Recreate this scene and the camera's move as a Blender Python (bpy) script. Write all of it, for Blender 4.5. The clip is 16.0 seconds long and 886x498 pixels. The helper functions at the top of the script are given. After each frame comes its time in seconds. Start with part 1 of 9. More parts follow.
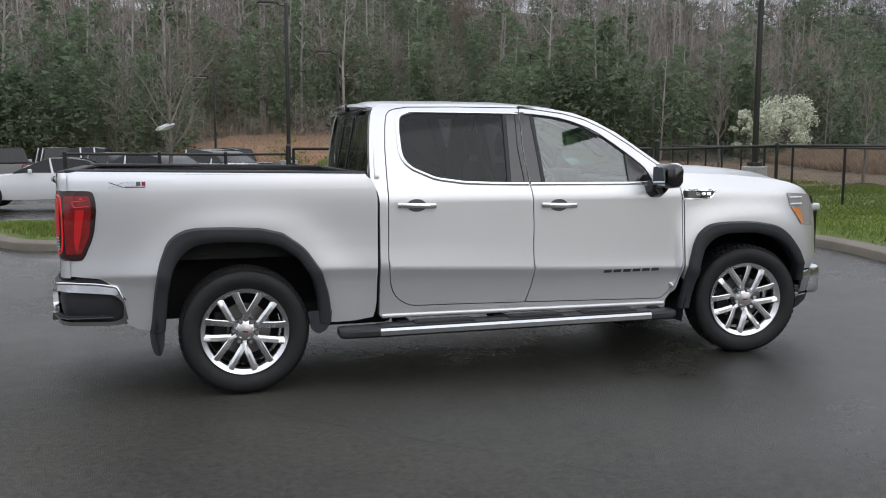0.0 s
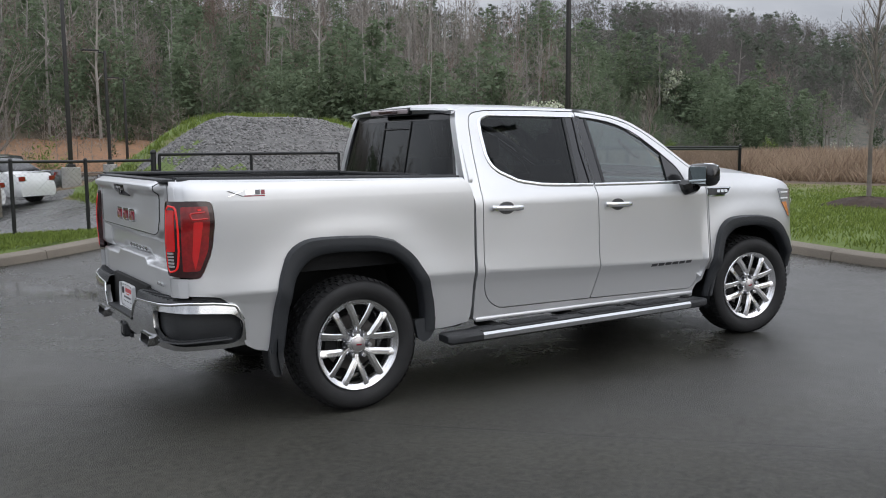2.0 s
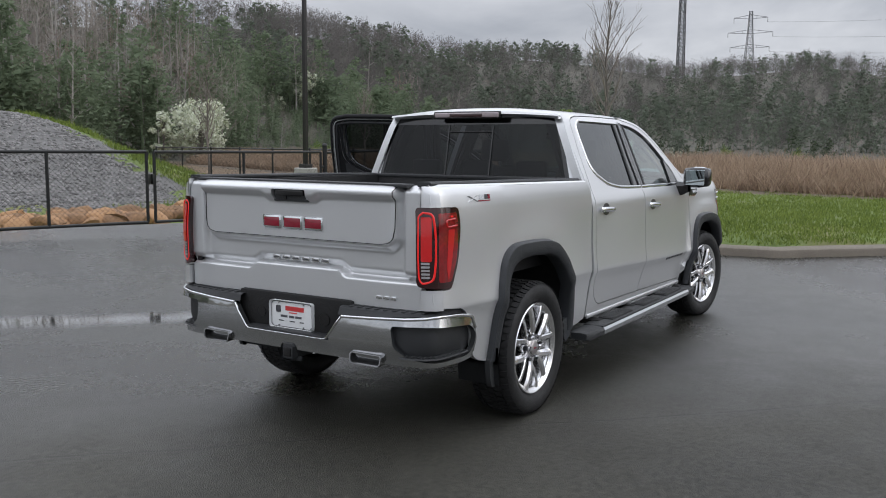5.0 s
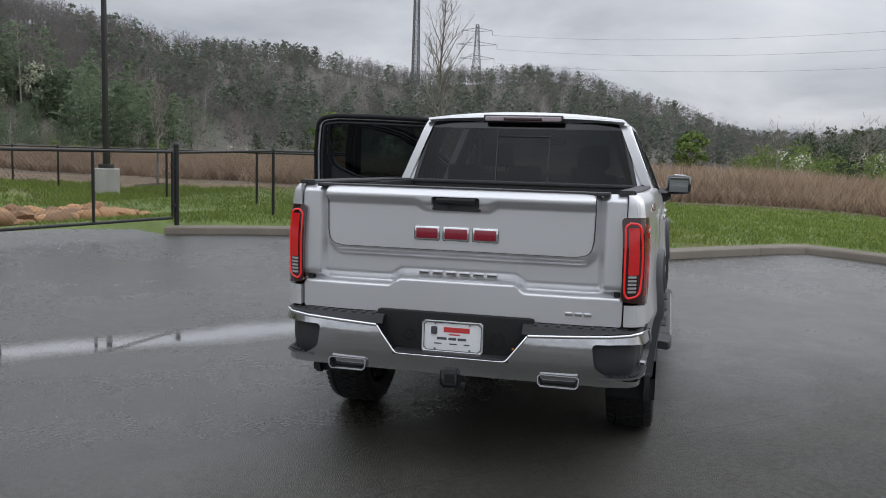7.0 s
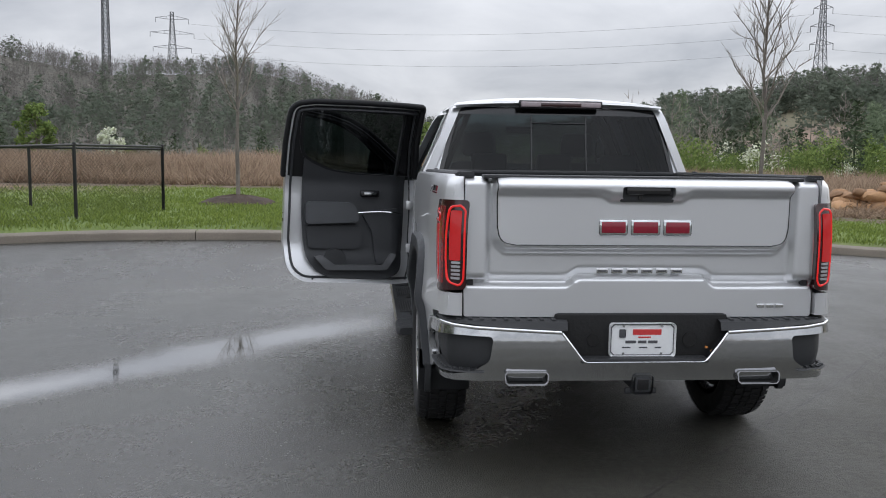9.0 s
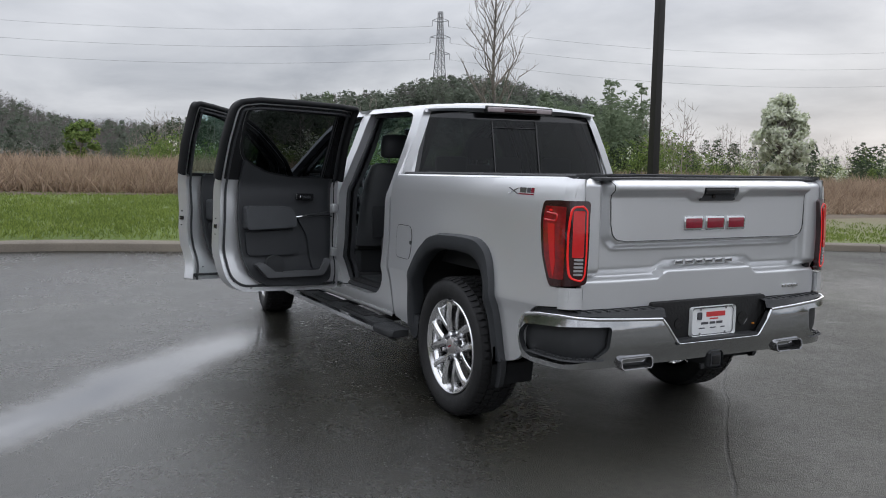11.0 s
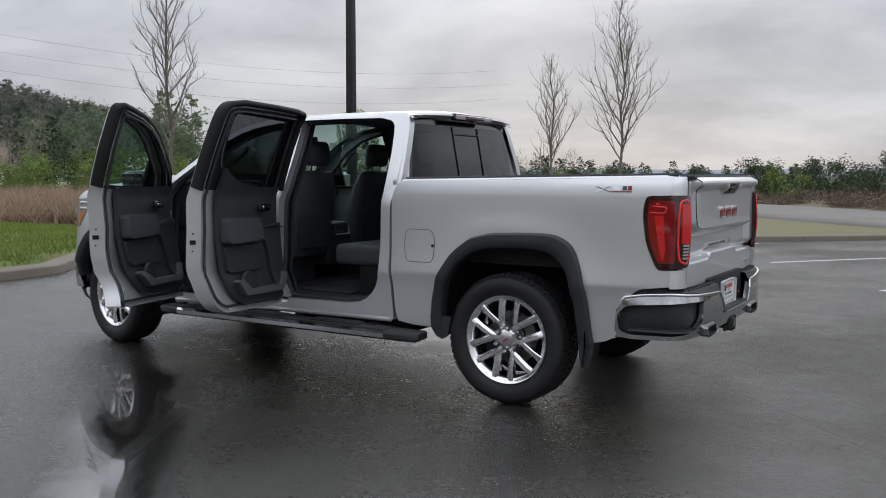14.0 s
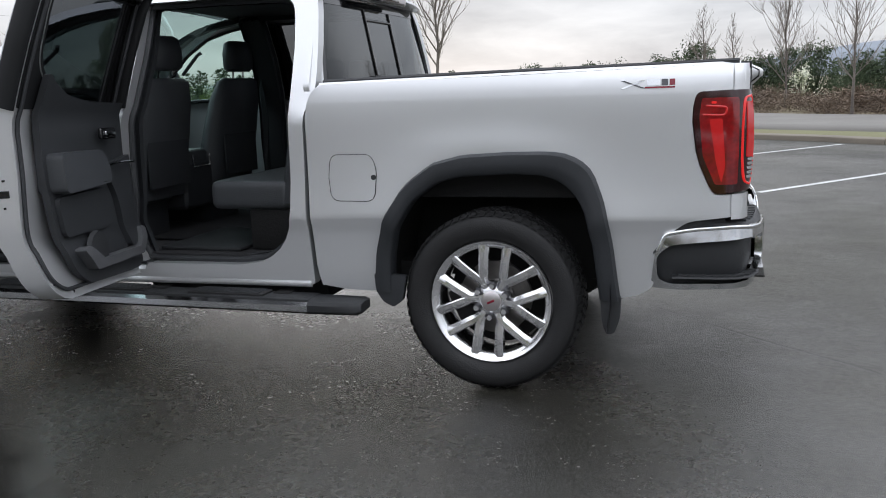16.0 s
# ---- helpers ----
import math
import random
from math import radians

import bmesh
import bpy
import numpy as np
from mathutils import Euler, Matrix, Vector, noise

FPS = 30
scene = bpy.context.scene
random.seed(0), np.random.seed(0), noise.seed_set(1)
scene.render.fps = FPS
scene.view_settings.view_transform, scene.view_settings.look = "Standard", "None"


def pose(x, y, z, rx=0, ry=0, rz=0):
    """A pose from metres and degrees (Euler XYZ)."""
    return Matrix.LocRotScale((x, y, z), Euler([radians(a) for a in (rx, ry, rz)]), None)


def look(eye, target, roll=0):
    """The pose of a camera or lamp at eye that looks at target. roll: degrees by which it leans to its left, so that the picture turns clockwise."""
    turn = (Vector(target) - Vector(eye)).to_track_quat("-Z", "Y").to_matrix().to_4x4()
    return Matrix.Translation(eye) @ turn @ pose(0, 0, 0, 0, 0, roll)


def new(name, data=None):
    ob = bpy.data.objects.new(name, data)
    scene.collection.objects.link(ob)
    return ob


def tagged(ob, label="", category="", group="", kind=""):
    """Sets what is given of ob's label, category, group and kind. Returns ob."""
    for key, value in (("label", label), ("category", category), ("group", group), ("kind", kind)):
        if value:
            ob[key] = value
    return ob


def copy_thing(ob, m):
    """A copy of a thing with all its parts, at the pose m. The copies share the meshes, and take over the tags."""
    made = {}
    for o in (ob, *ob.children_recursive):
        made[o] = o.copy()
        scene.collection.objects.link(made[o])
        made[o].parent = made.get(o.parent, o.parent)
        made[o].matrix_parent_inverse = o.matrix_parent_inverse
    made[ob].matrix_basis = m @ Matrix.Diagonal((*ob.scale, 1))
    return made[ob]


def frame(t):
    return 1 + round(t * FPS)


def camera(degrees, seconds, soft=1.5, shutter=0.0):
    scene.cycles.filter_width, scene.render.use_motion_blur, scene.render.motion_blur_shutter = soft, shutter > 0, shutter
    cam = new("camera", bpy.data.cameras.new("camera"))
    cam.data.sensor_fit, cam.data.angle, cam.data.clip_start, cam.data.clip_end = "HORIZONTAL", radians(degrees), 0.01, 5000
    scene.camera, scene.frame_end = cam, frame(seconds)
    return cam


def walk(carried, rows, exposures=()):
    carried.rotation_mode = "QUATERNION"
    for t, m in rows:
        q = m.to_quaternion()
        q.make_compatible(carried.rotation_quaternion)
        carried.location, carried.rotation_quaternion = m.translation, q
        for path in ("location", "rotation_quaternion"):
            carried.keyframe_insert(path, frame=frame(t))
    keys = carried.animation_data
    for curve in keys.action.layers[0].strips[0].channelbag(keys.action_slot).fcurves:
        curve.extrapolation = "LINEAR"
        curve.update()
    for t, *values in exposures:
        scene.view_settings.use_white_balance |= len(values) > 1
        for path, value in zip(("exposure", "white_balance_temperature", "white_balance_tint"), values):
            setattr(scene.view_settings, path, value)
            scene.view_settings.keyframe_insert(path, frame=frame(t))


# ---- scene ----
cam = camera(53.4, 16.0, soft=1.0)
PATH = [
    (0, (-0.369, -6.66, 1.617), (0.196, -4.756, 1.378), 0.0),
    (0.5, (-0.953, -6.452, 1.614), (-0.248, -4.596, 1.378), 0.1),
    (1, (-1.466, -6.16, 1.605), (-0.62, -4.363, 1.372), -0.1),
    (1.5, (-1.999, -5.93, 1.615), (-0.997, -4.214, 1.383), -0.2),
    (2, (-2.488, -5.683, 1.619), (-1.395, -4.024, 1.387), -0.4),
    (2.5, (-2.943, -5.363, 1.631), (-1.73, -3.79, 1.399), -1.2),
    (3, (-3.419, -5.04, 1.649), (-2.092, -3.561, 1.416), -0.8),
    (3.5, (-3.799, -4.623, 1.62), (-2.409, -3.204, 1.389), -0.6),
    (4, (-4.166, -4.191, 1.626), (-2.641, -2.916, 1.4), 0.1),
    (4.2, (-4.328, -4.027, 1.634), (-2.758, -2.808, 1.408), 0.2),
    (6.3, (-5.251, -1.831, 1.641), (-3.383, -1.151, 1.42), 1.4),
    (6.5, (-5.299, -1.604, 1.613), (-3.402, -1.009, 1.399), 1.6),
    (7, (-5.38, -1.029, 1.613), (-3.454, -0.535, 1.397), 1.5),
    (7.5, (-5.331, -0.442, 1.614), (-3.374, -0.091, 1.398), 1.3),
    (8, (-5.297, 0.155, 1.592), (-3.318, 0.349, 1.379), 0.9),
    (8.5, (-5.148, 0.715, 1.554), (-3.16, 0.767, 1.343), 0.2),
    (9, (-5.053, 1.257, 1.544), (-3.072, 1.093, 1.325), 0.8),
    (9.5, (-4.966, 1.799, 1.544), (-3.016, 1.409, 1.328), 1.1),
    (10, (-4.812, 2.312, 1.553), (-2.906, 1.741, 1.348), 1.1),
    (10.2, (-4.767, 2.524, 1.536), (-2.886, 1.878, 1.33), 1.0),
    (12.3, (-3.886, 4.816, 1.512), (-2.366, 3.529, 1.335), 1.4),
    (12.5, (-3.773, 4.97, 1.502), (-2.281, 3.65, 1.33), 1.3),
    (13, (-3.424, 5.382, 1.494), (-2.037, 3.951, 1.325), 0.7),
    (13.5, (-2.972, 5.641, 1.46), (-1.699, 4.107, 1.295), 0.5),
    (14, (-2.555, 5.826, 1.442), (-1.504, 4.132, 1.275), 0.1),
    (14.3, (-2.328, 5.826, 1.441), (-1.448, 4.043, 1.228), -0.7),
    (14.5, (-2.126, 5.795, 1.458), (-1.304, 3.985, 1.235), -0.0),
    (15, (-1.695, 5.546, 1.459), (-0.907, 3.723, 1.231), -0.3),
    (15.5, (-1.299, 5.219, 1.44), (-0.651, 3.348, 1.163), -1.0),
    (16, (-0.978, 4.736, 1.383), (-0.385, 2.861, 1.019), -1.9),
]
EXPOSURES = [(0.0, 0.12), (1.5, 0.17), (3.5, 0.2), (6.5, 0.18), (8.0, 0.28), (9.5, 0.38), (11.0, 0.2), (12.5, 0.05), (13.5, 0.03), (15.5, 0.27), (16.0, 0.5)]
walk(cam, [(t, look(eye, target, roll)) for t, eye, target, roll in PATH], EXPOSURES)

# ---- world and light ----
SUN_AZ, SUN_EL = radians(-66), radians(24)
world = bpy.data.worlds.new("overcast_sky")
scene.world = world
world.use_nodes = True
wn, wl = world.node_tree.nodes, world.node_tree.links
wn.clear()


def wnode(kind, **sets):
    n = wn.new(kind)
    for k, v in sets.items():
        n.inputs[k].default_value = v
    return n


w_out, w_bg = wn.new("ShaderNodeOutputWorld"), wn.new("ShaderNodeBackground")
w_sky = wn.new("ShaderNodeTexSky")
w_sky.sky_type, w_sky.sun_disc = "NISHITA", False
w_sky.sun_elevation, w_sky.sun_rotation = SUN_EL, radians(90) - SUN_AZ
w_co, w_sep = wn.new("ShaderNodeTexCoord"), wn.new("ShaderNodeSeparateXYZ")
wl.new(w_co.outputs["Generated"], w_sep.inputs[0])


def wmath(op, a, b=None):
    n = wn.new("ShaderNodeMath")
    n.operation = op
    for i, v in enumerate((a, b)):
        if v is None:
            continue
        if isinstance(v, (int, float)):
            n.inputs[i].default_value = v
        else:
            wl.new(v, n.inputs[i])
    return n.outputs[0]


up = wmath("ADD", wmath("MAXIMUM", w_sep.outputs[2], 0.0), 0.22)
w_cmb = wn.new("ShaderNodeCombineXYZ")
wl.new(wmath("DIVIDE", w_sep.outputs[0], up), w_cmb.inputs[0])
wl.new(wmath("DIVIDE", w_sep.outputs[1], up), w_cmb.inputs[1])
w_n1 = wnode("ShaderNodeTexNoise", Scale=1.15, Detail=7.0, Roughness=0.55, Distortion=0.35)
wl.new(w_cmb.outputs[0], w_n1.inputs["Vector"])
w_rmp = wn.new("ShaderNodeValToRGB")
w_rmp.color_ramp.elements[0].position, w_rmp.color_ramp.elements[0].color = 0.33, (0.36, 0.38, 0.43, 1)
w_rmp.color_ramp.elements[1].position, w_rmp.color_ramp.elements[1].color = 0.68, (0.63, 0.645, 0.69, 1)
wl.new(w_n1.outputs[0], w_rmp.inputs[0])
# the thinner, brighter cloud in front of the sun
w_dot = wn.new("ShaderNodeVectorMath")
w_dot.operation = "DOT_PRODUCT"
wl.new(w_co.outputs["Generated"], w_dot.inputs[0])
w_dot.inputs[1].default_value = (math.cos(SUN_AZ) * math.cos(SUN_EL), math.sin(SUN_AZ) * math.cos(SUN_EL), math.sin(SUN_EL))
glow = wmath("MULTIPLY", wmath("POWER", wmath("MAXIMUM", w_dot.outputs["Value"], 0.0), 14.0), 0.08)
zen = wmath("MULTIPLY", wmath("MINIMUM", wmath("MAXIMUM", wmath("SUBTRACT", w_sep.outputs[2], 0.15), 0.0), 0.40), 4.0)
w_add = wn.new("ShaderNodeMix")
w_add.data_type, w_add.blend_type = "RGBA", "MIX"
w_add.inputs["Factor"].default_value = 0.06
w_gain = wn.new("ShaderNodeVectorMath")
w_gain.operation = "SCALE"
wl.new(w_rmp.outputs[0], w_gain.inputs[0])
wl.new(wmath("ADD", wmath("ADD", glow, zen), 1.0), w_gain.inputs["Scale"])
wl.new(w_gain.outputs[0], w_add.inputs["A"])
w_sc = wn.new("ShaderNodeVectorMath")
w_sc.operation = "SCALE"
w_sc.inputs["Scale"].default_value = 0.1
wl.new(w_sky.outputs[0], w_sc.inputs[0])
wl.new(w_sc.outputs[0], w_add.inputs["B"])
wl.new(w_add.outputs["Result"], w_bg.inputs[0])
w_bg.inputs[1].default_value = 1.0
wl.new(w_bg.outputs[0], w_out.inputs[0])

sun = new("sun", bpy.data.lights.new("sun", "SUN"))
sun.data.energy, sun.data.angle, sun.data.color = 0.3, radians(40), (1.0, 0.97, 0.93)
sun.matrix_world = look((30 * math.cos(SUN_AZ), 30 * math.sin(SUN_AZ), 30 * math.tan(SUN_EL)), (0, 0, 0))


# ---- materials ----
def nodes_of(m):
    return m.node_tree.nodes, m.node_tree.links


def mat(name, rgb, rough=0.6, metal=0.0, vary=0.12, scale=3.0, fine=60.0, bump=0.0, bump_scale=80.0, tint=None, rough_vary=0.0, spec=0.5, coat=0.0, coat_rough=0.05, per_piece=0.0):
    """A procedural material: two scales of noise on colour, on roughness and in relief."""
    m = bpy.data.materials.new(name)
    m.use_nodes = True
    n, l = nodes_of(m)
    b = n["Principled BSDF"]
    b.inputs["Roughness"].default_value, b.inputs["Metallic"].default_value = rough, metal
    b.inputs["Specular IOR Level"].default_value = spec
    b.inputs["Coat Weight"].default_value, b.inputs["Coat Roughness"].default_value = coat, coat_rough
    co = n.new("ShaderNodeTexCoord")

    def noise_at(sc, detail=4.0):
        t = n.new("ShaderNodeTexNoise")
        t.inputs["Scale"].default_value, t.inputs["Detail"].default_value = sc, detail
        l.new(co.outputs["Object"], t.inputs["Vector"])
        return t.outputs[0]

    c2 = tint or tuple(c * (1 - 2 * vary) for c in rgb)
    big, small = noise_at(scale), noise_at(fine, 3.0)
    f = n.new("ShaderNodeMath")
    f.operation = "ADD"
    s = n.new("ShaderNodeMath")
    s.operation, s.inputs[1].default_value = "MULTIPLY", 0.5
    l.new(small, s.inputs[0])
    h = n.new("ShaderNodeMath")
    h.operation, h.inputs[1].default_value = "MULTIPLY", 0.5
    l.new(big, h.inputs[0])
    l.new(s.outputs[0], f.inputs[0])
    l.new(h.outputs[0], f.inputs[1])
    src = f.outputs[0]
    if per_piece:
        info, a = n.new("ShaderNodeObjectInfo"), n.new("ShaderNodeMath")
        geo = n.new("ShaderNodeNewGeometry")
        a.operation, a.inputs[1].default_value = "MULTIPLY_ADD", per_piece
        pick = n.new("ShaderNodeMath")
        pick.operation = "ADD"
        l.new(info.outputs["Random"], pick.inputs[0])
        l.new(geo.outputs["Random Per Island"], pick.inputs[1])
        fr = n.new("ShaderNodeMath")
        fr.operation = "FRACT"
        l.new(pick.outputs[0], fr.inputs[0])
        off = n.new("ShaderNodeMath")
        off.operation, off.inputs[1].default_value = "SUBTRACT", 0.5
        l.new(fr.outputs[0], off.inputs[0])
        l.new(off.outputs[0], a.inputs[0])
        l.new(src, a.inputs[2])
        src = a.outputs[0]
    r = n.new("ShaderNodeValToRGB")
    r.color_ramp.elements[0].position, r.color_ramp.elements[1].position = 0.32, 0.68
    r.color_ramp.elements[0].color, r.color_ramp.elements[1].color = (*c2, 1), (*rgb, 1)
    l.new(src, r.inputs[0])
    l.new(r.outputs[0], b.inputs["Base Color"])
    if rough_vary:
        q = n.new("ShaderNodeMapRange")
        q.inputs["To Min"].default_value, q.inputs["To Max"].default_value = max(rough - rough_vary, 0.02), min(rough + rough_vary, 1)
        q.inputs["From Min"].default_value, q.inputs["From Max"].default_value = 0.3, 0.7
        l.new(big, q.inputs["Value"])
        l.new(q.outputs[0], b.inputs["Roughness"])
    if bump:
        bp = n.new("ShaderNodeBump")
        bp.inputs["Strength"].default_value, bp.inputs["Distance"].default_value = bump, 0.01
        l.new(noise_at(bump_scale, 3.0), bp.inputs["Height"])
        l.new(bp.outputs[0], b.inputs["Normal"])
    return m


def leafy(m, share):
    """Let part of the light through the leaves."""
    n, l = nodes_of(m)
    b, out = n["Principled BSDF"], n["Material Output"]
    tr, mix = n.new("ShaderNodeBsdfTranslucent"), n.new("ShaderNodeMixShader")
    mix.inputs[0].default_value = share
    l.new(b.inputs["Base Color"].links[0].from_socket, tr.inputs[0])
    b.inputs["Specular IOR Level"].default_value = 0.15
    l.new(b.outputs[0], mix.inputs[1])
    l.new(tr.outputs[0], mix.inputs[2])
    l.new(mix.outputs[0], out.inputs[0])
    return m


def glass_mat(name, rgb, rough=0.0, ior=1.45, trans=1.0):
    m = bpy.data.materials.new(name)
    m.use_nodes = True
    b = m.node_tree.nodes["Principled BSDF"]
    b.inputs["Base Color"].default_value = (*rgb, 1)
    b.inputs["Roughness"].default_value, b.inputs["IOR"].default_value = rough, ior
    b.inputs["Transmission Weight"].default_value = trans
    return m


def sheer_mat(name, rgb, gloss=0.02, face_on=0.05):
    """Thin tinted pane: light goes straight through, the face mirrors by Fresnel."""
    m = bpy.data.materials.new(name)
    m.use_nodes = True
    n, l = nodes_of(m)
    n.clear()
    out, mix = n.new("ShaderNodeOutputMaterial"), n.new("ShaderNodeMixShader")
    tr, gl, lw = n.new("ShaderNodeBsdfTransparent"), n.new("ShaderNodeBsdfGlossy"), n.new("ShaderNodeLayerWeight")
    lw.inputs[0].default_value = 0.5
    pw, fr = n.new("ShaderNodeMath"), n.new("ShaderNodeMath")
    pw.operation, pw.inputs[1].default_value = "POWER", 3.7
    fr.operation, fr.inputs[1].default_value, fr.inputs[2].default_value = "MULTIPLY_ADD", 0.97 - face_on, face_on
    l.new(lw.outputs["Facing"], pw.inputs[0])
    l.new(pw.outputs[0], fr.inputs[0])
    tr.inputs[0].default_value = (*rgb, 1)
    gl.inputs[0].default_value, gl.inputs["Roughness"].default_value = (0.95, 0.97, 0.97, 1), gloss
    l.new(fr.outputs[0], mix.inputs[0])
    l.new(tr.outputs[0], mix.inputs[1])
    l.new(gl.outputs[0], mix.inputs[2])
    l.new(mix.outputs[0], out.inputs[0])
    return m


def asphalt_mat():
    m = mat("wet_asphalt", (0.080, 0.077, 0.062), 0.4, vary=0.40, scale=0.5, fine=24, rough_vary=0.0)
    n, l = nodes_of(m)
    b = n["Principled BSDF"]
    co = n.new("ShaderNodeTexCoord")

    def math_(op, a, c=None, d=None):
        k = n.new("ShaderNodeMath")
        k.operation = op
        for i, v in enumerate((a, c, d)):
            if v is None:
                continue
            if isinstance(v, (int, float)):
                k.inputs[i].default_value = v
            else:
                l.new(v, k.inputs[i])
        return k.outputs[0]

    def noise_(sc, detail=4.0, rough=0.5):
        t = n.new("ShaderNodeTexNoise")
        t.inputs["Scale"].default_value, t.inputs["Detail"].default_value, t.inputs["Roughness"].default_value = sc, detail, rough
        l.new(co.outputs["Object"], t.inputs["Vector"])
        return t.outputs[0]

    def ramp(v, lo, hi, a, c):
        k = n.new("ShaderNodeMapRange")
        k.interpolation_type = "SMOOTHSTEP"
        for s, x in (("From Min", lo), ("From Max", hi), ("To Min", a), ("To Max", c)):
            k.inputs[s].default_value = x
        l.new(v, k.inputs["Value"])
        return k.outputs[0]

    xyz = n.new("ShaderNodeSeparateXYZ")
    l.new(co.outputs["Object"], xyz.inputs[0])
    diag = math_("ADD", xyz.outputs[0], xyz.outputs[1])
    wob = math_("MULTIPLY", math_("SUBTRACT", noise_(1.3, 3.0), 0.5), 0.5)
    fine = math_("MULTIPLY", math_("SUBTRACT", noise_(9.0, 4.0), 0.5), 0.2)
    # the drain line, where a film of water stands
    drain = math_("ABSOLUTE", math_("ADD", math_("SUBTRACT", diag, 4.1), math_("ADD", wob, fine)))
    film = ramp(drain, 0.05, 0.62, 1.0, 0.0)
    along = math_("SUBTRACT", xyz.outputs[0], xyz.outputs[1])
    film = math_("MULTIPLY", math_("MULTIPLY", film, ramp(along, -6.5, -4.0, 0.45, 1.0)), ramp(along, 0.4, 2.2, 1.0, 0.0))
    # the paving seams
    seam1 = ramp(math_("ABSOLUTE", math_("ADD", math_("ADD", diag, 1.3), math_("MULTIPLY", wob, 0.35))), 0.005, 0.022, 0.8, 0.0)
    seam2 = ramp(math_("ABSOLUTE", math_("ADD", math_("SUBTRACT", diag, 4.1), math_("MULTIPLY", wob, 0.2))), 0.01, 0.04, 1.0, 0.0)
    seam2 = math_("MULTIPLY", seam2, ramp(along, 0.4, 2.2, 1.0, 0.0))
    seam = math_("MULTIPLY", math_("MAXIMUM", seam1, seam2), ramp(noise_(3.0), 0.35, 0.6, 0.3, 1.0))
    damp = ramp(noise_(0.28, 5.0, 0.6), 0.38, 0.62, 0.0, 1.0)
    # wetter and glossier north-east of the seam, half dried to the south-west
    dry = ramp(math_("ADD", diag, math_("MULTIPLY", wob, 5.0)), -3.2, 1.8, 1.0, 0.0)
    rough = math_("ADD", math_("ADD", math_("MULTIPLY", damp, 0.20), 0.19), math_("MULTIPLY", dry, 0.26))
    rough = math_("ADD", rough, math_("ADD", math_("MULTIPLY", math_("SUBTRACT", noise_(38.0, 3.0), 0.5), 0.26), math_("MULTIPLY", math_("SUBTRACT", noise_(4.0, 4.0, 0.65), 0.5), 0.22)))
    mixr = n.new("ShaderNodeMix")
    l.new(film, mixr.inputs[0])
    l.new(rough, mixr.inputs[2])
    mixr.inputs[3].default_value = 0.03
    l.new(mixr.outputs[0], b.inputs["Roughness"])
    old = b.inputs["Base Color"].links[0].from_socket
    dark = n.new("ShaderNodeMix")
    dark.data_type, dark.blend_type = "RGBA", "MIX"
    l.new(math_("MAXIMUM", math_("MULTIPLY", film, 0.55), math_("MULTIPLY", seam, 0.7)), dark.inputs["Factor"])
    soak = n.new("ShaderNodeVectorMath")
    soak.operation = "SCALE"
    l.new(old, soak.inputs[0])
    l.new(math_("MULTIPLY_ADD", dry, 0.42, 0.58), soak.inputs["Scale"])
    l.new(soak.outputs[0], dark.inputs["A"])
    dark.inputs["B"].default_value = (0.012, 0.012, 0.013, 1)
    # sky's sheen along the middle of the drain line, put in as paler colour
    sky_sheen = n.new("ShaderNodeMix")
    sky_sheen.data_type = "RGBA"
    core = math_("MULTIPLY", ramp(drain, 0.03, 0.17, 1.0, 0.0), ramp(noise_(2.6, 4.0), 0.35, 0.62, 0.12, 0.4))
    l.new(math_("MULTIPLY", core, ramp(along, -1.2, -2.6, 0.0, 1.0)), sky_sheen.inputs["Factor"])
    l.new(dark.outputs["Result"], sky_sheen.inputs["A"])
    sky_sheen.inputs["B"].default_value = (0.20, 0.198, 0.195, 1)
    l.new(sky_sheen.outputs["Result"], b.inputs["Base Color"])
    l.new(math_("MULTIPLY_ADD", dry, -0.6, 0.95), b.inputs["Specular IOR Level"])
    l.new(math_("MULTIPLY", film, 0.9), b.inputs["Coat Weight"])
    b.inputs["Coat Roughness"].default_value, b.inputs["Coat IOR"].default_value = 0.02, 1.4
    vor = n.new("ShaderNodeTexVoronoi")
    vor.inputs["Scale"].default_value = 150.0
    l.new(co.outputs["Object"], vor.inputs["Vector"])
    bp = n.new("ShaderNodeBump")
    bp.inputs["Distance"].default_value = 0.0045
    l.new(math_("MULTIPLY", math_("MULTIPLY_ADD", film, -0.97, 1.0), math_("MULTIPLY_ADD", dry, 0.45, 0.45)), bp.inputs["Strength"])
    l.new(math_("ADD", math_("SUBTRACT", vor.outputs["Distance"], math_("MULTIPLY", seam, 1.2)), noise_(60.0, 5.0, 0.7)), bp.inputs["Height"])
    l.new(bp.outputs[0], b.inputs["Normal"])
    return m


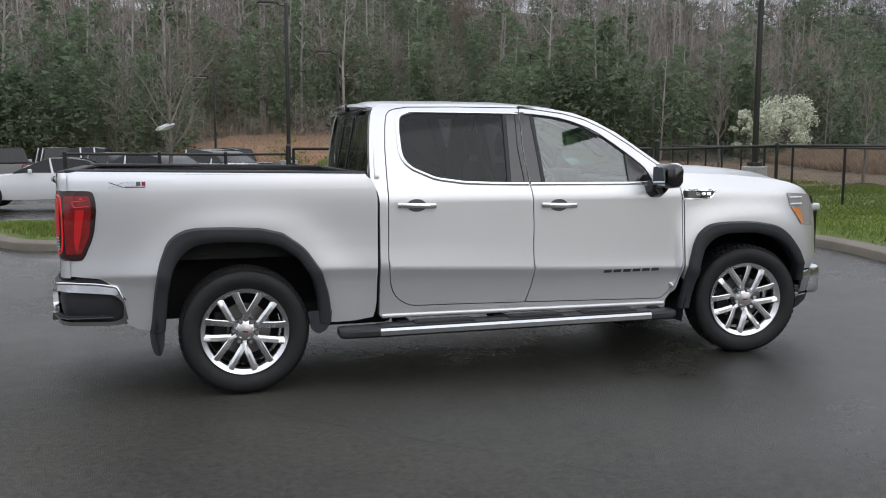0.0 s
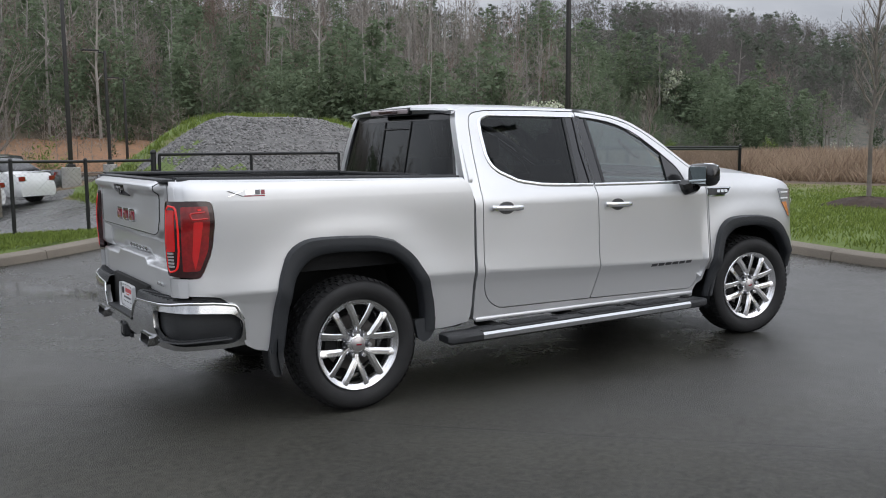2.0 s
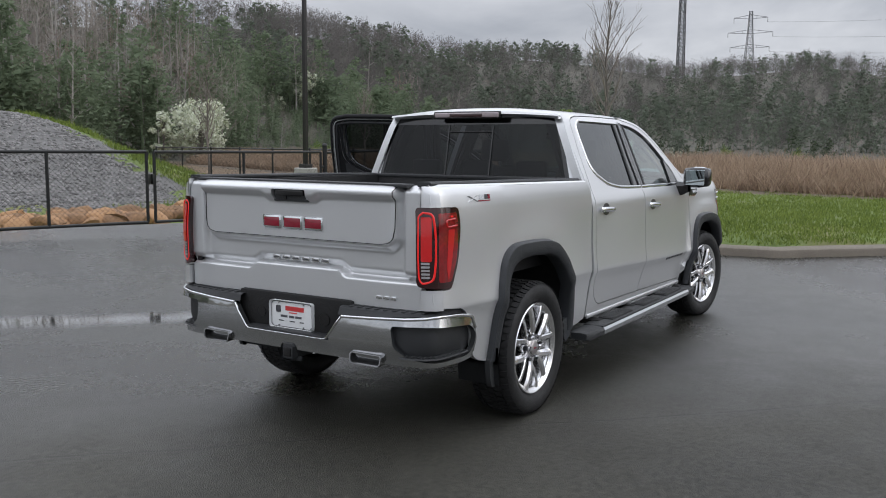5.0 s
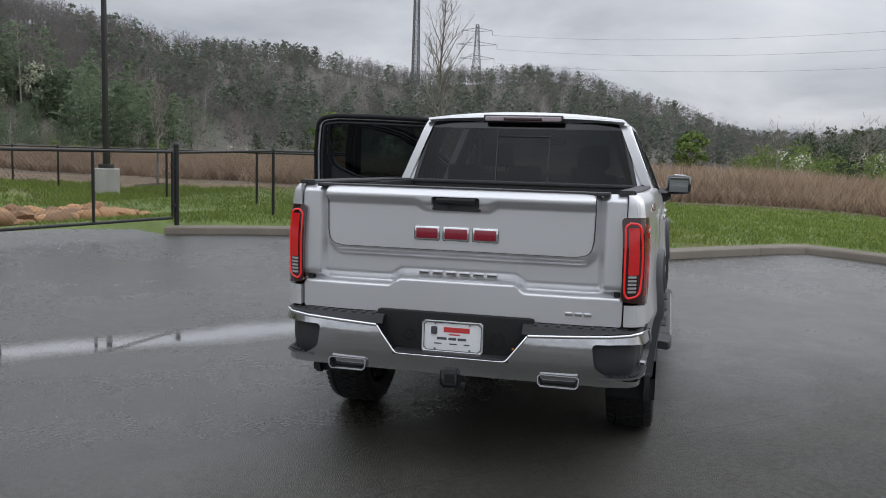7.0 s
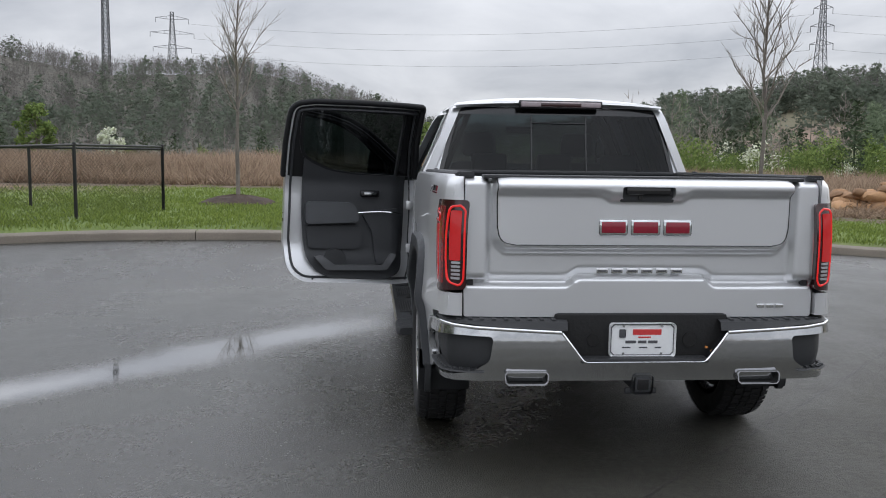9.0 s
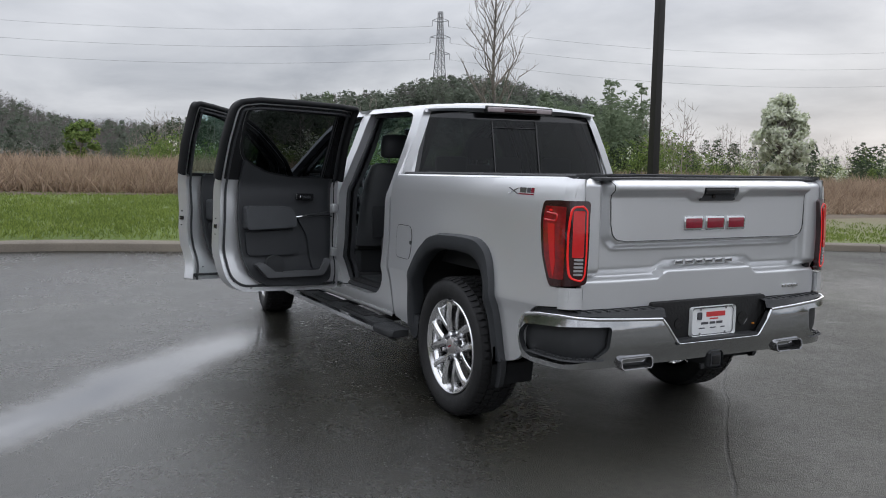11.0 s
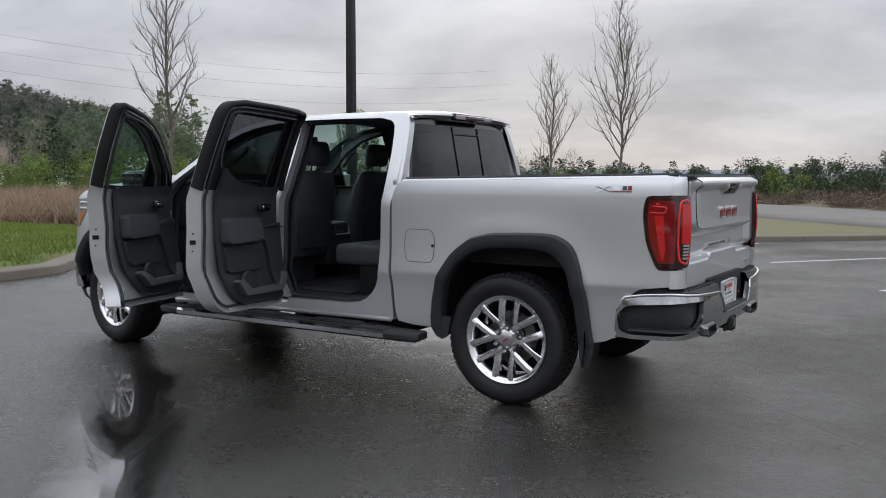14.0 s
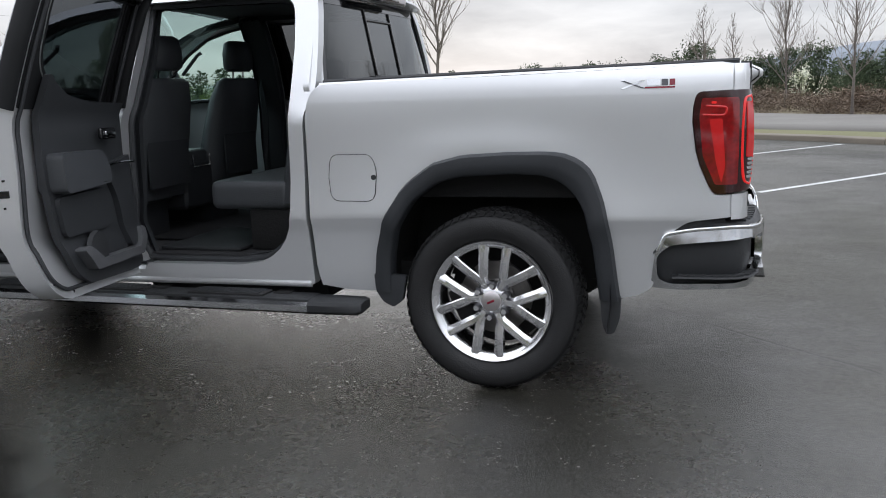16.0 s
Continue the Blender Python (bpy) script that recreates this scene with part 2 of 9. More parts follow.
def turf_mat():
    m = mat("turf", (0.16, 0.215, 0.05), 0.9, scale=0.6, fine=22, tint=(0.085, 0.125, 0.03), bump=0.9, bump_scale=40)
    n, l = nodes_of(m)
    b = n["Principled BSDF"]
    co, t = n.new("ShaderNodeTexCoord"), n.new("ShaderNodeTexNoise")
    t.inputs["Scale"].default_value, t.inputs["Detail"].default_value = 0.33, 6.0
    l.new(co.outputs["Object"], t.inputs["Vector"])
    k = n.new("ShaderNodeMapRange")
    k.inputs["From Min"].default_value, k.inputs["From Max"].default_value = 0.55, 0.72
    l.new(t.outputs[0], k.inputs["Value"])
    mx = n.new("ShaderNodeMix")
    mx.data_type = "RGBA"
    l.new(k.outputs[0], mx.inputs["Factor"])
    l.new(b.inputs["Base Color"].links[0].from_socket, mx.inputs["A"])
    mx.inputs["B"].default_value = (0.17, 0.15, 0.06, 1)
    l.new(mx.outputs["Result"], b.inputs["Base Color"])
    return m


def ground_mat():
    """Turf near by; further out dead grass, then the leaf litter of the woods, by distance from the lot."""
    m = turf_mat()
    m.name = "turf_and_litter"
    n, l = nodes_of(m)
    b = n["Principled BSDF"]
    co, ln = n.new("ShaderNodeTexCoord"), n.new("ShaderNodeVectorMath")
    ln.operation = "LENGTH"
    l.new(co.outputs["Object"], ln.inputs[0])
    t = n.new("ShaderNodeTexNoise")
    t.inputs["Scale"].default_value, t.inputs["Detail"].default_value = 0.12, 6.0
    l.new(co.outputs["Object"], t.inputs["Vector"])
    a = n.new("ShaderNodeMath")
    a.operation, a.inputs[1].default_value = "MULTIPLY_ADD", 22.0
    l.new(t.outputs[0], a.inputs[0])
    l.new(ln.outputs["Value"], a.inputs[2])
    prev = b.inputs["Base Color"].links[0].from_socket
    for lo, hi, rgb, tint in ((30, 36, (0.20, 0.135, 0.075), (0.12, 0.085, 0.05)), (62, 76, (0.120, 0.108, 0.085), (0.062, 0.064, 0.050))):
        k = n.new("ShaderNodeMapRange")
        k.inputs["From Min"].default_value, k.inputs["From Max"].default_value = lo, hi
        l.new(a.outputs[0], k.inputs["Value"])
        t2, r2 = n.new("ShaderNodeTexNoise"), n.new("ShaderNodeValToRGB")
        t2.inputs["Scale"].default_value, t2.inputs["Detail"].default_value = 0.9, 8.0
        l.new(co.outputs["Object"], t2.inputs["Vector"])
        l.new(t2.outputs[0], r2.inputs[0])
        r2.color_ramp.elements[0].color, r2.color_ramp.elements[1].color = (*tint, 1), (*rgb, 1)
        r2.color_ramp.elements[0].position, r2.color_ramp.elements[1].position = 0.35, 0.65
        mx = n.new("ShaderNodeMix")
        mx.data_type = "RGBA"
        l.new(k.outputs[0], mx.inputs["Factor"])
        l.new(prev, mx.inputs["A"])
        l.new(r2.outputs[0], mx.inputs["B"])
        prev = mx.outputs["Result"]
    # the verge towards the access road is straw-coloured
    xyz, k = n.new("ShaderNodeSeparateXYZ"), n.new("ShaderNodeMapRange")
    l.new(co.outputs["Object"], xyz.inputs[0])
    k.inputs["From Min"].default_value, k.inputs["From Max"].default_value = -9.0, -15.0
    k.inputs["To Max"].default_value = 0.75
    l.new(xyz.outputs[1], k.inputs["Value"])
    mx = n.new("ShaderNodeMix")
    mx.data_type = "RGBA"
    l.new(k.outputs[0], mx.inputs["Factor"])
    l.new(prev, mx.inputs["A"])
    mx.inputs["B"].default_value = (0.165, 0.148, 0.085, 1)
    l.new(mx.outputs["Result"], b.inputs["Base Color"])
    return m


ASPHALT, GROUND, TURF = asphalt_mat(), ground_mat(), turf_mat()
BLADE = mat("grass_blade", (0.215, 0.275, 0.066), 0.8, scale=0.7, fine=9, tint=(0.12, 0.162, 0.04), per_piece=0.5)
STRAW = mat("dry_broomsedge", (0.44, 0.335, 0.24), 0.85, scale=0.4, fine=3, tint=(0.26, 0.19, 0.137), per_piece=0.5)
CONCRETE = mat("kerb_concrete", (0.22, 0.19, 0.15), 0.75, scale=1.4, fine=70, tint=(0.125, 0.107, 0.085), bump=0.35, bump_scale=160)
PALE_CONCRETE = mat("block_concrete", (0.44, 0.43, 0.40), 0.85, scale=5, fine=70, tint=(0.30, 0.29, 0.27), bump=0.4, bump_scale=90)
ROAD_PALE = mat("pale_road_surface", (0.20, 0.19, 0.175), 0.85, scale=0.5, fine=40, tint=(0.14, 0.133, 0.12), bump=0.3, bump_scale=60)
LINE_PAINT = mat("road_paint", (0.66, 0.67, 0.66), 0.6, scale=3, fine=40, tint=(0.42, 0.43, 0.43))
GRAVEL = mat("grey_gravel", (0.25, 0.243, 0.235), 0.9, scale=2, fine=14, tint=(0.12, 0.117, 0.113), bump=1.0, bump_scale=14, per_piece=0.7)
RIPRAP = mat("tan_rock", (0.41, 0.235, 0.115), 0.8, scale=3, fine=24, tint=(0.20, 0.115, 0.06), bump=0.8, bump_scale=18, per_piece=0.5)
CLAY = mat("red_clay_bank", (0.36, 0.185, 0.10), 0.95, scale=0.5, fine=6, tint=(0.17, 0.115, 0.07), bump=1.0, bump_scale=4)
SCRUB = mat("brown_scrub_slope", (0.27, 0.195, 0.14), 0.95, scale=0.25, fine=3, tint=(0.15, 0.115, 0.085), bump=1.0, bump_scale=2)
SOIL = mat("bare_soil", (0.17, 0.125, 0.085), 0.95, scale=0.9, fine=14, tint=(0.075, 0.058, 0.042), bump=1.0, bump_scale=16)
MULCH = mat("bark_mulch", (0.065, 0.04, 0.028), 0.95, scale=6, fine=45, tint=(0.022, 0.014, 0.011), bump=1.0, bump_scale=50)
BARK = mat("grey_bark", (0.21, 0.185, 0.16), 0.9, scale=3, fine=30, tint=(0.11, 0.095, 0.085), bump=0.5, bump_scale=40, per_piece=0.3)
TWIG = mat("bare_twig", (0.37, 0.33, 0.295), 0.95, scale=0.1, fine=2, tint=(0.23, 0.203, 0.18), per_piece=0.35)
PALE_BARK = mat("pale_trunk_bark", (0.36, 0.335, 0.305), 0.95, scale=0.1, fine=2, tint=(0.21, 0.192, 0.172), per_piece=0.35)
BUD = mat("reddish_bud_twig", (0.31, 0.240, 0.205), 0.95, scale=0.1, fine=2, tint=(0.20, 0.155, 0.132), per_piece=0.35)
# far-wood tones greyed: distance haze is put into the base colours
HAZED_PINE = mat("hazed_pine_needle", (0.175, 0.200, 0.150), 0.95, scale=0.08, fine=0.5, tint=(0.125, 0.150, 0.115), per_piece=0.2)
HAZED_TWIG = mat("hazed_bare_twig", (0.19, 0.177, 0.166), 0.95, scale=0.05, fine=0.5, tint=(0.135, 0.126, 0.119), per_piece=0.3)
PINE = mat("pine_needle", (0.215, 0.265, 0.168), 0.95, scale=0.12, fine=1.0, tint=(0.148, 0.192, 0.118), per_piece=0.25)
CEDAR = mat("evergreen_leaf", (0.060, 0.082, 0.050), 0.85, scale=0.3, fine=6, tint=(0.025, 0.038, 0.024), per_piece=0.6)
BRAMBLE = mat("brown_bramble", (0.19, 0.140, 0.10), 0.95, scale=0.35, fine=3, tint=(0.085, 0.064, 0.048), per_piece=0.5)
EVERGREEN = mat("dark_hedge_evergreen", (0.095, 0.125, 0.070), 0.9, scale=0.3, fine=4, tint=(0.045, 0.065, 0.038), per_piece=0.4)
SPRING = mat("young_green_leaf", (0.22, 0.29, 0.085), 0.85, scale=0.8, fine=10, tint=(0.11, 0.165, 0.048), per_piece=0.6)
PETAL = mat("white_blossom", (0.80, 0.82, 0.70), 0.8, scale=2, fine=12, tint=(0.50, 0.54, 0.36), per_piece=0.5)
FENCE = mat("black_vinyl", (0.012, 0.013, 0.012), 0.42, vary=0.2, fine=90)
BRONZE = mat("dark_bronze_pole", (0.022, 0.02, 0.019), 0.45, vary=0.2)
STEEL = mat("galvanised_steel", (0.16, 0.165, 0.17), 0.6, 0.3, vary=0.15)
for leaf, share in ((PINE, 0.45), (HAZED_PINE, 0.45), (HAZED_TWIG, 0.4), (TWIG, 0.3), (BUD, 0.35), (SPRING, 0.4), (PETAL, 0.35), (BLADE, 0.35), (STRAW, 0.3), (CEDAR, 0.4), (EVERGREEN, 0.3)):
    leafy(leaf, share)
# the ridge's blue-grey is distance haze put into the colour
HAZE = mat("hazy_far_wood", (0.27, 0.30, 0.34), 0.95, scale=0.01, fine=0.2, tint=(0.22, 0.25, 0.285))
LED = mat("lamp_lens", (0.75, 0.75, 0.72), 0.3)


# ---- builders ----
def link_mesh(name, verts, faces, material, parent=None, smooth=None, label=""):
    me = bpy.data.meshes.new(name)
    me.from_pydata([tuple(v) for v in verts], [], [tuple(f) for f in faces])
    for m in material if isinstance(material, (list, tuple)) else [material]:
        me.materials.append(m)
    if smooth is not None:
        me.polygons.foreach_set("use_smooth", [True] * len(me.polygons))
        if smooth < 180:
            me.set_sharp_from_angle(angle=radians(smooth))
    me.update()
    ob = new(name, me)
    if parent is not None:
        ob.parent = parent
    if label:
        ob["label"] = label
    return ob


def part(name, bm, material, parent=None, label="", smooth=35, m=None):
    """Links a bmesh as one mesh object under a thing or a part."""
    if m is not None:
        bmesh.ops.transform(bm, matrix=m, verts=bm.verts)
    bmesh.ops.recalc_face_normals(bm, faces=bm.faces)
    me = bpy.data.meshes.new(name)
    bm.to_mesh(me)
    bm.free()
    for k in material if isinstance(material, (list, tuple)) else [material]:
        me.materials.append(k)
    if smooth is not None:
        me.polygons.foreach_set("use_smooth", [True] * len(me.polygons))
        me.set_sharp_from_angle(angle=radians(smooth))
    ob = new(name, me)
    if parent is not None:
        ob.parent = parent
    if label:
        ob["label"] = label
    return ob


def box(size, at=(0, 0, 0), bevel=0.0, seg=2, bm=None, rot=None):
    bm = bm or bmesh.new()
    r = bmesh.ops.create_cube(bm, size=1.0)
    m = Matrix.Translation(at) @ (rot or Matrix.Identity(4)) @ Matrix.Diagonal((*size, 1))
    bmesh.ops.transform(bm, matrix=m, verts=r["verts"])
    if bevel:
        es = {e for v in r["verts"] for e in v.link_edges}
        bmesh.ops.bevel(bm, geom=list(es), offset=bevel, segments=seg, profile=0.6, affect="EDGES")
    return bm


def rod(a, b, r0, r1=None, n=12, bm=None, caps=True):
    """A tapered round bar from a to b."""
    bm = bm or bmesh.new()
    a, b = Vector(a), Vector(b)
    r1 = r0 if r1 is None else r1
    q = (b - a).to_track_quat("Z", "Y").to_matrix().to_4x4()
    m = Matrix.Translation((a + b) / 2) @ q
    bmesh.ops.create_cone(bm, cap_ends=caps, segments=n, radius1=r0, radius2=r1, depth=(b - a).length, matrix=m)
    return bm


def sweep(path, ring, bm=None, closed=False, cap=True, up=(0, 0, 1)):
    """Carries a closed 2D outline (across, up) along a path."""
    bm = bm or bmesh.new()
    path = [Vector(p) for p in path]
    rows = []
    n = len(path)
    for i, p in enumerate(path):
        d = path[(i + 1) % n if closed else min(i + 1, n - 1)] - path[(i - 1) % n if closed else max(i - 1, 0)]
        d.normalize()
        side = d.cross(Vector(up)).normalized()
        top = side.cross(d).normalized()
        rows.append([bm.verts.new(p + side * u + top * v) for u, v in ring])
    k = len(ring)
    for i in range(n if closed else n - 1):
        a, b = rows[i], rows[(i + 1) % n]
        for j in range(k):
            bm.faces.new((a[j], a[(j + 1) % k], b[(j + 1) % k], b[j]))
    if cap and not closed:
        bm.faces.new(rows[0])
        bm.faces.new(rows[-1][::-1])
    return bm


def ring(r, n=8, sx=1.0, sy=1.0):
    return [(sx * r * math.cos(2 * math.pi * i / n), sy * r * math.sin(2 * math.pi * i / n)) for i in range(n)]


def lathe(profile, n=32, bm=None, axis="y"):
    """Turns (radius, along) pairs about an axis."""
    bm = bm or bmesh.new()
    rows = []
    for r, h in profile:
        row = []
        for i in range(n):
            a = 2 * math.pi * i / n
            row.append(bm.verts.new((r * math.cos(a), h, r * math.sin(a)) if axis == "y" else (r * math.cos(a), r * math.sin(a), h)))
        rows.append(row)
    for a, b in zip(rows, rows[1:]):
        for i in range(n):
            bm.faces.new((a[i], a[(i + 1) % n], b[(i + 1) % n], b[i]))
    return bm


def smooth01(v, lo, hi):
    t = min(max((v - lo) / (hi - lo), 0.0), 1.0)
    return t * t * (3 - 2 * t)


def inside(poly, x, y):
    hit, j = False, len(poly) - 1
    for i in range(len(poly)):
        (xi, yi), (xj, yj) = poly[i], poly[j]
        if (yi > y) != (yj > y) and x < (xj - xi) * (y - yi) / (yj - yi) + xi:
            hit = not hit
        j = i
    return hit


def edge_gap(poly, x, y):
    """Distance from a point to an outline."""
    best = 1e9
    for i in range(len(poly)):
        (ax, ay), (bx, by) = poly[i], poly[(i + 1) % len(poly)]
        dx, dy = bx - ax, by - ay
        t = max(0, min(1, ((x - ax) * dx + (y - ay) * dy) / (dx * dx + dy * dy + 1e-12)))
        best = min(best, math.hypot(x - ax - t * dx, y - ay - t * dy))
    return best


def rounded(points, step=0.35, closed=False):
    """A smooth line through points (Catmull-Rom)."""
    out, n = [], len(points)
    P = [Vector((*p, 0)[:3]) for p in points]
    for i in range(n if closed else n - 1):
        p0, p1, p2, p3 = (P[(i + k) % n] if closed else P[min(max(i + k, 0), n - 1)] for k in (-1, 0, 1, 2))
        k = max(2, int((p2 - p1).length / step))
        for s in range(k):
            t = s / k
            out.append(0.5 * ((2 * p1) + (p2 - p0) * t + (2 * p0 - 5 * p1 + 4 * p2 - p3) * t * t + (3 * p1 - p0 - 3 * p2 + p3) * t**3))
    if not closed:
        out.append(P[-1])
    return out


# ---- the lie of the land ----
def lot_z(x, y):
    """Height of the paving: level under the truck, rising to the kerb north and east."""
    gy = 0.34 * smooth01(y, 4.6, 8.8)
    gx = 0.315 * smooth01(x, 4.4, 9.2) * (0.05 + 0.95 * smooth01(y, -9.5, 2.0)) + 0.025 * smooth01(x, 0.8, 3.4)
    return max(gx, gy) + 0.25 * min(gx, gy) * (0.34 - max(gx, gy))


KERB_EAST = [(7.05, 6.75), (7.5, 5.0), (7.62, 2.8), (7.35, 1.2), (7.2, 0.0), (7.35, -1.0), (8.2, -2.1), (9.15, -3.1), (8.4, -4.5), (7.6, -5.8), (6.9, -7.8), (5.6, -10.2), (4.1, -12.1), (2.6, -13.5), (1.2, -14.7), (-0.88, -16.6), (-2.95, -15.0), (-4.0, -13.9), (-7.5, -11.2)]
KERB_NORTH = [(-3.9, 10.2), (-3.75, 8.4), (-2.9, 6.8), (-1.96, 6.4), (-1.1, 6.55), (-0.2, 6.95), (0.7, 7.45), (1.4, 7.95)]
corner_cut = (-0.88, -16.6)
east_line = [p.xy for p in rounded(KERB_EAST[:6], 0.3)] + [p.xy for p in rounded(KERB_EAST[5:8], 0.3)][1:] + [p.xy for p in rounded(KERB_EAST[7:16], 0.4)][1:] + [p.xy for p in rounded(KERB_EAST[15:], 0.4)][1:]
north_line = [p.xy for p in rounded(KERB_NORTH, 0.3)]
LOT = [tuple(p) for p in north_line] + [(2.2, 8.95), (3.0, 9.1), (4.6, 8.5), (6.2, 8.0), (7.2, 7.4)] + [tuple(p) for p in east_line] + [(-10, -40), (-60, -40), (-60, 60), (-30, 60), (-18, 34)]


def land_z(x, y):
    """Height of the open ground outside the kerb."""
    d = math.hypot(x, y)
    az = math.degrees(math.atan2(y, x))
    z = lot_z(x, y) + 0.10
    level = 0.36 * smooth01(y, -11, -3) + 0.05
    level = max(level, 0.0)
    z = z + (level - z) * smooth01(d, 8.5, 13.0)
    z -= 0.62 * smooth01(y, 7.4, 12.0) * (1 - smooth01(x, 0.5, 4.0)) * (1 - smooth01(d, 45, 60))
    # the shallow ditch behind the gate
    z -= 0.2 * math.exp(-(((y - 10.7 + 0.22 * (x - 2)) / 1.2) ** 2)) * smooth01(x, 1.0, 2.5) * (1 - smooth01(x, 9.5, 11.0))
    if d > 40:
        z += hill(az, d)
    return z


SKYLINE = [(-180, 1.2), (-125, 1.5), (-99, 1.0), (-90, 0.7), (-72, 0.4), (-60, 0.4), (-50, 0.9), (-43, 1.4), (-40, 2.5), (-38, 3.6), (-35, 4.25), (-33, 4.7), (-31, 5.1), (-29, 5.1), (-26, 4.7), (-24, 3.9), (-19, 3.7), (-17, 2.9), (-15, 2.4), (-10, 1.7), (-5, 1.8), (-2, 2.8), (1, 3.7), (3.6, 4.5), (6, 5.3), (9, 5.6), (13, 5.45), (17, 5.25), (22, 6.0), (25, 6.5), (29, 6.6), (32, 6.8), (34, 7.3), (37, 7.7), (41, 8.3), (46, 8.9), (55, 10.0), (73, 12.0), (100, 11.5), (120, 8.0), (150, 3.0), (180, 1.2)]
RANGE = [(-180, 120), (-99, 170), (-60, 170), (-43, 170), (-20, 170), (-9, 240), (2, 300), (24, 260), (41, 170), (55, 125), (73, 110), (120, 110), (180, 120)]
FOOT = [(-180, 60), (-60, 70), (-43, 75), (-9, 110), (2, 130), (24, 110), (41, 75), (55, 56), (73, 47), (90, 45), (120, 45), (180, 60)]


def at_angle(table, az):
    return float(np.interp(az, [a for a, _ in table], [b for _, b in table]))


def hill(az, d):
    top, far, foot = at_angle(SKYLINE, az), at_angle(RANGE, az), at_angle(FOOT, az)
    peak = max((far + 5) * math.tan(radians(top)) + 1.1 - (4.6 if far > 140 else 7.0), -0.5)
    rise = smooth01(d, foot, far) * 0.6 + 0.4 * min(max((d - foot) / (far - foot), 0), 1)
    bump = 1.2 * noise.noise(Vector((d * 0.02, az * 0.06, 3.0))) + 0.5 * noise.noise(Vector((d * 0.07, az * 0.2, 7.0)))
    return peak * rise + bump * smooth01(d, foot, foot + 50)


def build_land():
    """One sheet from the lot to the horizon, cut low under the paving."""
    radii = [0.01] + [1.0 * 1.115**i for i in range(62)]
    radii = [r for r in radii if r < 760]
    n = 220
    verts, faces = [], []
    for r in radii:
        for k in range(n):
            a = 2 * math.pi * k / n
            x, y = r * math.cos(a), r * math.sin(a)
            z = land_z(x, y)
            if inside(LOT, x, y):
                z = lot_z(x, y) - 0.35
            elif edge_gap(LOT, x, y) < 0.3:
                z -= 0.2
            verts.append((x, y, z))
    for i in range(len(radii) - 1):
        for k in range(n):
            a, b = i * n + k, i * n + (k + 1) % n
            faces.append((a, a + n, b + n, b))
    ob = link_mesh("ground", verts, faces, GROUND, smooth=180)
    return tagged(ob, "rolling ground of short grass, dead field and wooded hillside", "ground", kind="structure")


from mathutils.geometry import delaunay_2d_cdt


def fill(outline, holes=(), step=0.5, edge=None, lines=()):
    """Triangles over a 2D outline with holes, with an inner grid of the given step. Returns 2D points and triangles."""
    pts, edges = [], []
    for loop in (outline, *holes):
        base = len(pts)
        pts += [Vector((p[0], p[1])) for p in loop]
        edges += [(base + i, base + (i + 1) % len(loop)) for i in range(len(loop))]
    xs, ys = [p[0] for p in outline], [p[1] for p in outline]
    gap = step * 0.45 if edge is None else edge
    for line in lines:
        run = []
        for p in list(line) + [None]:
            if p is not None and inside(outline, *p) and not any(inside(h, *p) for h in holes) and min(edge_gap(l, *p) for l in (outline, *holes)) > 0.006:
                run.append(p)
                continue
            if len(run) > 1:
                base = len(pts)
                pts += [Vector(q) for q in run]
                edges += [(base + i, base + i + 1) for i in range(len(run) - 1)]
            run = []
    x = min(xs) + step / 2 if not lines else max(xs)
    row = 0
    while x < max(xs):
        y = min(ys) + (step / 2 if row % 2 else step * 0.9)
        while y < max(ys):
            if inside(outline, x, y) and not any(inside(h, x, y) for h in holes) and min(edge_gap(l, x, y) for l in (outline, *holes)) > gap:
                pts.append(Vector((x, y)))
            y += step
        x += step
        row += 1
    vs, _, fs, *_ = delaunay_2d_cdt(pts, edges, [], 0, 1e-6)
    keep = []
    for f in fs:
        cx, cy = sum(vs[i][0] for i in f) / 3, sum(vs[i][1] for i in f) / 3
        if inside(outline, cx, cy) and not any(inside(h, cx, cy) for h in holes):
            keep.append(tuple(f))
    return vs, keep


def build_paving():
    near = [p for p in LOT]
    vs, fs = fill(near, step=1.0, edge=0.4)
    ob = link_mesh("road", [(v[0], v[1], lot_z(v[0], v[1])) for v in vs], fs, ASPHALT, smooth=180)
    tagged(ob, "wet dark asphalt paving of a parking lot", "pavement", kind="structure")


def kerb(name, line, flip=1):
    """A cast kerb: a low upright face and a wide flat top, in lengths with open joints."""
    line = [Vector((p[0], p[1], lot_z(p[0], p[1]))) for p in line]
    total, lengths = 0.0, [[]]
    for a, b in zip(line, line[1:]):
        lengths[-1].append(a)
        total += (b - a).length
        if total > 3.0:
            lengths[-1].append(b - (b - a).normalized() * 0.012)
            lengths.append([])
            total = 0.0
    lengths[-1].append(line[-1])
    root = tagged(new(name), "low cast concrete kerb with a broad worn top", "kerb", kind="structure")
    prof = [(0.0, -0.3), (0.0, 0.07), (0.012, 0.10), (0.04, 0.115), (0.24, 0.125), (0.255, 0.11), (0.255, -0.3)]
    prof = [(u * flip, v) for u, v in prof]
    for some in lengths:
        if len(some) > 1:
            part("kerb_stone", sweep(some, prof if flip > 0 else prof[::-1]), CONCRETE, root, smooth=40)


build_land()
build_paving()
kerb("kerb_east", east_line, flip=-1)
kerb("kerb_north", north_line, flip=-1)


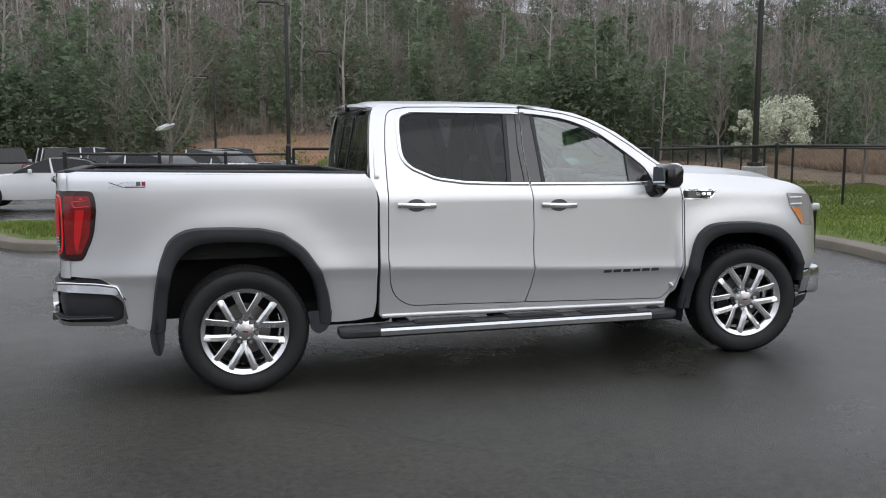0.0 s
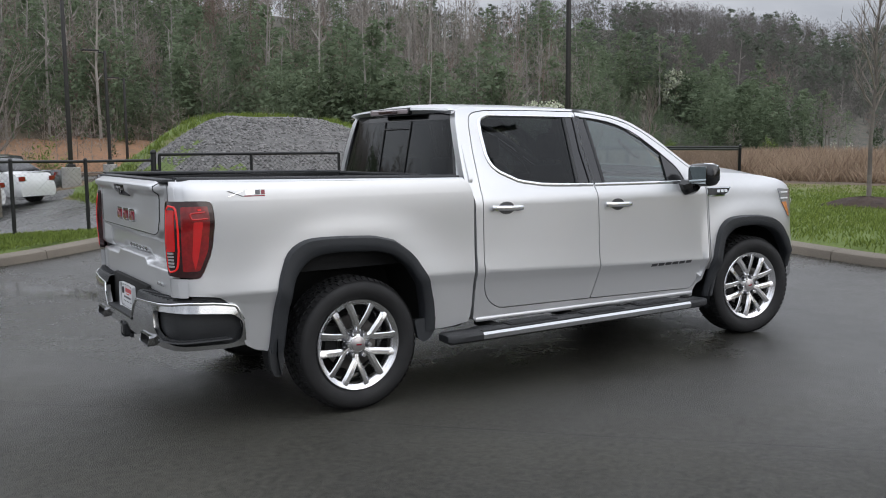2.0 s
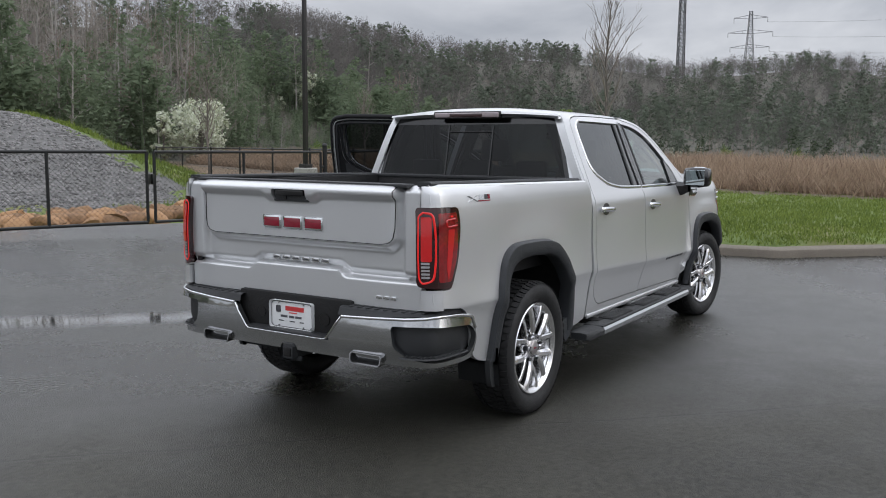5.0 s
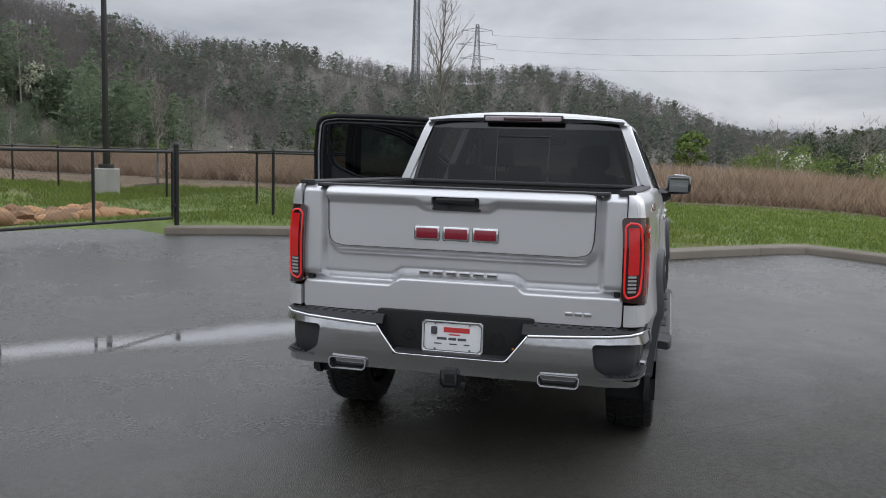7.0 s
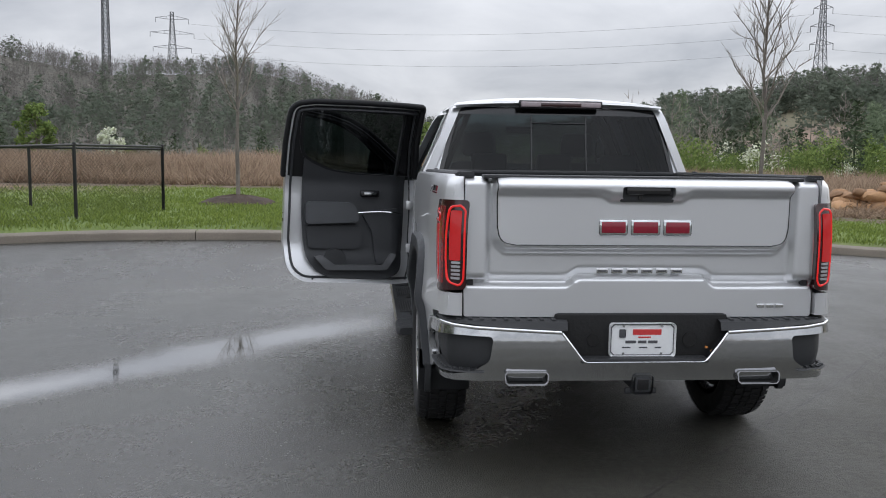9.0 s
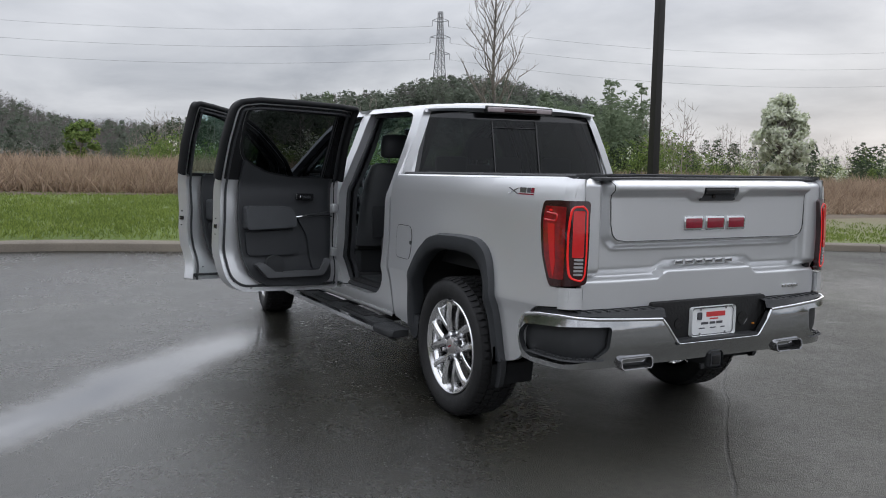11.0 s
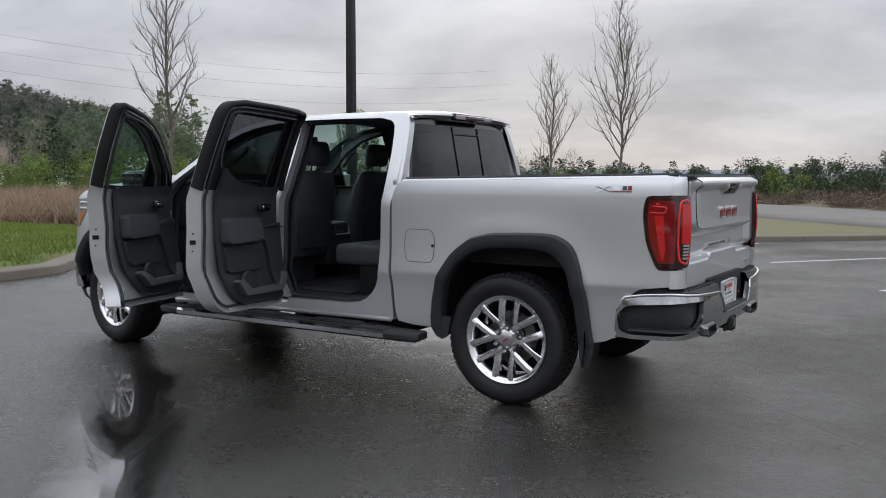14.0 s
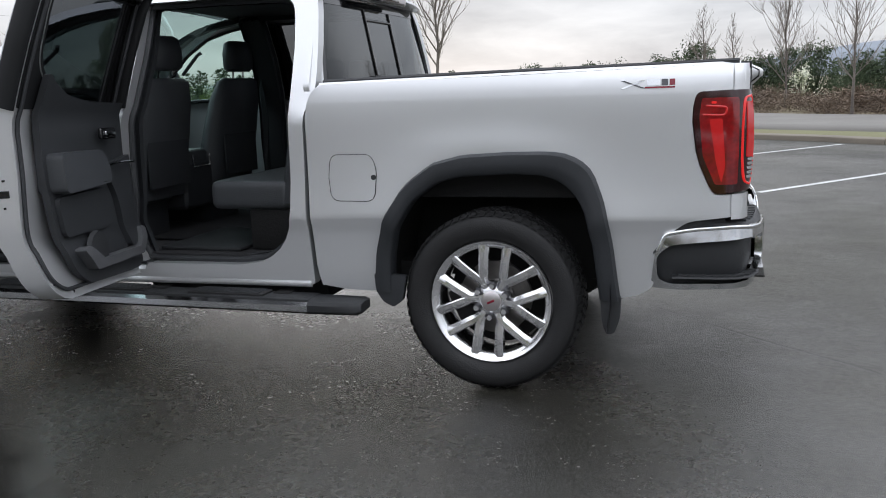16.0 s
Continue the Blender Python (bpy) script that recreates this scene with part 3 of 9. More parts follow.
def stripe(a, b, w=0.1):
    d = (Vector((*b, 0)) - Vector((*a, 0))).normalized()
    s = Vector((-d.y, d.x, 0)) * w / 2
    n = 14
    verts, faces = [], []
    for i in range(n + 1):
        p = Vector((*a, 0)).lerp(Vector((*b, 0)), i / n)
        for q in (p - s, p + s):
            verts.append((q.x, q.y, lot_z(q.x, q.y) + 0.004))
    for i in range(n):
        faces.append((2 * i, 2 * i + 1, 2 * i + 3, 2 * i + 2))
    tagged(link_mesh("parking_line", verts, faces, LINE_PAINT), "worn white painted parking bay line on asphalt", "road marking", group="parking bay lines", kind="structure")


stripe((-1.44, -6.42), (-4.6, -10.4))
stripe((0.5, -9.45), (-3.3, -14.2))
stripe((2.9, -12.0), (1.6, -13.6))


def lane(name, pts, width, material, label):
    """A strip of road laid on the land."""
    pts = [p.xy for p in rounded(pts, 1.5)]
    verts, faces = [], []
    for i, p in enumerate(pts):
        d = (pts[min(i + 1, len(pts) - 1)] - pts[max(i - 1, 0)]).normalized()
        s = Vector((-d.y, d.x)) * width / 2
        for k, drop in ((-1.03, 0.4), (-1, 0), (-0.5, 0), (0, 0), (0.5, 0), (1, 0), (1.03, 0.4)):
            q = p + s * k
            verts.append((q.x, q.y, land_z(q.x, q.y) + 0.05 - drop))
    for i in range(len(pts) - 1):
        for k in range(6):
            a = 7 * i + k
            faces.append((a, a + 1, a + 8, a + 7))
    tagged(link_mesh(name, verts, faces, material, smooth=180), label, "road", kind="structure")


SOUTH_ROAD = [(41, -46), (21, -40), (9, -35), (2.6, -28.5), (-3.2, -22.4), (-18.5, -12), (-32, -2)]
lane("road_south", SOUTH_ROAD, 7.0, ROAD_PALE, "pale damp concrete access road beyond the lot")
lane("road_north", [(-26, 26), (-8, 21.7), (2, 23), (14, 35)], 20.0, ASPHALT, "wet asphalt of the far sales lot")


for y0 in (13.1, 13.9):
    pts = [(x, y0 + 0.03 * (x + 4)) for x in np.linspace(-7.5, -1.0, 14)]
    verts = [(x, y + w, land_z(x, y + w) + 0.056) for x, y in pts for w in (-0.06, 0.06)]
    tagged(link_mesh("parking_line", verts, [(2 * i, 2 * i + 1, 2 * i + 3, 2 * i + 2) for i in range(13)], LINE_PAINT), "white painted line on the wet far lot", "road marking", group="parking bay lines", kind="structure")


# ---- plants ----
def limb(verts, faces, a, b, r0, r1, n=4):
    d = b - a
    if d.length < 1e-6:
        return
    d.normalize()
    s = d.orthogonal().normalized()
    t = d.cross(s)
    base = len(verts)
    for c, r in ((a, r0), (b, r1)):
        for k in range(n):
            ang = 2 * math.pi * k / n
            verts.append(c + (s * math.cos(ang) + t * math.sin(ang)) * r)
    for k in range(n):
        faces.append((base + k, base + (k + 1) % n, base + n + (k + 1) % n, base + n + k))


def crown_limbs(rng, height, clear, spread, levels=3, thick=0.05, kids=7, upward=0.9, sides=4):
    """Verts and faces of the limbs of a bare tree whose trunk goes up to its top."""
    verts, faces = [], []
    trunk = [Vector((0, 0, 0))]
    for i in range(1, 9):
        trunk.append(Vector((rng.gauss(0, 0.012) * height * i / 8, rng.gauss(0, 0.012) * height * i / 8, height * i / 8)))

    def on_trunk(h):
        f = min(max(h / height, 0), 0.999) * 8
        i = int(f)
        return trunk[i].lerp(trunk[i + 1], f - i)

    def grow(p, d, length, r, level):
        segs = 3
        a = p
        for i in range(segs):
            d2 = (d + Vector((rng.gauss(0, 0.13), rng.gauss(0, 0.13), 0.10 * upward))).normalized()
            b = a + d2 * length / segs
            limb(verts, faces, a, b, r * (1 - 0.75 * i / segs), r * (1 - 0.75 * (i + 1) / segs), sides if level < 2 else 3)
            if level < levels:
                for _ in range(rng.choice((1, 2, 2))):
                    side = Vector((rng.gauss(0, 1), rng.gauss(0, 1), rng.gauss(0.25, 0.5))).normalized()
                    d3 = (d2 * 0.75 + side * 0.62).normalized()
                    grow(a.lerp(b, rng.random()), d3, length * rng.uniform(0.36, 0.55), r * 0.48, level + 1)
            a, d = b, d2

    count = int(kids * (height - clear))
    for i in range(count):
        f = (i + rng.random()) / count
        h = clear + (height - clear) * f * 0.94
        ang = i * 2.4 + rng.uniform(-0.4, 0.4)
        rise = upward * (0.75 + 0.5 * f)
        d = Vector((math.cos(ang), math.sin(ang), rise)).normalized()
        reach = spread * (1 - 0.78 * f) * (0.55 + 0.45 * min(1, f * 6)) * rng.uniform(0.75, 1.15)
        grow(on_trunk(h), d, reach * 1.5, thick * (0.55 - 0.4 * f), 1)
    return trunk, verts, faces


def street_tree(x, y, z, height, clear, spread, seed, label, thick=0.042, kids=7.5, upward=1.5):
    rng = random.Random(seed)
    trunk, verts, faces = crown_limbs(rng, height, clear, spread, thick=thick, kids=kids, upward=upward)
    root = tagged(new("bare_tree"), label, "tree", group="young street trees")
    root.location = (x, y, z)
    tv, tf = [], []
    for i, (a, b) in enumerate(zip(trunk, trunk[1:])):
        limb(tv, tf, a, b, thick * (1.15 - i / 8.2), thick * (1.15 - (i + 1) / 8.2), 8)
    link_mesh("trunk", tv, tf, BARK, root, smooth=60)
    link_mesh("crown", verts, faces, TWIG, root, smooth=None)
    return root


def mulch_ring(x, y, z, r, h=0.2, seed=1):
    rng = random.Random(seed)
    bm = bmesh.new()
    rows = []
    for i in range(7):
        f = i / 6
        row = []
        for k in range(28):
            a = 2 * math.pi * k / 28
            rr = r * (1 - f) * (1 + 0.10 * noise.noise(Vector((math.cos(a) * 2, math.sin(a) * 2, seed))))
            zz = h * (1 - (1 - f) ** 2) + rng.uniform(-0.015, 0.015) - 0.03
            row.append(bm.verts.new((rr * math.cos(a), rr * math.sin(a), zz)))
        rows.append(row)
    for a, b in zip(rows, rows[1:]):
        for k in range(28):
            bm.faces.new((a[k], a[(k + 1) % 28], b[(k + 1) % 28], b[k]))
    ob = part("mulch_ring", bm, MULCH, smooth=None, m=Matrix.Translation((x, y, z)))
    tagged(ob, "dark shredded bark mulch mounded round a tree foot", "mulch", group="mulch rings")


street_tree(13.83, 4.04, 0.4, 4.9, 1.7, 1.0, 3, "slim bare young tree with grey bark standing in mulch")
street_tree(11.12, -6.07, 0.26, 5.6, 1.7, 1.15, 5, "slim bare young tree with dark budding twigs")
street_tree(8.77, -18.65, 0.1, 4.8, 1.4, 1.25, 8, "bare young tree with many fine upright twigs")
street_tree(5.42, -15.54, 0.1, 5.9, 1.6, 1.35, 11, "tall bare young tree with fine upright twigs in mulch")
street_tree(-0.53, 11.17, 0.45, 3.2, 1.0, 1.1, 14, "small bare young tree with pale bark by the fence")
street_tree(18.12, 13.89, 0.37, 2.9, 1.3, 0.9, 17, "small bare young tree with a rounded crown on the lawn")
street_tree(18.1, 20.9, 0.37, 3.9, 1.3, 0.9, 19, "bare young tree in dead grass beyond the fence")
street_tree(-4.9, -25.5, 0.1, 4.6, 1.0, 1.5, 21, "bare multi-branched young tree by the access road")
street_tree(-7.6, -22.0, 0.1, 5.4, 1.1, 1.7, 23, "bare spreading young tree by the access road")
street_tree(-3.4, -32.5, 0.1, 5.8, 0.8, 1.8, 25, "bare spreading tree in the scrub beyond the access road")
street_tree(-0.2, -39.2, 0.0, 4.6, 1.2, 1.1, 27, "slight bare tree behind the evergreens beyond the access road")
street_tree(-1.5, -39.6, 0.0, 4.3, 1.4, 0.7, 29, "thin bare sapling behind the evergreens beyond the access road")
mulch_ring(13.83, 4.04, 0.4, 0.95, 0.22, 1)
mulch_ring(11.12, -6.07, 0.26, 0.95, 0.2, 2)
mulch_ring(5.42, -15.54, 0.08, 0.9, 0.16, 3)
mulch_ring(18.12, 13.89, 0.37, 0.9, 0.15, 4)


def caught_bag(x, y, z):
    """A scrap of white plastic caught in a twig."""
    bm = bmesh.new()
    bmesh.ops.create_icosphere(bm, subdivisions=2, radius=1)
    for v in bm.verts:
        v.co *= 1 + 0.5 * noise.noise(v.co * 2.3)
        v.co = Vector((v.co.x * 0.19, v.co.y * 0.06, v.co.z * 0.06 + 0.05 * v.co.x))
        v.co += Vector((x, y, z))
    tagged(part("plastic_bag", bm, LINE_PAINT, smooth=40), "scrap of white plastic caught in a bare tree", "plastic bag")


caught_bag(-0.62, 11.15, 1.92)


def scatter(name, templates, spots, material, label, category):
    """Many copies of small templates as one mesh. spots: x, y, z, turn, size, template."""
    V, F, N, base = [], [], [], 0
    T = [(np.array([tuple(v) for v in t[0]], float), t[1], np.array([tuple(v) for v in t[2]], float) if len(t) > 2 else None) for t in templates]
    for x, y, z, turn, size, k in spots:
        tv, tf, tn = T[k]
        c, s = math.cos(turn), math.sin(turn)
        sz = size if isinstance(size, tuple) else (size, size)
        vx = (tv[:, 0] * c - tv[:, 1] * s) * sz[0] + x
        vy = (tv[:, 0] * s + tv[:, 1] * c) * sz[0] + y
        V.append(np.stack([vx, vy, tv[:, 2] * sz[1] + z], 1))
        F += [tuple(i + base for i in f) for f in tf]
        base += len(tv)
        if tn is not None:
            N.append(np.stack([tn[:, 0] * c - tn[:, 1] * s, tn[:, 0] * s + tn[:, 1] * c, tn[:, 2]], 1))
    me = bpy.data.meshes.new(name)
    me.from_pydata(np.concatenate(V).tolist(), [], F)
    me.materials.append(material)
    if N:
        me.normals_split_custom_set_from_vertices(np.concatenate(N).tolist())
    return tagged(new(name, me), label, category, kind="stuff")


def tuft(rng, blades, height, lean, width):
    tv, tf = [], []
    for _ in range(blades):
        a, r = rng.uniform(0, 6.28), rng.uniform(0, 0.12)
        h = height * rng.uniform(0.6, 1.1)
        bx, by = r * math.cos(a), r * math.sin(a)
        ta = rng.uniform(0, 6.28)
        tx, ty = bx + lean * h * rng.random() * math.cos(ta), by + lean * h * rng.random() * math.sin(ta)
        wa = rng.uniform(0, 3.14)
        wx, wy = width * math.cos(wa), width * math.sin(wa)
        i = len(tv)
        tv += [(bx - wx, by - wy, 0), (bx + wx, by + wy, 0), ((bx + tx) / 2 + wx * 0.8, (by + ty) / 2 + wy * 0.8, h * 0.6), ((bx + tx) / 2 - wx * 0.8, (by + ty) / 2 - wy * 0.8, h * 0.6), (tx, ty, h)]
        tf += [(i, i + 1, i + 2, i + 3), (i + 3, i + 2, i + 4)]
    return tv, tf


FIELD_EDGE = [(34, 40), (25.5, 24), (22.5, 13), (22, 6), (19.8, -1), (19.0, -6), (15.2, -9.5), (13.2, -14), (12, -22), (12, -30)]


def in_field(x, y):
    """How far a place lies inside the field of dead grass, eastwards of its edge."""
    ys = [p[1] for p in FIELD_EDGE][::-1]
    xs = [p[0] for p in FIELD_EDGE][::-1]
    return x - float(np.interp(y, ys, xs))


def build_field():
    rng = random.Random(31)
    temps = [tuft(rng, 9, 1.0, 0.55, 0.013) for _ in range(6)]
    spots = []
    while len(spots) < 15000:
        y = rng.uniform(-30, 40)
        d = abs(rng.gauss(0, 9))
        x = float(np.interp(y, [p[1] for p in FIELD_EDGE][::-1], [p[0] for p in FIELD_EDGE][::-1])) + d + 0.8 * noise.noise(Vector((0, y * 0.4, 0)))
        if math.hypot(x, y) > 75:
            continue
        h = 0.95 + 0.25 * noise.noise(Vector((x * 0.25, y * 0.25, 2)))
        h *= 0.55 + 0.45 * smooth01(d, 0, 2.0)
        if y < -9:
            h *= 0.5 + 0.5 * smooth01(d, 2.0, 4.5)
        spots.append((x, y, land_z(x, y), rng.uniform(0, 6.28), (1.3, h * rng.uniform(0.8, 1.15)), rng.randrange(6)))
    scatter("tall_grass", temps, spots, STRAW, "dense waist-high tan dead grass of a field", "grass")


def build_lawn():
    rng = random.Random(37)
    temps = [tuft(rng, 7, 0.06, 0.7, 0.004) for _ in range(5)]
    spots = []
    while len(spots) < 17000:
        if rng.random() < 0.8:
            x, y = rng.uniform(6.5, 22), rng.uniform(-17, 14)
        else:
            x, y = rng.uniform(-4, 1.5), rng.uniform(6.5, 11)
        if inside(LOT, x, y) or edge_gap(LOT, x, y) < 0.38 or in_field(x, y) > 0.5:
            continue
        d = math.hypot(x - 7, y)
        if rng.random() > 1.3 - d / 14:
            continue
        spots.append((x, y, land_z(x, y) - 0.005, rng.uniform(0, 6.28), (2.0, rng.uniform(0.7, 1.5)), rng.randrange(5)))
    scatter("lawn_grass", temps, spots, BLADE, "short bright green lawn grass behind the kerb", "grass")


def build_soil():
    """A ragged strip of bare soil and dead thatch where the mown lawn meets the field."""
    pts = [p.xy for p in rounded([(x, y) for x, y in FIELD_EDGE], 0.6)]
    verts, faces = [], []
    for i, p in enumerate(pts):
        d = (pts[min(i + 1, len(pts) - 1)] - pts[max(i - 1, 0)]).normalized()
        side = Vector((d.y, -d.x)) * (1 if d.y > 0 else -1)
        lo = -0.75 + 0.45 * noise.noise(Vector((p.x * 0.7, p.y * 0.7, 3.0)))
        for k in range(5):
            q = p + side * (lo + (0.9 - lo) * k / 4)
            verts.append((q.x, q.y, land_z(q.x, q.y) + (0.035 if 0 < k < 4 else -0.02)))
    for i in range(len(pts) - 1):
        for k in range(4):
            a = 5 * i + k
            faces.append((a, a + 1, a + 6, a + 5))
    tagged(link_mesh("soil_strip", verts, faces, SOIL, smooth=180), "bare brown soil and thatch along the field edge", "ground", kind="structure")


build_field()
build_lawn()
build_soil()


def ribbon(verts, faces, a, b, w, rng):
    """A thin twig as one narrow leaf of bark."""
    d = (b - a).normalized()
    side = d.cross(Vector((rng.gauss(0, 1), rng.gauss(0, 1), rng.gauss(0, 1)))).normalized() * w
    i = len(verts)
    verts += [a - side, a + side, b + side * 0.4, b - side * 0.4]
    faces.append((i, i + 1, i + 2, i + 3))


def bare_template(rng, height, kids=26, spread=0.16, twigs=3, round_limbs=True):
    """A woodland tree in winter: a straight stem and thin rising limbs."""
    tv, tf = [], []
    stem = [Vector((0, 0, 0)), Vector((rng.gauss(0, 0.1), rng.gauss(0, 0.1), height * 0.5)), Vector((rng.gauss(0, 0.25), rng.gauss(0, 0.25), height))]
    limb(tv, tf, stem[0], stem[1], height * 0.0105, height * 0.008, 4 if round_limbs else 3)
    limb(tv, tf, stem[1], stem[2], height * 0.008, height * 0.002, 3)
    for i in range(kids):
        f = 0.22 + 0.76 * (i + rng.random()) / kids
        p = stem[0].lerp(stem[1], f * 2) if f < 0.5 else stem[1].lerp(stem[2], f * 2 - 1)
        a = i * 2.4 + rng.random()
        d = Vector((math.cos(a), math.sin(a), rng.uniform(0.7, 1.7))).normalized()
        L = height * spread * (1.25 - 0.9 * f) * rng.uniform(0.7, 1.4)
        q = p + d * L
        if round_limbs:
            limb(tv, tf, p, q, height * 0.0035, height * 0.0012, 3)
        else:
            ribbon(tv, tf, p, q, height * 0.0045, rng)
        for _ in range(twigs):
            s = p.lerp(q, rng.uniform(0.3, 0.95))
            e = s + (d + Vector((rng.gauss(0, 0.6), rng.gauss(0, 0.6), rng.uniform(0, 0.6)))).normalized() * L * rng.uniform(0.4, 0.8)
            ribbon(tv, tf, s, e, height * 0.0026, rng)
    return tv, tf


def hazy_tree(rng, height, radius, twigs, thin, low=0.25, stem=0.0065, arms=9):
    """A bare tree seen from far off: a thin stem and a rounded haze of fine twigs."""
    tv, tf = [], []
    lean = Vector((rng.gauss(0, 0.02), rng.gauss(0, 0.02), 0)) * height
    limb(tv, tf, Vector((0, 0, 0)), Vector((0, 0, height * 0.93)) + lean, height * stem, height * stem * 0.25, 3)
    for i in range(arms):
        f = low + (0.9 - low) * (i + rng.random()) / arms
        a = i * 2.4 + rng.random()
        p = Vector((0, 0, height * f * 0.8)) + lean * f * 0.8
        q = p + Vector((math.cos(a) * radius * 0.7, math.sin(a) * radius * 0.7, height * rng.uniform(0.08, 0.2)))
        ribbon(tv, tf, p, q, height * stem * 0.5, rng)
    mid, half = (1 + low) / 2, (1 - low) / 2
    for _ in range(twigs):
        u = Vector((rng.gauss(0, 1), rng.gauss(0, 1), rng.gauss(0, 1))).normalized() * rng.random() ** 0.36
        p = Vector((u.x * radius, u.y * radius, height * (mid + half * u.z))) + lean * (mid + half * u.z)
        d = (Vector((u.x * 0.8, u.y * 0.8, 0.75)) + Vector((rng.gauss(0, 0.45), rng.gauss(0, 0.45), rng.gauss(0, 0.3)))).normalized()
        side = d.cross(Vector((rng.gauss(0, 1), rng.gauss(0, 1), rng.gauss(0, 1)))).normalized() * thin * height
        L = height * rng.uniform(0.06, 0.14)
        k = len(tv)
        tv += [p - side - d * L * 0.5, p + side - d * L * 0.5, p + d * L * 0.5]
        tf.append((k, k + 1, k + 2))
    return tv, tf


def leaf_cards(rng, centres, n, size, tv, tf, flat=0.5, tn=None, middle=None, tri=False):
    """Small leaf sprays round centres (place, radius), turned and shaded outwards like the clump they sit in."""
    for c, r in centres:
        c = Vector(c)
        for _ in range(n):
            d = Vector((rng.gauss(0, 1), rng.gauss(0, 1), rng.gauss(0, 0.8))).normalized() * r * rng.random() ** 0.4
            p = c + d
            u = Vector((rng.gauss(0, 1), rng.gauss(0, 1), rng.gauss(0, flat))).normalized()
            v = u.cross(Vector((rng.gauss(0, 1), rng.gauss(0, 1), rng.gauss(0, 1)))).normalized()
            s = size * rng.uniform(0.5, 1.3)
            i = len(tv)
            out = d.normalized() * 0.55 + Vector((0, 0, 0.35))
            if middle is not None:
                out += (p - middle).normalized() * 0.8
            if u.cross(v).dot(out) < 0:
                v = -v
            if tri:
                tv += [p - u * s, p + u * s * 0.6 - v * s * 0.45, p + u * s * 0.5 + v * s * 0.45]
                tf.append((i, i + 1, i + 2))
            else:
                tv += [p - u * s, p - v * s * 0.55, p + u * s, p + v * s * 0.55]
                tf.append((i, i + 1, i + 2, i + 3))
            if tn is not None:
                tn += [out.normalized()] * (len(tv) - i)


def pine_template(rng, height, width=0.23, clumps=26, n=14, size=0.03, clear=0.1, blunt=0.6):
    """A pine as a stem with layered, uneven clumps of needles."""
    tv, tf = [], []
    limb(tv, tf, Vector((0, 0, 0)), Vector((0, 0, height * 0.98)), height * 0.012, height * 0.002, 4)
    tn = [Vector((0, 0, 0))] * len(tv)
    lop = rng.uniform(0, 6.28)
    for i in range(clumps):
        f = clear + (0.97 - clear) * (i + rng.random()) / clumps
        a = i * 2.4 + rng.uniform(-0.5, 0.5)
        wide = height * width * min(1.0, (1.03 - f) * 1.5) ** blunt * min(1.0, 0.55 + 2 * (f - clear)) * (1 + 0.22 * math.cos(a - lop))
        reach = wide * rng.uniform(0.3, 0.85)
        c = Vector((reach * math.cos(a), reach * math.sin(a), height * f - reach * 0.1))
        leaf_cards(rng, [(c, wide * 0.32 + height * 0.022)], n, height * size, tv, tf, 0.4, tn, Vector((0, 0, height * max(f * 0.8, 0.2))), True)
    return tv, tf, tn


def shrub_template(rng, height, width, blobs=16, n=22, size=0.09):
    tv, tf = [], []
    cs = []
    for _ in range(blobs):
        a, h = rng.uniform(0, 6.28), rng.uniform(0.15, 0.95)
        r = width * math.sqrt(rng.random()) * (1.0 - 0.55 * h)
        c = Vector((r * math.cos(a), r * math.sin(a), h * height))
        limb(tv, tf, Vector((0, 0, 0)), c, height * 0.01, height * 0.004, 3)
        cs.append((c, width * rng.uniform(0.2, 0.38)))
    tn = [Vector((0, 0, 0))] * len(tv)
    leaf_cards(rng, cs, n, size, tv, tf, 0.8, tn, Vector((0, 0, height * 0.3)), True)
    return tv, tf, tn


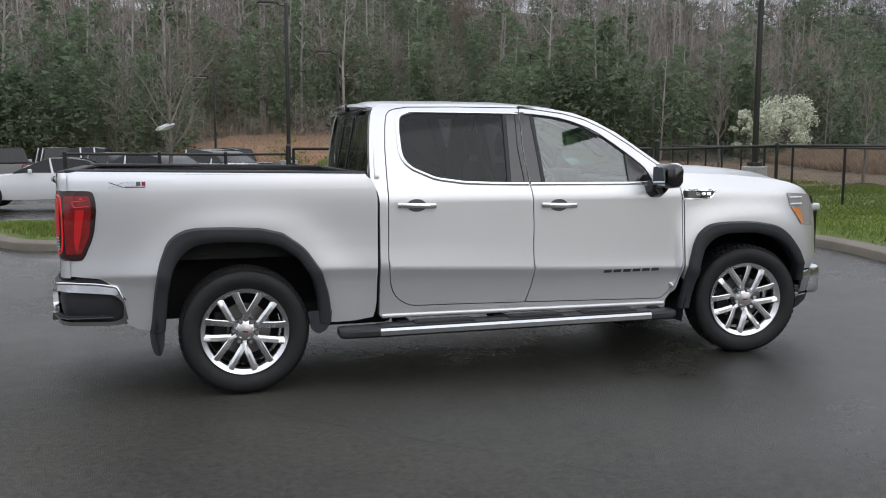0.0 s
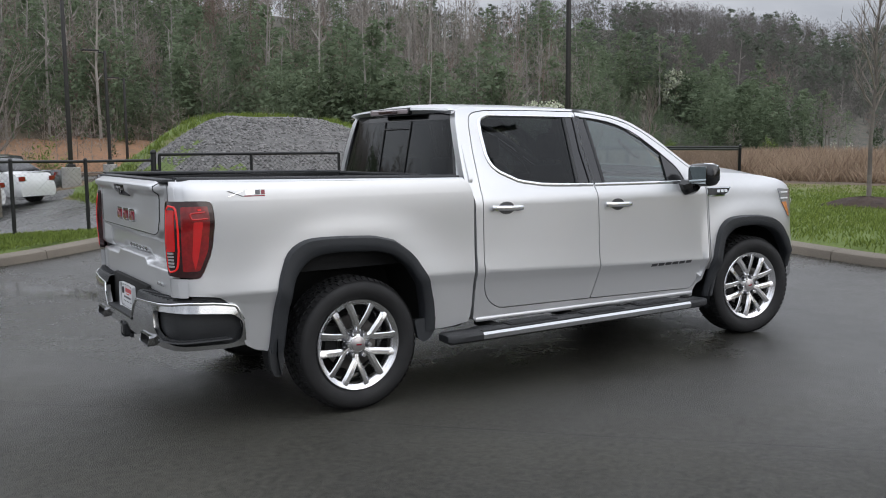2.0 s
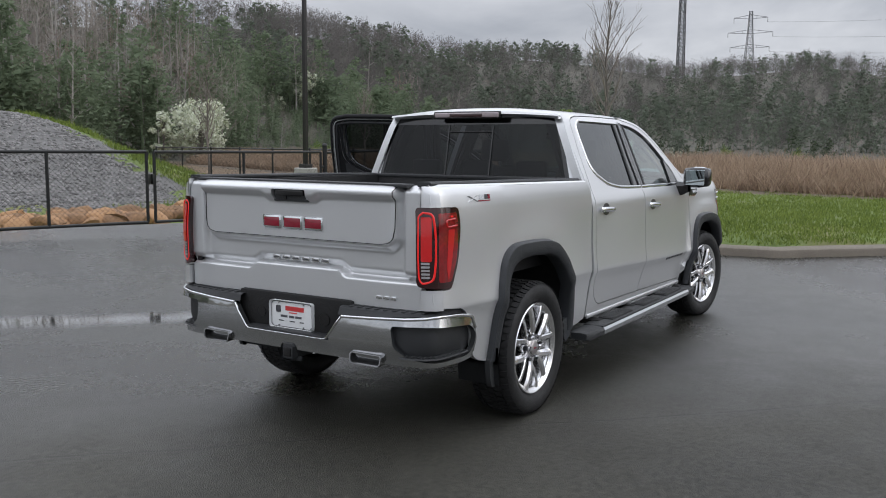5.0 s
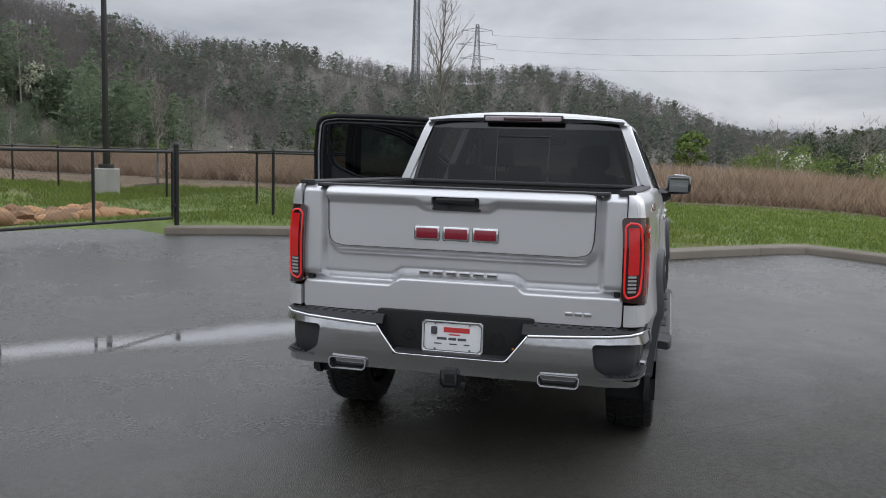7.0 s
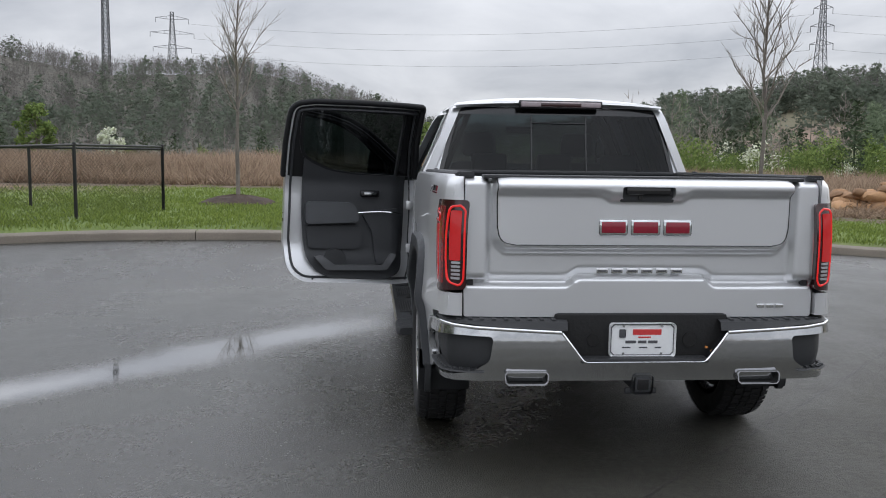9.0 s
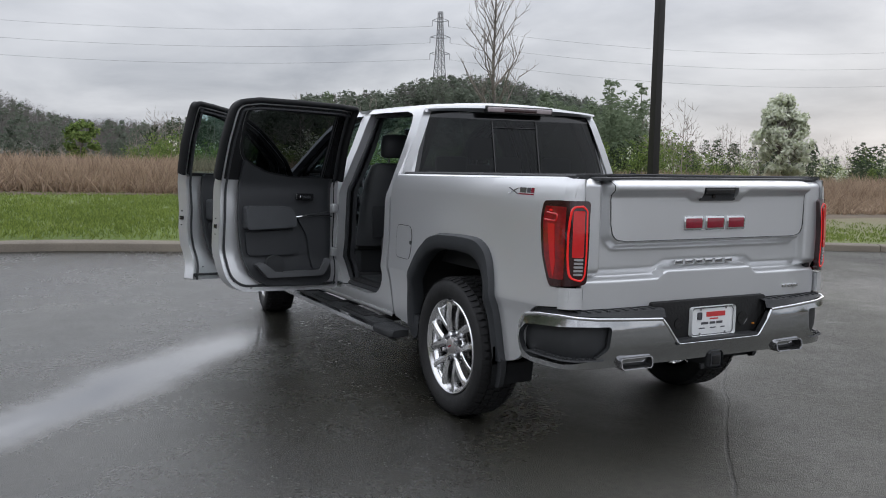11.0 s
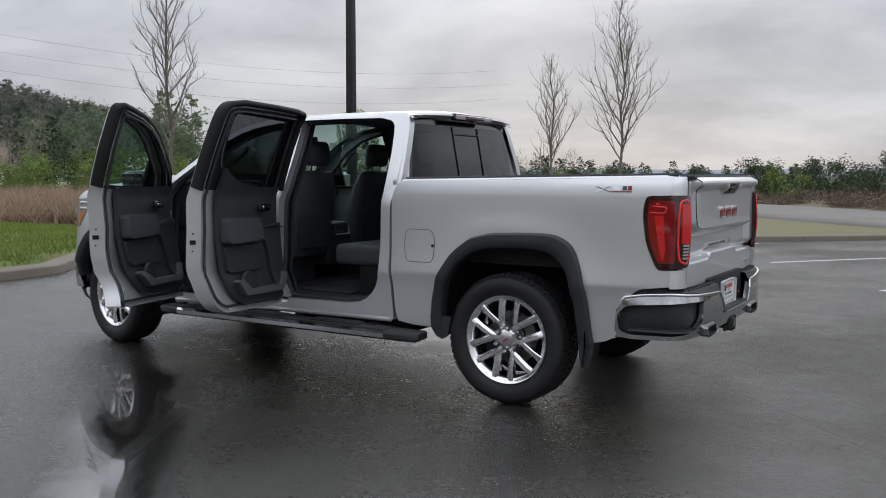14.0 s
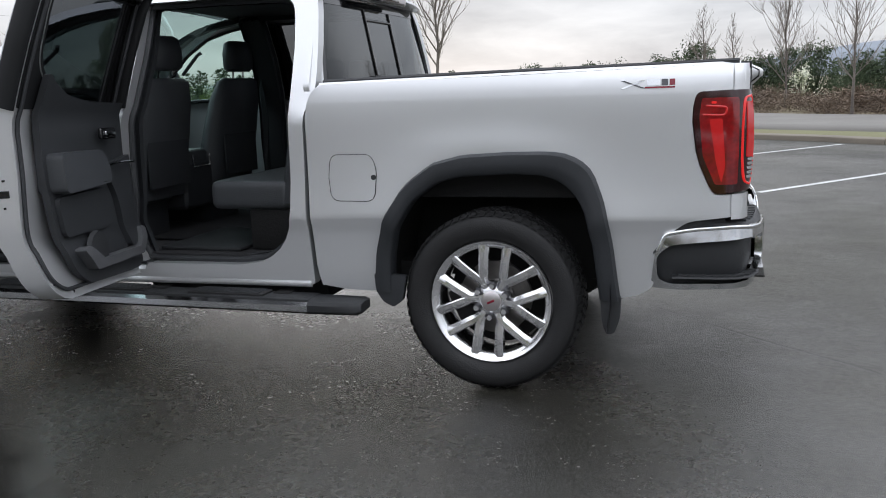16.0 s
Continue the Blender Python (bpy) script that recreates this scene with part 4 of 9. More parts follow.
def build_woods():
    rng = random.Random(41)
    bare = [hazy_tree(rng, 11.0, rng.uniform(1.3, 2.0), 125, 0.0026, rng.uniform(0.15, 0.4)) for _ in range(8)]
    low = [hazy_tree(rng, 11.0, rng.uniform(2.0, 2.8), 90, 0.006, 0.1, 0.005, 4) for _ in range(8)]
    pines = [pine_template(rng, 10.0, rng.uniform(0.2, 0.28), 26, 20, 0.028, rng.uniform(0.05, 0.25), rng.uniform(0.45, 0.8)) for _ in range(7)]
    low_pines = [pine_template(rng, 10.0, rng.uniform(0.24, 0.34), 15, 9, 0.07, 0.05, rng.uniform(0.4, 0.7)) for _ in range(6)]
    poles = [bare_template(rng, 11.0, 16, 0.10, 2, False) for _ in range(6)]
    near, ruddy, far, green, far_green, tall = [], [], [], [], [], []

    def plant(az, d, low_down, pine_bias):
        x, y = d * math.cos(radians(az)), d * math.sin(radians(az))
        patch = noise.noise(Vector((x * 0.035, y * 0.035, 5.0))) + 0.5 * noise.noise(Vector((x * 0.1, y * 0.1, 9.0)))
        z = land_z(x, y) - 0.2
        turn = rng.uniform(0, 6.28)
        close = d < 105
        if 68 < az < 90 and d < 53 + 2 * patch:
            return
        cut = 0.35 if 38.5 < az < 44.0 and d < 99 else 1.0
        share = (-0.06 + 0.7 * patch * (0.25 + 0.75 * low_down) + 0.85 * low_down - 0.25 * smooth01(az, 74, 90) if close else 0.02 + 0.7 * patch + 0.5 * low_down) + pine_bias
        if rng.random() < share:
            s = rng.uniform(0.3, 0.75) * (1.0 if rng.random() < 0.85 else 1.35) if close else rng.uniform(0.3, 0.6)
            (green if close else far_green).append((x, y, z, turn, (s * cut * rng.uniform(0.95, 1.35), s * cut), rng.randrange(7 if close else 6)))
        else:
            s = rng.uniform(0.4, 0.9) if close else rng.uniform(0.3, 0.6)
            if close and rng.random() < 0.38:
                s = rng.uniform(0.65, 1.0)
                tall.append((x, y, z, turn, (s * cut * 1.1, s * cut), rng.randrange(6)))
                return
            red = noise.noise(Vector((x * 0.06, y * 0.06, 31.0))) > 0.18
            (ruddy if close and red else near if close else far).append((x, y, z, turn, (s * cut * rng.uniform(0.9, 1.3), s * cut), rng.randrange(8)))

    for _ in range(2900):
        az = rng.uniform(34, 126)
        foot, reach = at_angle(FOOT, az), at_angle(RANGE, az)
        f = rng.random() ** 1.15
        plant(az, foot * 0.98 + (reach * 1.06 - foot) * f, 1 - f, 0.0)
    for _ in range(5600):
        az = rng.uniform(-41, 44)
        foot, reach = at_angle(FOOT, az), at_angle(RANGE, az)
        f = rng.random() ** 0.8
        if -31 < az < -20.5 and f < 0.52 + 0.10 * math.sin(az * 0.9) and rng.random() < 0.92:
            continue
        plant(az, foot + (reach * 1.04 - foot) * f, 1 - f, 0.6 if az < -10 else 0.0)
    scatter("woodland_bare_trees", bare, near, TWIG, "bare grey-brown winter trees crowding a wooded hillside", "trees")
    scatter("woodland_tall_trunks", poles, tall, PALE_BARK, "tall straight pale trunks of leafless trees on the hillside", "trees")
    scatter("woodland_budding_trees", bare, ruddy, BUD, "bare trees with a haze of reddish buds on the hillside", "trees")
    scatter("woodland_pines", pines, green, PINE, "green pines scattered through the hillside wood", "trees")
    scatter("far_woodland", low, far, HAZED_TWIG, "distant bare wood along the ridge, haze painted into its grey", "trees")
    scatter("far_pines", low_pines, far_green, HAZED_PINE, "distant pines on the ridges, haze painted into their dull green", "trees")


build_woods()


def build_hedgerow():
    """The low line of scrub, pines and blossom along the south and east horizon."""
    rng = random.Random(43)
    pines = [pine_template(rng, 4.0, rng.uniform(0.26, 0.36), 26, 14, 0.045, 0.03, rng.uniform(0.4, 0.7)) for _ in range(5)]
    shrubs = [shrub_template(rng, 2.2, 1.4, 16, 26, 0.10) for _ in range(5)]
    twigs = [hazy_tree(rng, 4.0, 0.9, 110, 0.004, 0.1) for _ in range(4)]
    thicket = [hazy_tree(rng, 3.0, 1.0, 260, 0.009, 0.0) for _ in range(4)]
    p, g, w, b = [], [], [], []

    def sow(az, d, kinds, lo=0.5, hi=1.0):
        a = radians(az)
        x, y = d * math.cos(a), d * math.sin(a)
        k, at = rng.random(), 0
        while at < 3 and k > kinds[at]:
            k -= kinds[at]
            at += 1
        grow = d / 55
        (p, g, w, b)[at].append((x, y, land_z(x, y) - 0.1, rng.uniform(0, 6.28), min(rng.uniform(lo, hi) * grow * (0.8 if at == 0 else 1.0), (0.78 if d < 80 else 0.95) if at == 0 and az < -33 else 9.0), rng.randrange(4)))

    for az in np.arange(-124, -8, 0.5):
        clump = noise.noise(Vector((az * 0.14, 2.0, 0)))
        for _ in range(3):
            west = smooth01(-az, 55, 75)
            d = rng.uniform(44 + 16 * west, 95 + 15 * west) if az < -45 else rng.uniform(58, 105)
            sow(az + rng.uniform(-0.5, 0.5), d, (0.42 + 0.4 * clump + 0.32 * west, (0.30 - 0.2 * clump) * (1 - 0.75 * west), 0.07 * (1 - west), 1), 0.5 - 0.2 * west, 1.0 - 0.4 * west)
    for az in np.arange(-44, -6, 0.55):
        for _ in range(2):
            sow(az + rng.uniform(-0.3, 0.3), rng.uniform(42, 60), (0.06, 0.74, 0.06, 1), 0.6, 1.65 if az < -17 else 1.3)
    for az in np.arange(64, 93, 0.45):
        sow(az, rng.uniform(41, 54), (0.08, 0.05, 0.0, 1), 0.5, 1.2)
    for az in np.arange(-30, 42, 0.8):
        sow(az, rng.uniform(50, 74), (0.25, 0.32, 0.09, 1), 0.3, 0.75)
    rounds = [shrub_template(rng, 3.0, rng.uniform(1.5, 2.1), 46, 64, 0.095) for _ in range(4)]
    e = []
    for az in np.arange(-122, -54, 1.9):
        d = rng.uniform(47, 58)
        a = radians(az + rng.uniform(-0.7, 0.7))
        tall = rng.uniform(0.62, 1.02) * (1.1 + 0.5 * noise.noise(Vector((az * 0.2, 5.0, 0))))
        tall = min(tall, 0.95) * (0.78 + 0.42 * smooth01(-az, 74, 82))
        e.append((d * math.cos(a), d * math.sin(a), land_z(d * math.cos(a), d * math.sin(a)) - 0.3, rng.uniform(0, 6.28), tall, rng.randrange(4)))
    bramble = []
    line = [p.xy for p in rounded(SOUTH_ROAD, 1.5)]
    for start, stop in zip(line, line[1:]):
        along = stop - start
        out = Vector((-along.y, along.x)).normalized()
        for _ in range(max(1, int(along.length * 10))):
            far = 3.9 + 8.5 * rng.random() ** 1.4
            q = start + along * rng.random() + out * far
            size = rng.uniform(0.6, 1.0) * (0.5 + 0.5 * smooth01(far, 3.9, 6.0))
            bramble.append((q.x, q.y, land_z(q.x, q.y) - 0.1, rng.uniform(0, 6.28), (size, size * rng.uniform(0.22, 0.42)), rng.randrange(4)))
    scatter("roadside_bramble", thicket, bramble, BRAMBLE, "low brown tangle of bramble and scrub beyond the access road", "shrubs")
    for kind, az, d, grown in ((w, -96.5, 42, 0.8), (w, -103, 43, 0.7), (g, -80.5, 42, 0.9), (g, -82, 43, 0.75)):
        a = radians(az)
        kind.append((d * math.cos(a), d * math.sin(a), 0.1, az, grown, 1))
    scatter("hedgerow_evergreens", rounds, e, EVERGREEN, "rounded dark evergreen trees beyond the access road", "trees")
    scatter("hedgerow_pines", pines, p, EVERGREEN, "young dark pines along the field edge", "trees")
    scatter("hedgerow_shrubs", shrubs, g, SPRING, "fresh green spring shrubs along the field edge", "shrubs")
    scatter("hedgerow_blossom", shrubs, w, PETAL, "white flowering shrubs along the field edge", "shrubs")
    scatter("hedgerow_bare_scrub", twigs, b, TWIG, "leafless brown scrub along the field edge", "shrubs")


build_hedgerow()


def crown_tree(name, x, y, z, height, width, leaf, label, seed, clear=0.12, blobs=60, n=60, size=0.11, squash=0.9):
    """A leafy or flowering tree: trunk, and a crown of small sprays with gaps."""
    rng = random.Random(seed)
    root = tagged(new(name), label, "tree")
    root.location = (x, y, z)
    tv, tf = [], []
    limb(tv, tf, Vector((0, 0, 0)), Vector((0.05, 0, height * 0.75)), height * 0.022, height * 0.006, 7)
    cv, cf, cs = [], [], []
    for _ in range(blobs):
        a, h = rng.uniform(0, 6.28), clear + (1 - clear) * rng.random() ** 0.8
        r = width * math.sqrt(rng.uniform(0.15, 1)) * math.sin(math.pi * min(max((h - clear) / (1 - clear), 0.04), 0.97)) ** 0.55 * squash
        c = Vector((r * math.cos(a), r * math.sin(a), h * height))
        limb(tv, tf, Vector((0.03, 0, height * max(0.1, h * 0.6))), c, height * 0.006, height * 0.002, 3)
        cs.append((c, width * rng.uniform(0.14, 0.26)))
    cn = []
    leaf_cards(rng, cs, n, size, cv, cf, 0.8, cn, Vector((0, 0, height * 0.4)))
    link_mesh("trunk", tv, tf, BARK, root)
    crown = link_mesh("crown", cv, cf, leaf, root)
    crown.data.normals_split_custom_set_from_vertices([tuple(v) for v in cn])
    return root


crown_tree("blossom_tree", 35.5, 39.9, 0.6, 3.7, 2.3, PETAL, "rounded white flowering pear tree beyond the fence", 51, 0.05, 90, 70, 0.10)
crown_tree("blossom_tree", 33.0, 40.6, 0.6, 3.0, 0.9, PETAL, "narrow white flowering tree beyond the fence", 52, 0.05, 40, 50, 0.10)
crown_tree("blossom_tree", 77, 66, 3.0, 7.2, 2.4, PETAL, "white flowering tree at the wood edge", 53, 0.2, 50, 50, 0.16)
crown_tree("blossom_tree", 73, 68, 2.6, 5.0, 1.5, PETAL, "slim white flowering tree at the wood edge", 54, 0.3, 40, 50, 0.16)
crown_tree("blossom_tree", 27.5, -33.5, 0.3, 4.6, 1.5, PETAL, "cream flowering tree with fresh green leaves", 55, 0.05, 130, 80, 0.11)
crown_tree("green_tree", 52, 22, 0.6, 3.4, 1.6, SPRING, "young tree in fresh yellow-green leaf in the field", 56, 0.05, 50, 50, 0.12)
crown_tree("green_tree", 48, -2.0, 0.6, 2.6, 1.2, SPRING, "small bush in fresh green leaf in the field", 57, 0.05, 40, 50, 0.11)
crown_tree("blossom_tree", 50, 17, 0.6, 2.0, 1.0, PETAL, "low white flowering bush in the field", 58, 0.05, 40, 50, 0.11)


def drape(name, az0, az1, d0, d1, material, label, lift=0.25):
    """A bare patch laid on a slope, with a ragged edge."""
    bm = bmesh.new()
    n, k = 40, 12
    rows = []
    for i in range(n + 1):
        az = az0 + (az1 - az0) * i / n
        wob = 0.12 * noise.noise(Vector((i * 0.35, 0, d0)))
        taper = math.sin(math.pi * (0.04 + 0.92 * i / n)) ** 0.5
        row = []
        for j in range(k + 1):
            f = 0.5 + (j / k - 0.5) * taper
            d = d0 + (d1 - d0) * (f + wob)
            x, y = d * math.cos(radians(az)), d * math.sin(radians(az))
            row.append(bm.verts.new((x, y, land_z(x, y) + (lift if 0 < j < k else -0.3))))
        rows.append(row)
    for a, b in zip(rows, rows[1:]):
        for j in range(k):
            bm.faces.new((a[j], a[j + 1], b[j + 1], b[j]))
    tagged(part(name, bm, material, smooth=60), label, "bank", kind="structure")


drape("clay_bank", 68, 91, 42, 55, CLAY, "bare red clay bank at the foot of the wooded hill", 0.5)
drape("scrub_slope", -32, -20, 80, 132, SCRUB, "bare reddish brown slope on the far hill", 0.6)


def hazy_ridge():
    """A far hill beyond the southern trees, its haze put into a blue-grey colour."""
    crest = [(-150, 0.9), (-125, 2.0), (-110, 2.3), (-99, 1.85), (-95, 1.45), (-91, 0.7), (-86, 0.55), (-80, 0.5), (-70, 0.5), (-58, 0.5)]
    verts, faces = [], []
    for az in np.arange(-150, -57, 0.75):
        a = radians(az)
        top = 720 * math.tan(radians(at_angle(crest, az))) + 2.5 * noise.noise(Vector((az * 0.3, 1.0, 0))) + 1.2 * noise.noise(Vector((az * 1.7, 4.0, 0)))
        k = len(verts)
        verts += [(d * math.cos(a), d * math.sin(a), z) for d, z in ((690, -3.0), (705, top * 0.6), (720, top), (750, -3.0))]
        if k:
            faces += [(k - 4 + j, k - 3 + j, k + 1 + j, k + j) for j in range(3)]
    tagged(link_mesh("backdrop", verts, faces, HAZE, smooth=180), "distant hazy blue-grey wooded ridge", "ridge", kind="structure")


hazy_ridge()


# ---- mound, rocks, fence, lamps ----
def build_mound():
    rng = random.Random(61)
    bm = bmesh.new()
    gx, gy = 44, 30

    def mound_z(u, v):
        x = 2.5 + 15.5 * u
        y = 10.5 + 15.5 * v
        top = smooth01(v, 0.02, 0.55) * (1 - smooth01(v, 0.75, 1.0))
        side = smooth01(u, 0.0, 0.28) * (1 - smooth01(u, 0.40, 0.77))
        z = 2.15 * top * side
        z += 0.14 * noise.noise(Vector((x * 0.5, y * 0.5, 0))) * side
        return x, y, land_z(x, y) - 0.03 + z

    grid = [[bm.verts.new(mound_z(i / gx, j / gy)) for i in range(gx + 1)] for j in range(gy + 1)]
    for j in range(gy):
        for i in range(gx):
            f = bm.faces.new((grid[j][i], grid[j][i + 1], grid[j + 1][i + 1], grid[j + 1][i]))
            u, v = i / gx, j / gy
            f.material_index = 0 if 0.12 + 0.05 * math.sin(j) < u < 0.42 + 0.03 * math.sin(j * 1.7) and v < 0.62 else 1
    ob = part("gravel_mound", bm, [GRAVEL, TURF], smooth=60)
    tagged(ob, "broad mound of grey crushed gravel with grassed flanks", "mound")
    stone = []
    for _ in range(4):
        tv, tf = [], []
        b = bmesh.new()
        bmesh.ops.create_icosphere(b, subdivisions=1, radius=1)
        for v in b.verts:
            v.co *= rng.uniform(0.7, 1.2)
        tv = [v.co.copy() for v in b.verts]
        tf = [tuple(v.index for v in f.verts) for f in b.faces]
        b.free()
        stone.append((tv, tf))
    spots = []
    while len(spots) < 5500:
        u, v = rng.uniform(0.12, 0.43), rng.uniform(0.0, 0.6)
        x, y, z = mound_z(u, v)
        s = rng.uniform(0.025, 0.06)
        spots.append((x, y, z, rng.uniform(0, 6.28), (s, s * 0.7), rng.randrange(4)))
    grass = [tuft(rng, 7, 0.10, 0.7, 0.006) for _ in range(4)]
    blades = []
    while len(blades) < 5200:
        u, v = rng.random(), rng.random() ** 1.2 * 0.75
        if 0.10 < u < 0.44 and v < 0.62:
            continue
        x, y, z = mound_z(u, v)
        if noise.noise(Vector((x * 0.6, y * 0.6, 4.0))) < -0.22:
            continue
        blades.append((x, y, z, rng.uniform(0, 6.28), rng.uniform(0.8, 1.8), rng.randrange(4)))
    scatter("mound_grass", grass, blades, BLADE, "patchy green grass on the flanks of the mound", "grass")
    scatter("gravel", stone, spots, GRAVEL, "loose crushed grey stone on the mound", "gravel")
    return mound_z


mound_at = build_mound()


def rock_mesh(seed):
    rng = random.Random(seed)
    bm = bmesh.new()
    bmesh.ops.create_icosphere(bm, subdivisions=2, radius=1)
    off = Vector((seed * 3.1, seed, 0))
    for v in bm.verts:
        v.co *= 1 + 0.32 * noise.noise(v.co * 1.1 + off)
        v.co.z *= 0.62
    me = bpy.data.meshes.new("rock")
    bm.to_mesh(me)
    bm.free()
    me.materials.append(RIPRAP)
    me.polygons.foreach_set("use_smooth", [True] * len(me.polygons))
    me.set_sharp_from_angle(angle=radians(40))
    return me


def build_rocks():
    rng = random.Random(67)
    shapes = [rock_mesh(s) for s in range(6)]

    def lay(n, where, lo, hi, label):
        for _ in range(n):
            x, y, z = where()
            ob = tagged(new("rock", rng.choice(shapes)), label, "rock", group="rip-rap rocks")
            s = rng.uniform(lo, hi)
            ob.matrix_world = Matrix.Translation((x, y, z + s * 0.25)) @ Euler((rng.uniform(-0.4, 0.4), rng.uniform(-0.4, 0.4), rng.uniform(0, 6.28))).to_matrix().to_4x4() @ Matrix.Diagonal((s * rng.uniform(0.8, 1.5), s, s, 1))

    def ditch():
        f = rng.random()
        x = 1.8 + 7.4 * f + rng.gauss(0, 0.15)
        y = 10.5 - 1.6 * f + rng.uniform(-0.35, 0.7)
        return x, y, land_z(x, y) + 0.1 * (y - 10.2 + 1.6 * f)

    lay(230, ditch, 0.11, 0.25, "rounded tan rip-rap rock in a heap behind the gate")

    def heap():
        f, up = rng.random(), rng.random()
        x, y = 16.8 - 3.3 * f + rng.gauss(0, 0.25) + 0.4 * up, -10.9 - 4.0 * f + rng.gauss(0, 0.25)
        return x, y, land_z(x, y) + 0.15 + 0.75 * up * math.sin(math.pi * (0.15 + 0.7 * f))

    lay(120, heap, 0.15, 0.29, "rusty tan boulder in a heap beside the field")


build_rocks()

FENCE_LINE = [(-2.07, 8.0), (-0.69, 8.25), (0.35, 8.38), (1.39, 8.49)]
FENCE_EAST = [(7.4, 6.74), (9.12, 5.85), (11.12, 4.97)]
FENCE_BACK = [(11.12, 4.97), (12.0, 7.6), (13.0, 10.4), (14.6, 14.6), (16.2, 18.8), (17.5, 23.0)]


def mesh_wires(a, b, za, zb, height, pitch=0.075):
    """The crossed wires of chain-link between two posts."""
    bm = bmesh.new()
    A, B = Vector((*a, 0)), Vector((*b, 0))
    L = (B - A).length
    d = (B - A).normalized()
    nrm = Vector((-d.y, d.x, 0))
    t = 0.0016

    def at(u, h):
        return A + d * u + Vector((0, 0, za + (zb - za) * u / L + h))

    k = -height
    while k < L:
        for sgn in (1, -1):
            u0, h0, u1, h1 = (k, 0.04, k + height - 0.06, height - 0.02) if sgn > 0 else (k, height - 0.02, k + height - 0.06, 0.04)
            span = u1 - u0
            if u1 <= 0 or u0 >= L:
                continue
            f0, f1 = max(0, -u0 / span), min(1, (L - u0) / span)
            p, q = at(u0 + span * f0, h0 + (h1 - h0) * f0), at(u0 + span * f1, h0 + (h1 - h0) * f1)
            side = (q - p).normalized().cross(nrm) * t
            o = nrm * t * sgn
            vs = [bm.verts.new(c) for c in (p - side + o, p + side + o, q + side + o, q - side + o)]
            bm.faces.new(vs)
            vs = [bm.verts.new(c) for c in (p - o * 0.5, p + o * 1.5, q + o * 1.5, q - o * 0.5)]
            bm.faces.new(vs)
        k += pitch
    return bm


def fence_run(line, height, label, heavy=()):
    root = tagged(new("chain_link_fence"), label, "fence")
    zs = [land_z(*p) - 0.03 for p in line]
    for i, (p, z) in enumerate(zip(line, zs)):
        r = 0.042 if i in heavy else 0.028
        bm = rod((*p, z - 0.1), (*p, z + height + (0.10 if i in heavy else 0.0)), r, n=12)
        bmesh.ops.create_uvsphere(bm, u_segments=10, v_segments=6, radius=r * 1.15, matrix=Matrix.Translation((*p, z + height + (0.10 if i in heavy else 0.0))))
        part("post", bm, FENCE, root)
    for (a, za), (b, zb) in zip(zip(line, zs), zip(line[1:], zs[1:])):
        part("top_rail", rod((*a, za + height - 0.02), (*b, zb + height - 0.02), 0.021, n=10), FENCE, root)
        part("chain_link", mesh_wires(a, b, za, zb, height), FENCE, root, smooth=None)
    return root


def split_line(line, step):
    out = []
    for a, b in zip(line, line[1:]):
        n = max(1, round(math.dist(a, b) / step))
        out += [(a[0] + (b[0] - a[0]) * i / n, a[1] + (b[1] - a[1]) * i / n) for i in range(n)]
    return out + [line[-1]]


fence_run(FENCE_LINE, 1.12, "black vinyl chain-link fence beside the parked cars", heavy=(3,))
fence_run(FENCE_EAST, 1.2, "black vinyl chain-link fence at the lawn corner", heavy=(0,))
fence_run(split_line(FENCE_BACK, 2.2), 1.16, "black vinyl chain-link fence running back over the lawn")


def gate(a, b, z, height):
    """One leaf of the double gate, hung between two points."""
    root = tagged(new("gate"), "closed black chain-link gate leaf with a round tube frame", "gate", group="double gate")
    A, B = Vector((*a, 0)), Vector((*b, 0))
    d = (B - A).normalized()
    A, B = A + d * 0.09, B - d * 0.06
    M = (A + B) / 2
    for h in (z + 0.10, z + height):
        part("frame_rail", rod(A + Vector((0, 0, h)), B + Vector((0, 0, h)), 0.024, n=10), FENCE, root)
    for p in (A, M, B):
        part("frame_upright", rod(p + Vector((0, 0, z + 0.10)), p + Vector((0, 0, z + height)), 0.024, n=10), FENCE, root)
    part("chain_link", mesh_wires(tuple(A.xy), tuple(B.xy), z + 0.08, z + 0.08, height - 0.08), FENCE, root, smooth=None)
    for h in (0.3, 0.9):
        part("hinge", box((0.07, 0.05, 0.05), A - d * 0.03 + Vector((0, 0, z + h)), 0.008), FENCE, root)
    part("latch", box((0.06, 0.05, 0.16), B + d * 0.02 + Vector((0, 0, z + 0.75)), 0.008), FENCE, root)


gate((1.39, 8.49), (4.21, 7.5), 0.36, 1.16)
gate((7.4, 6.74), (4.21, 7.5), 0.36, 1.16)


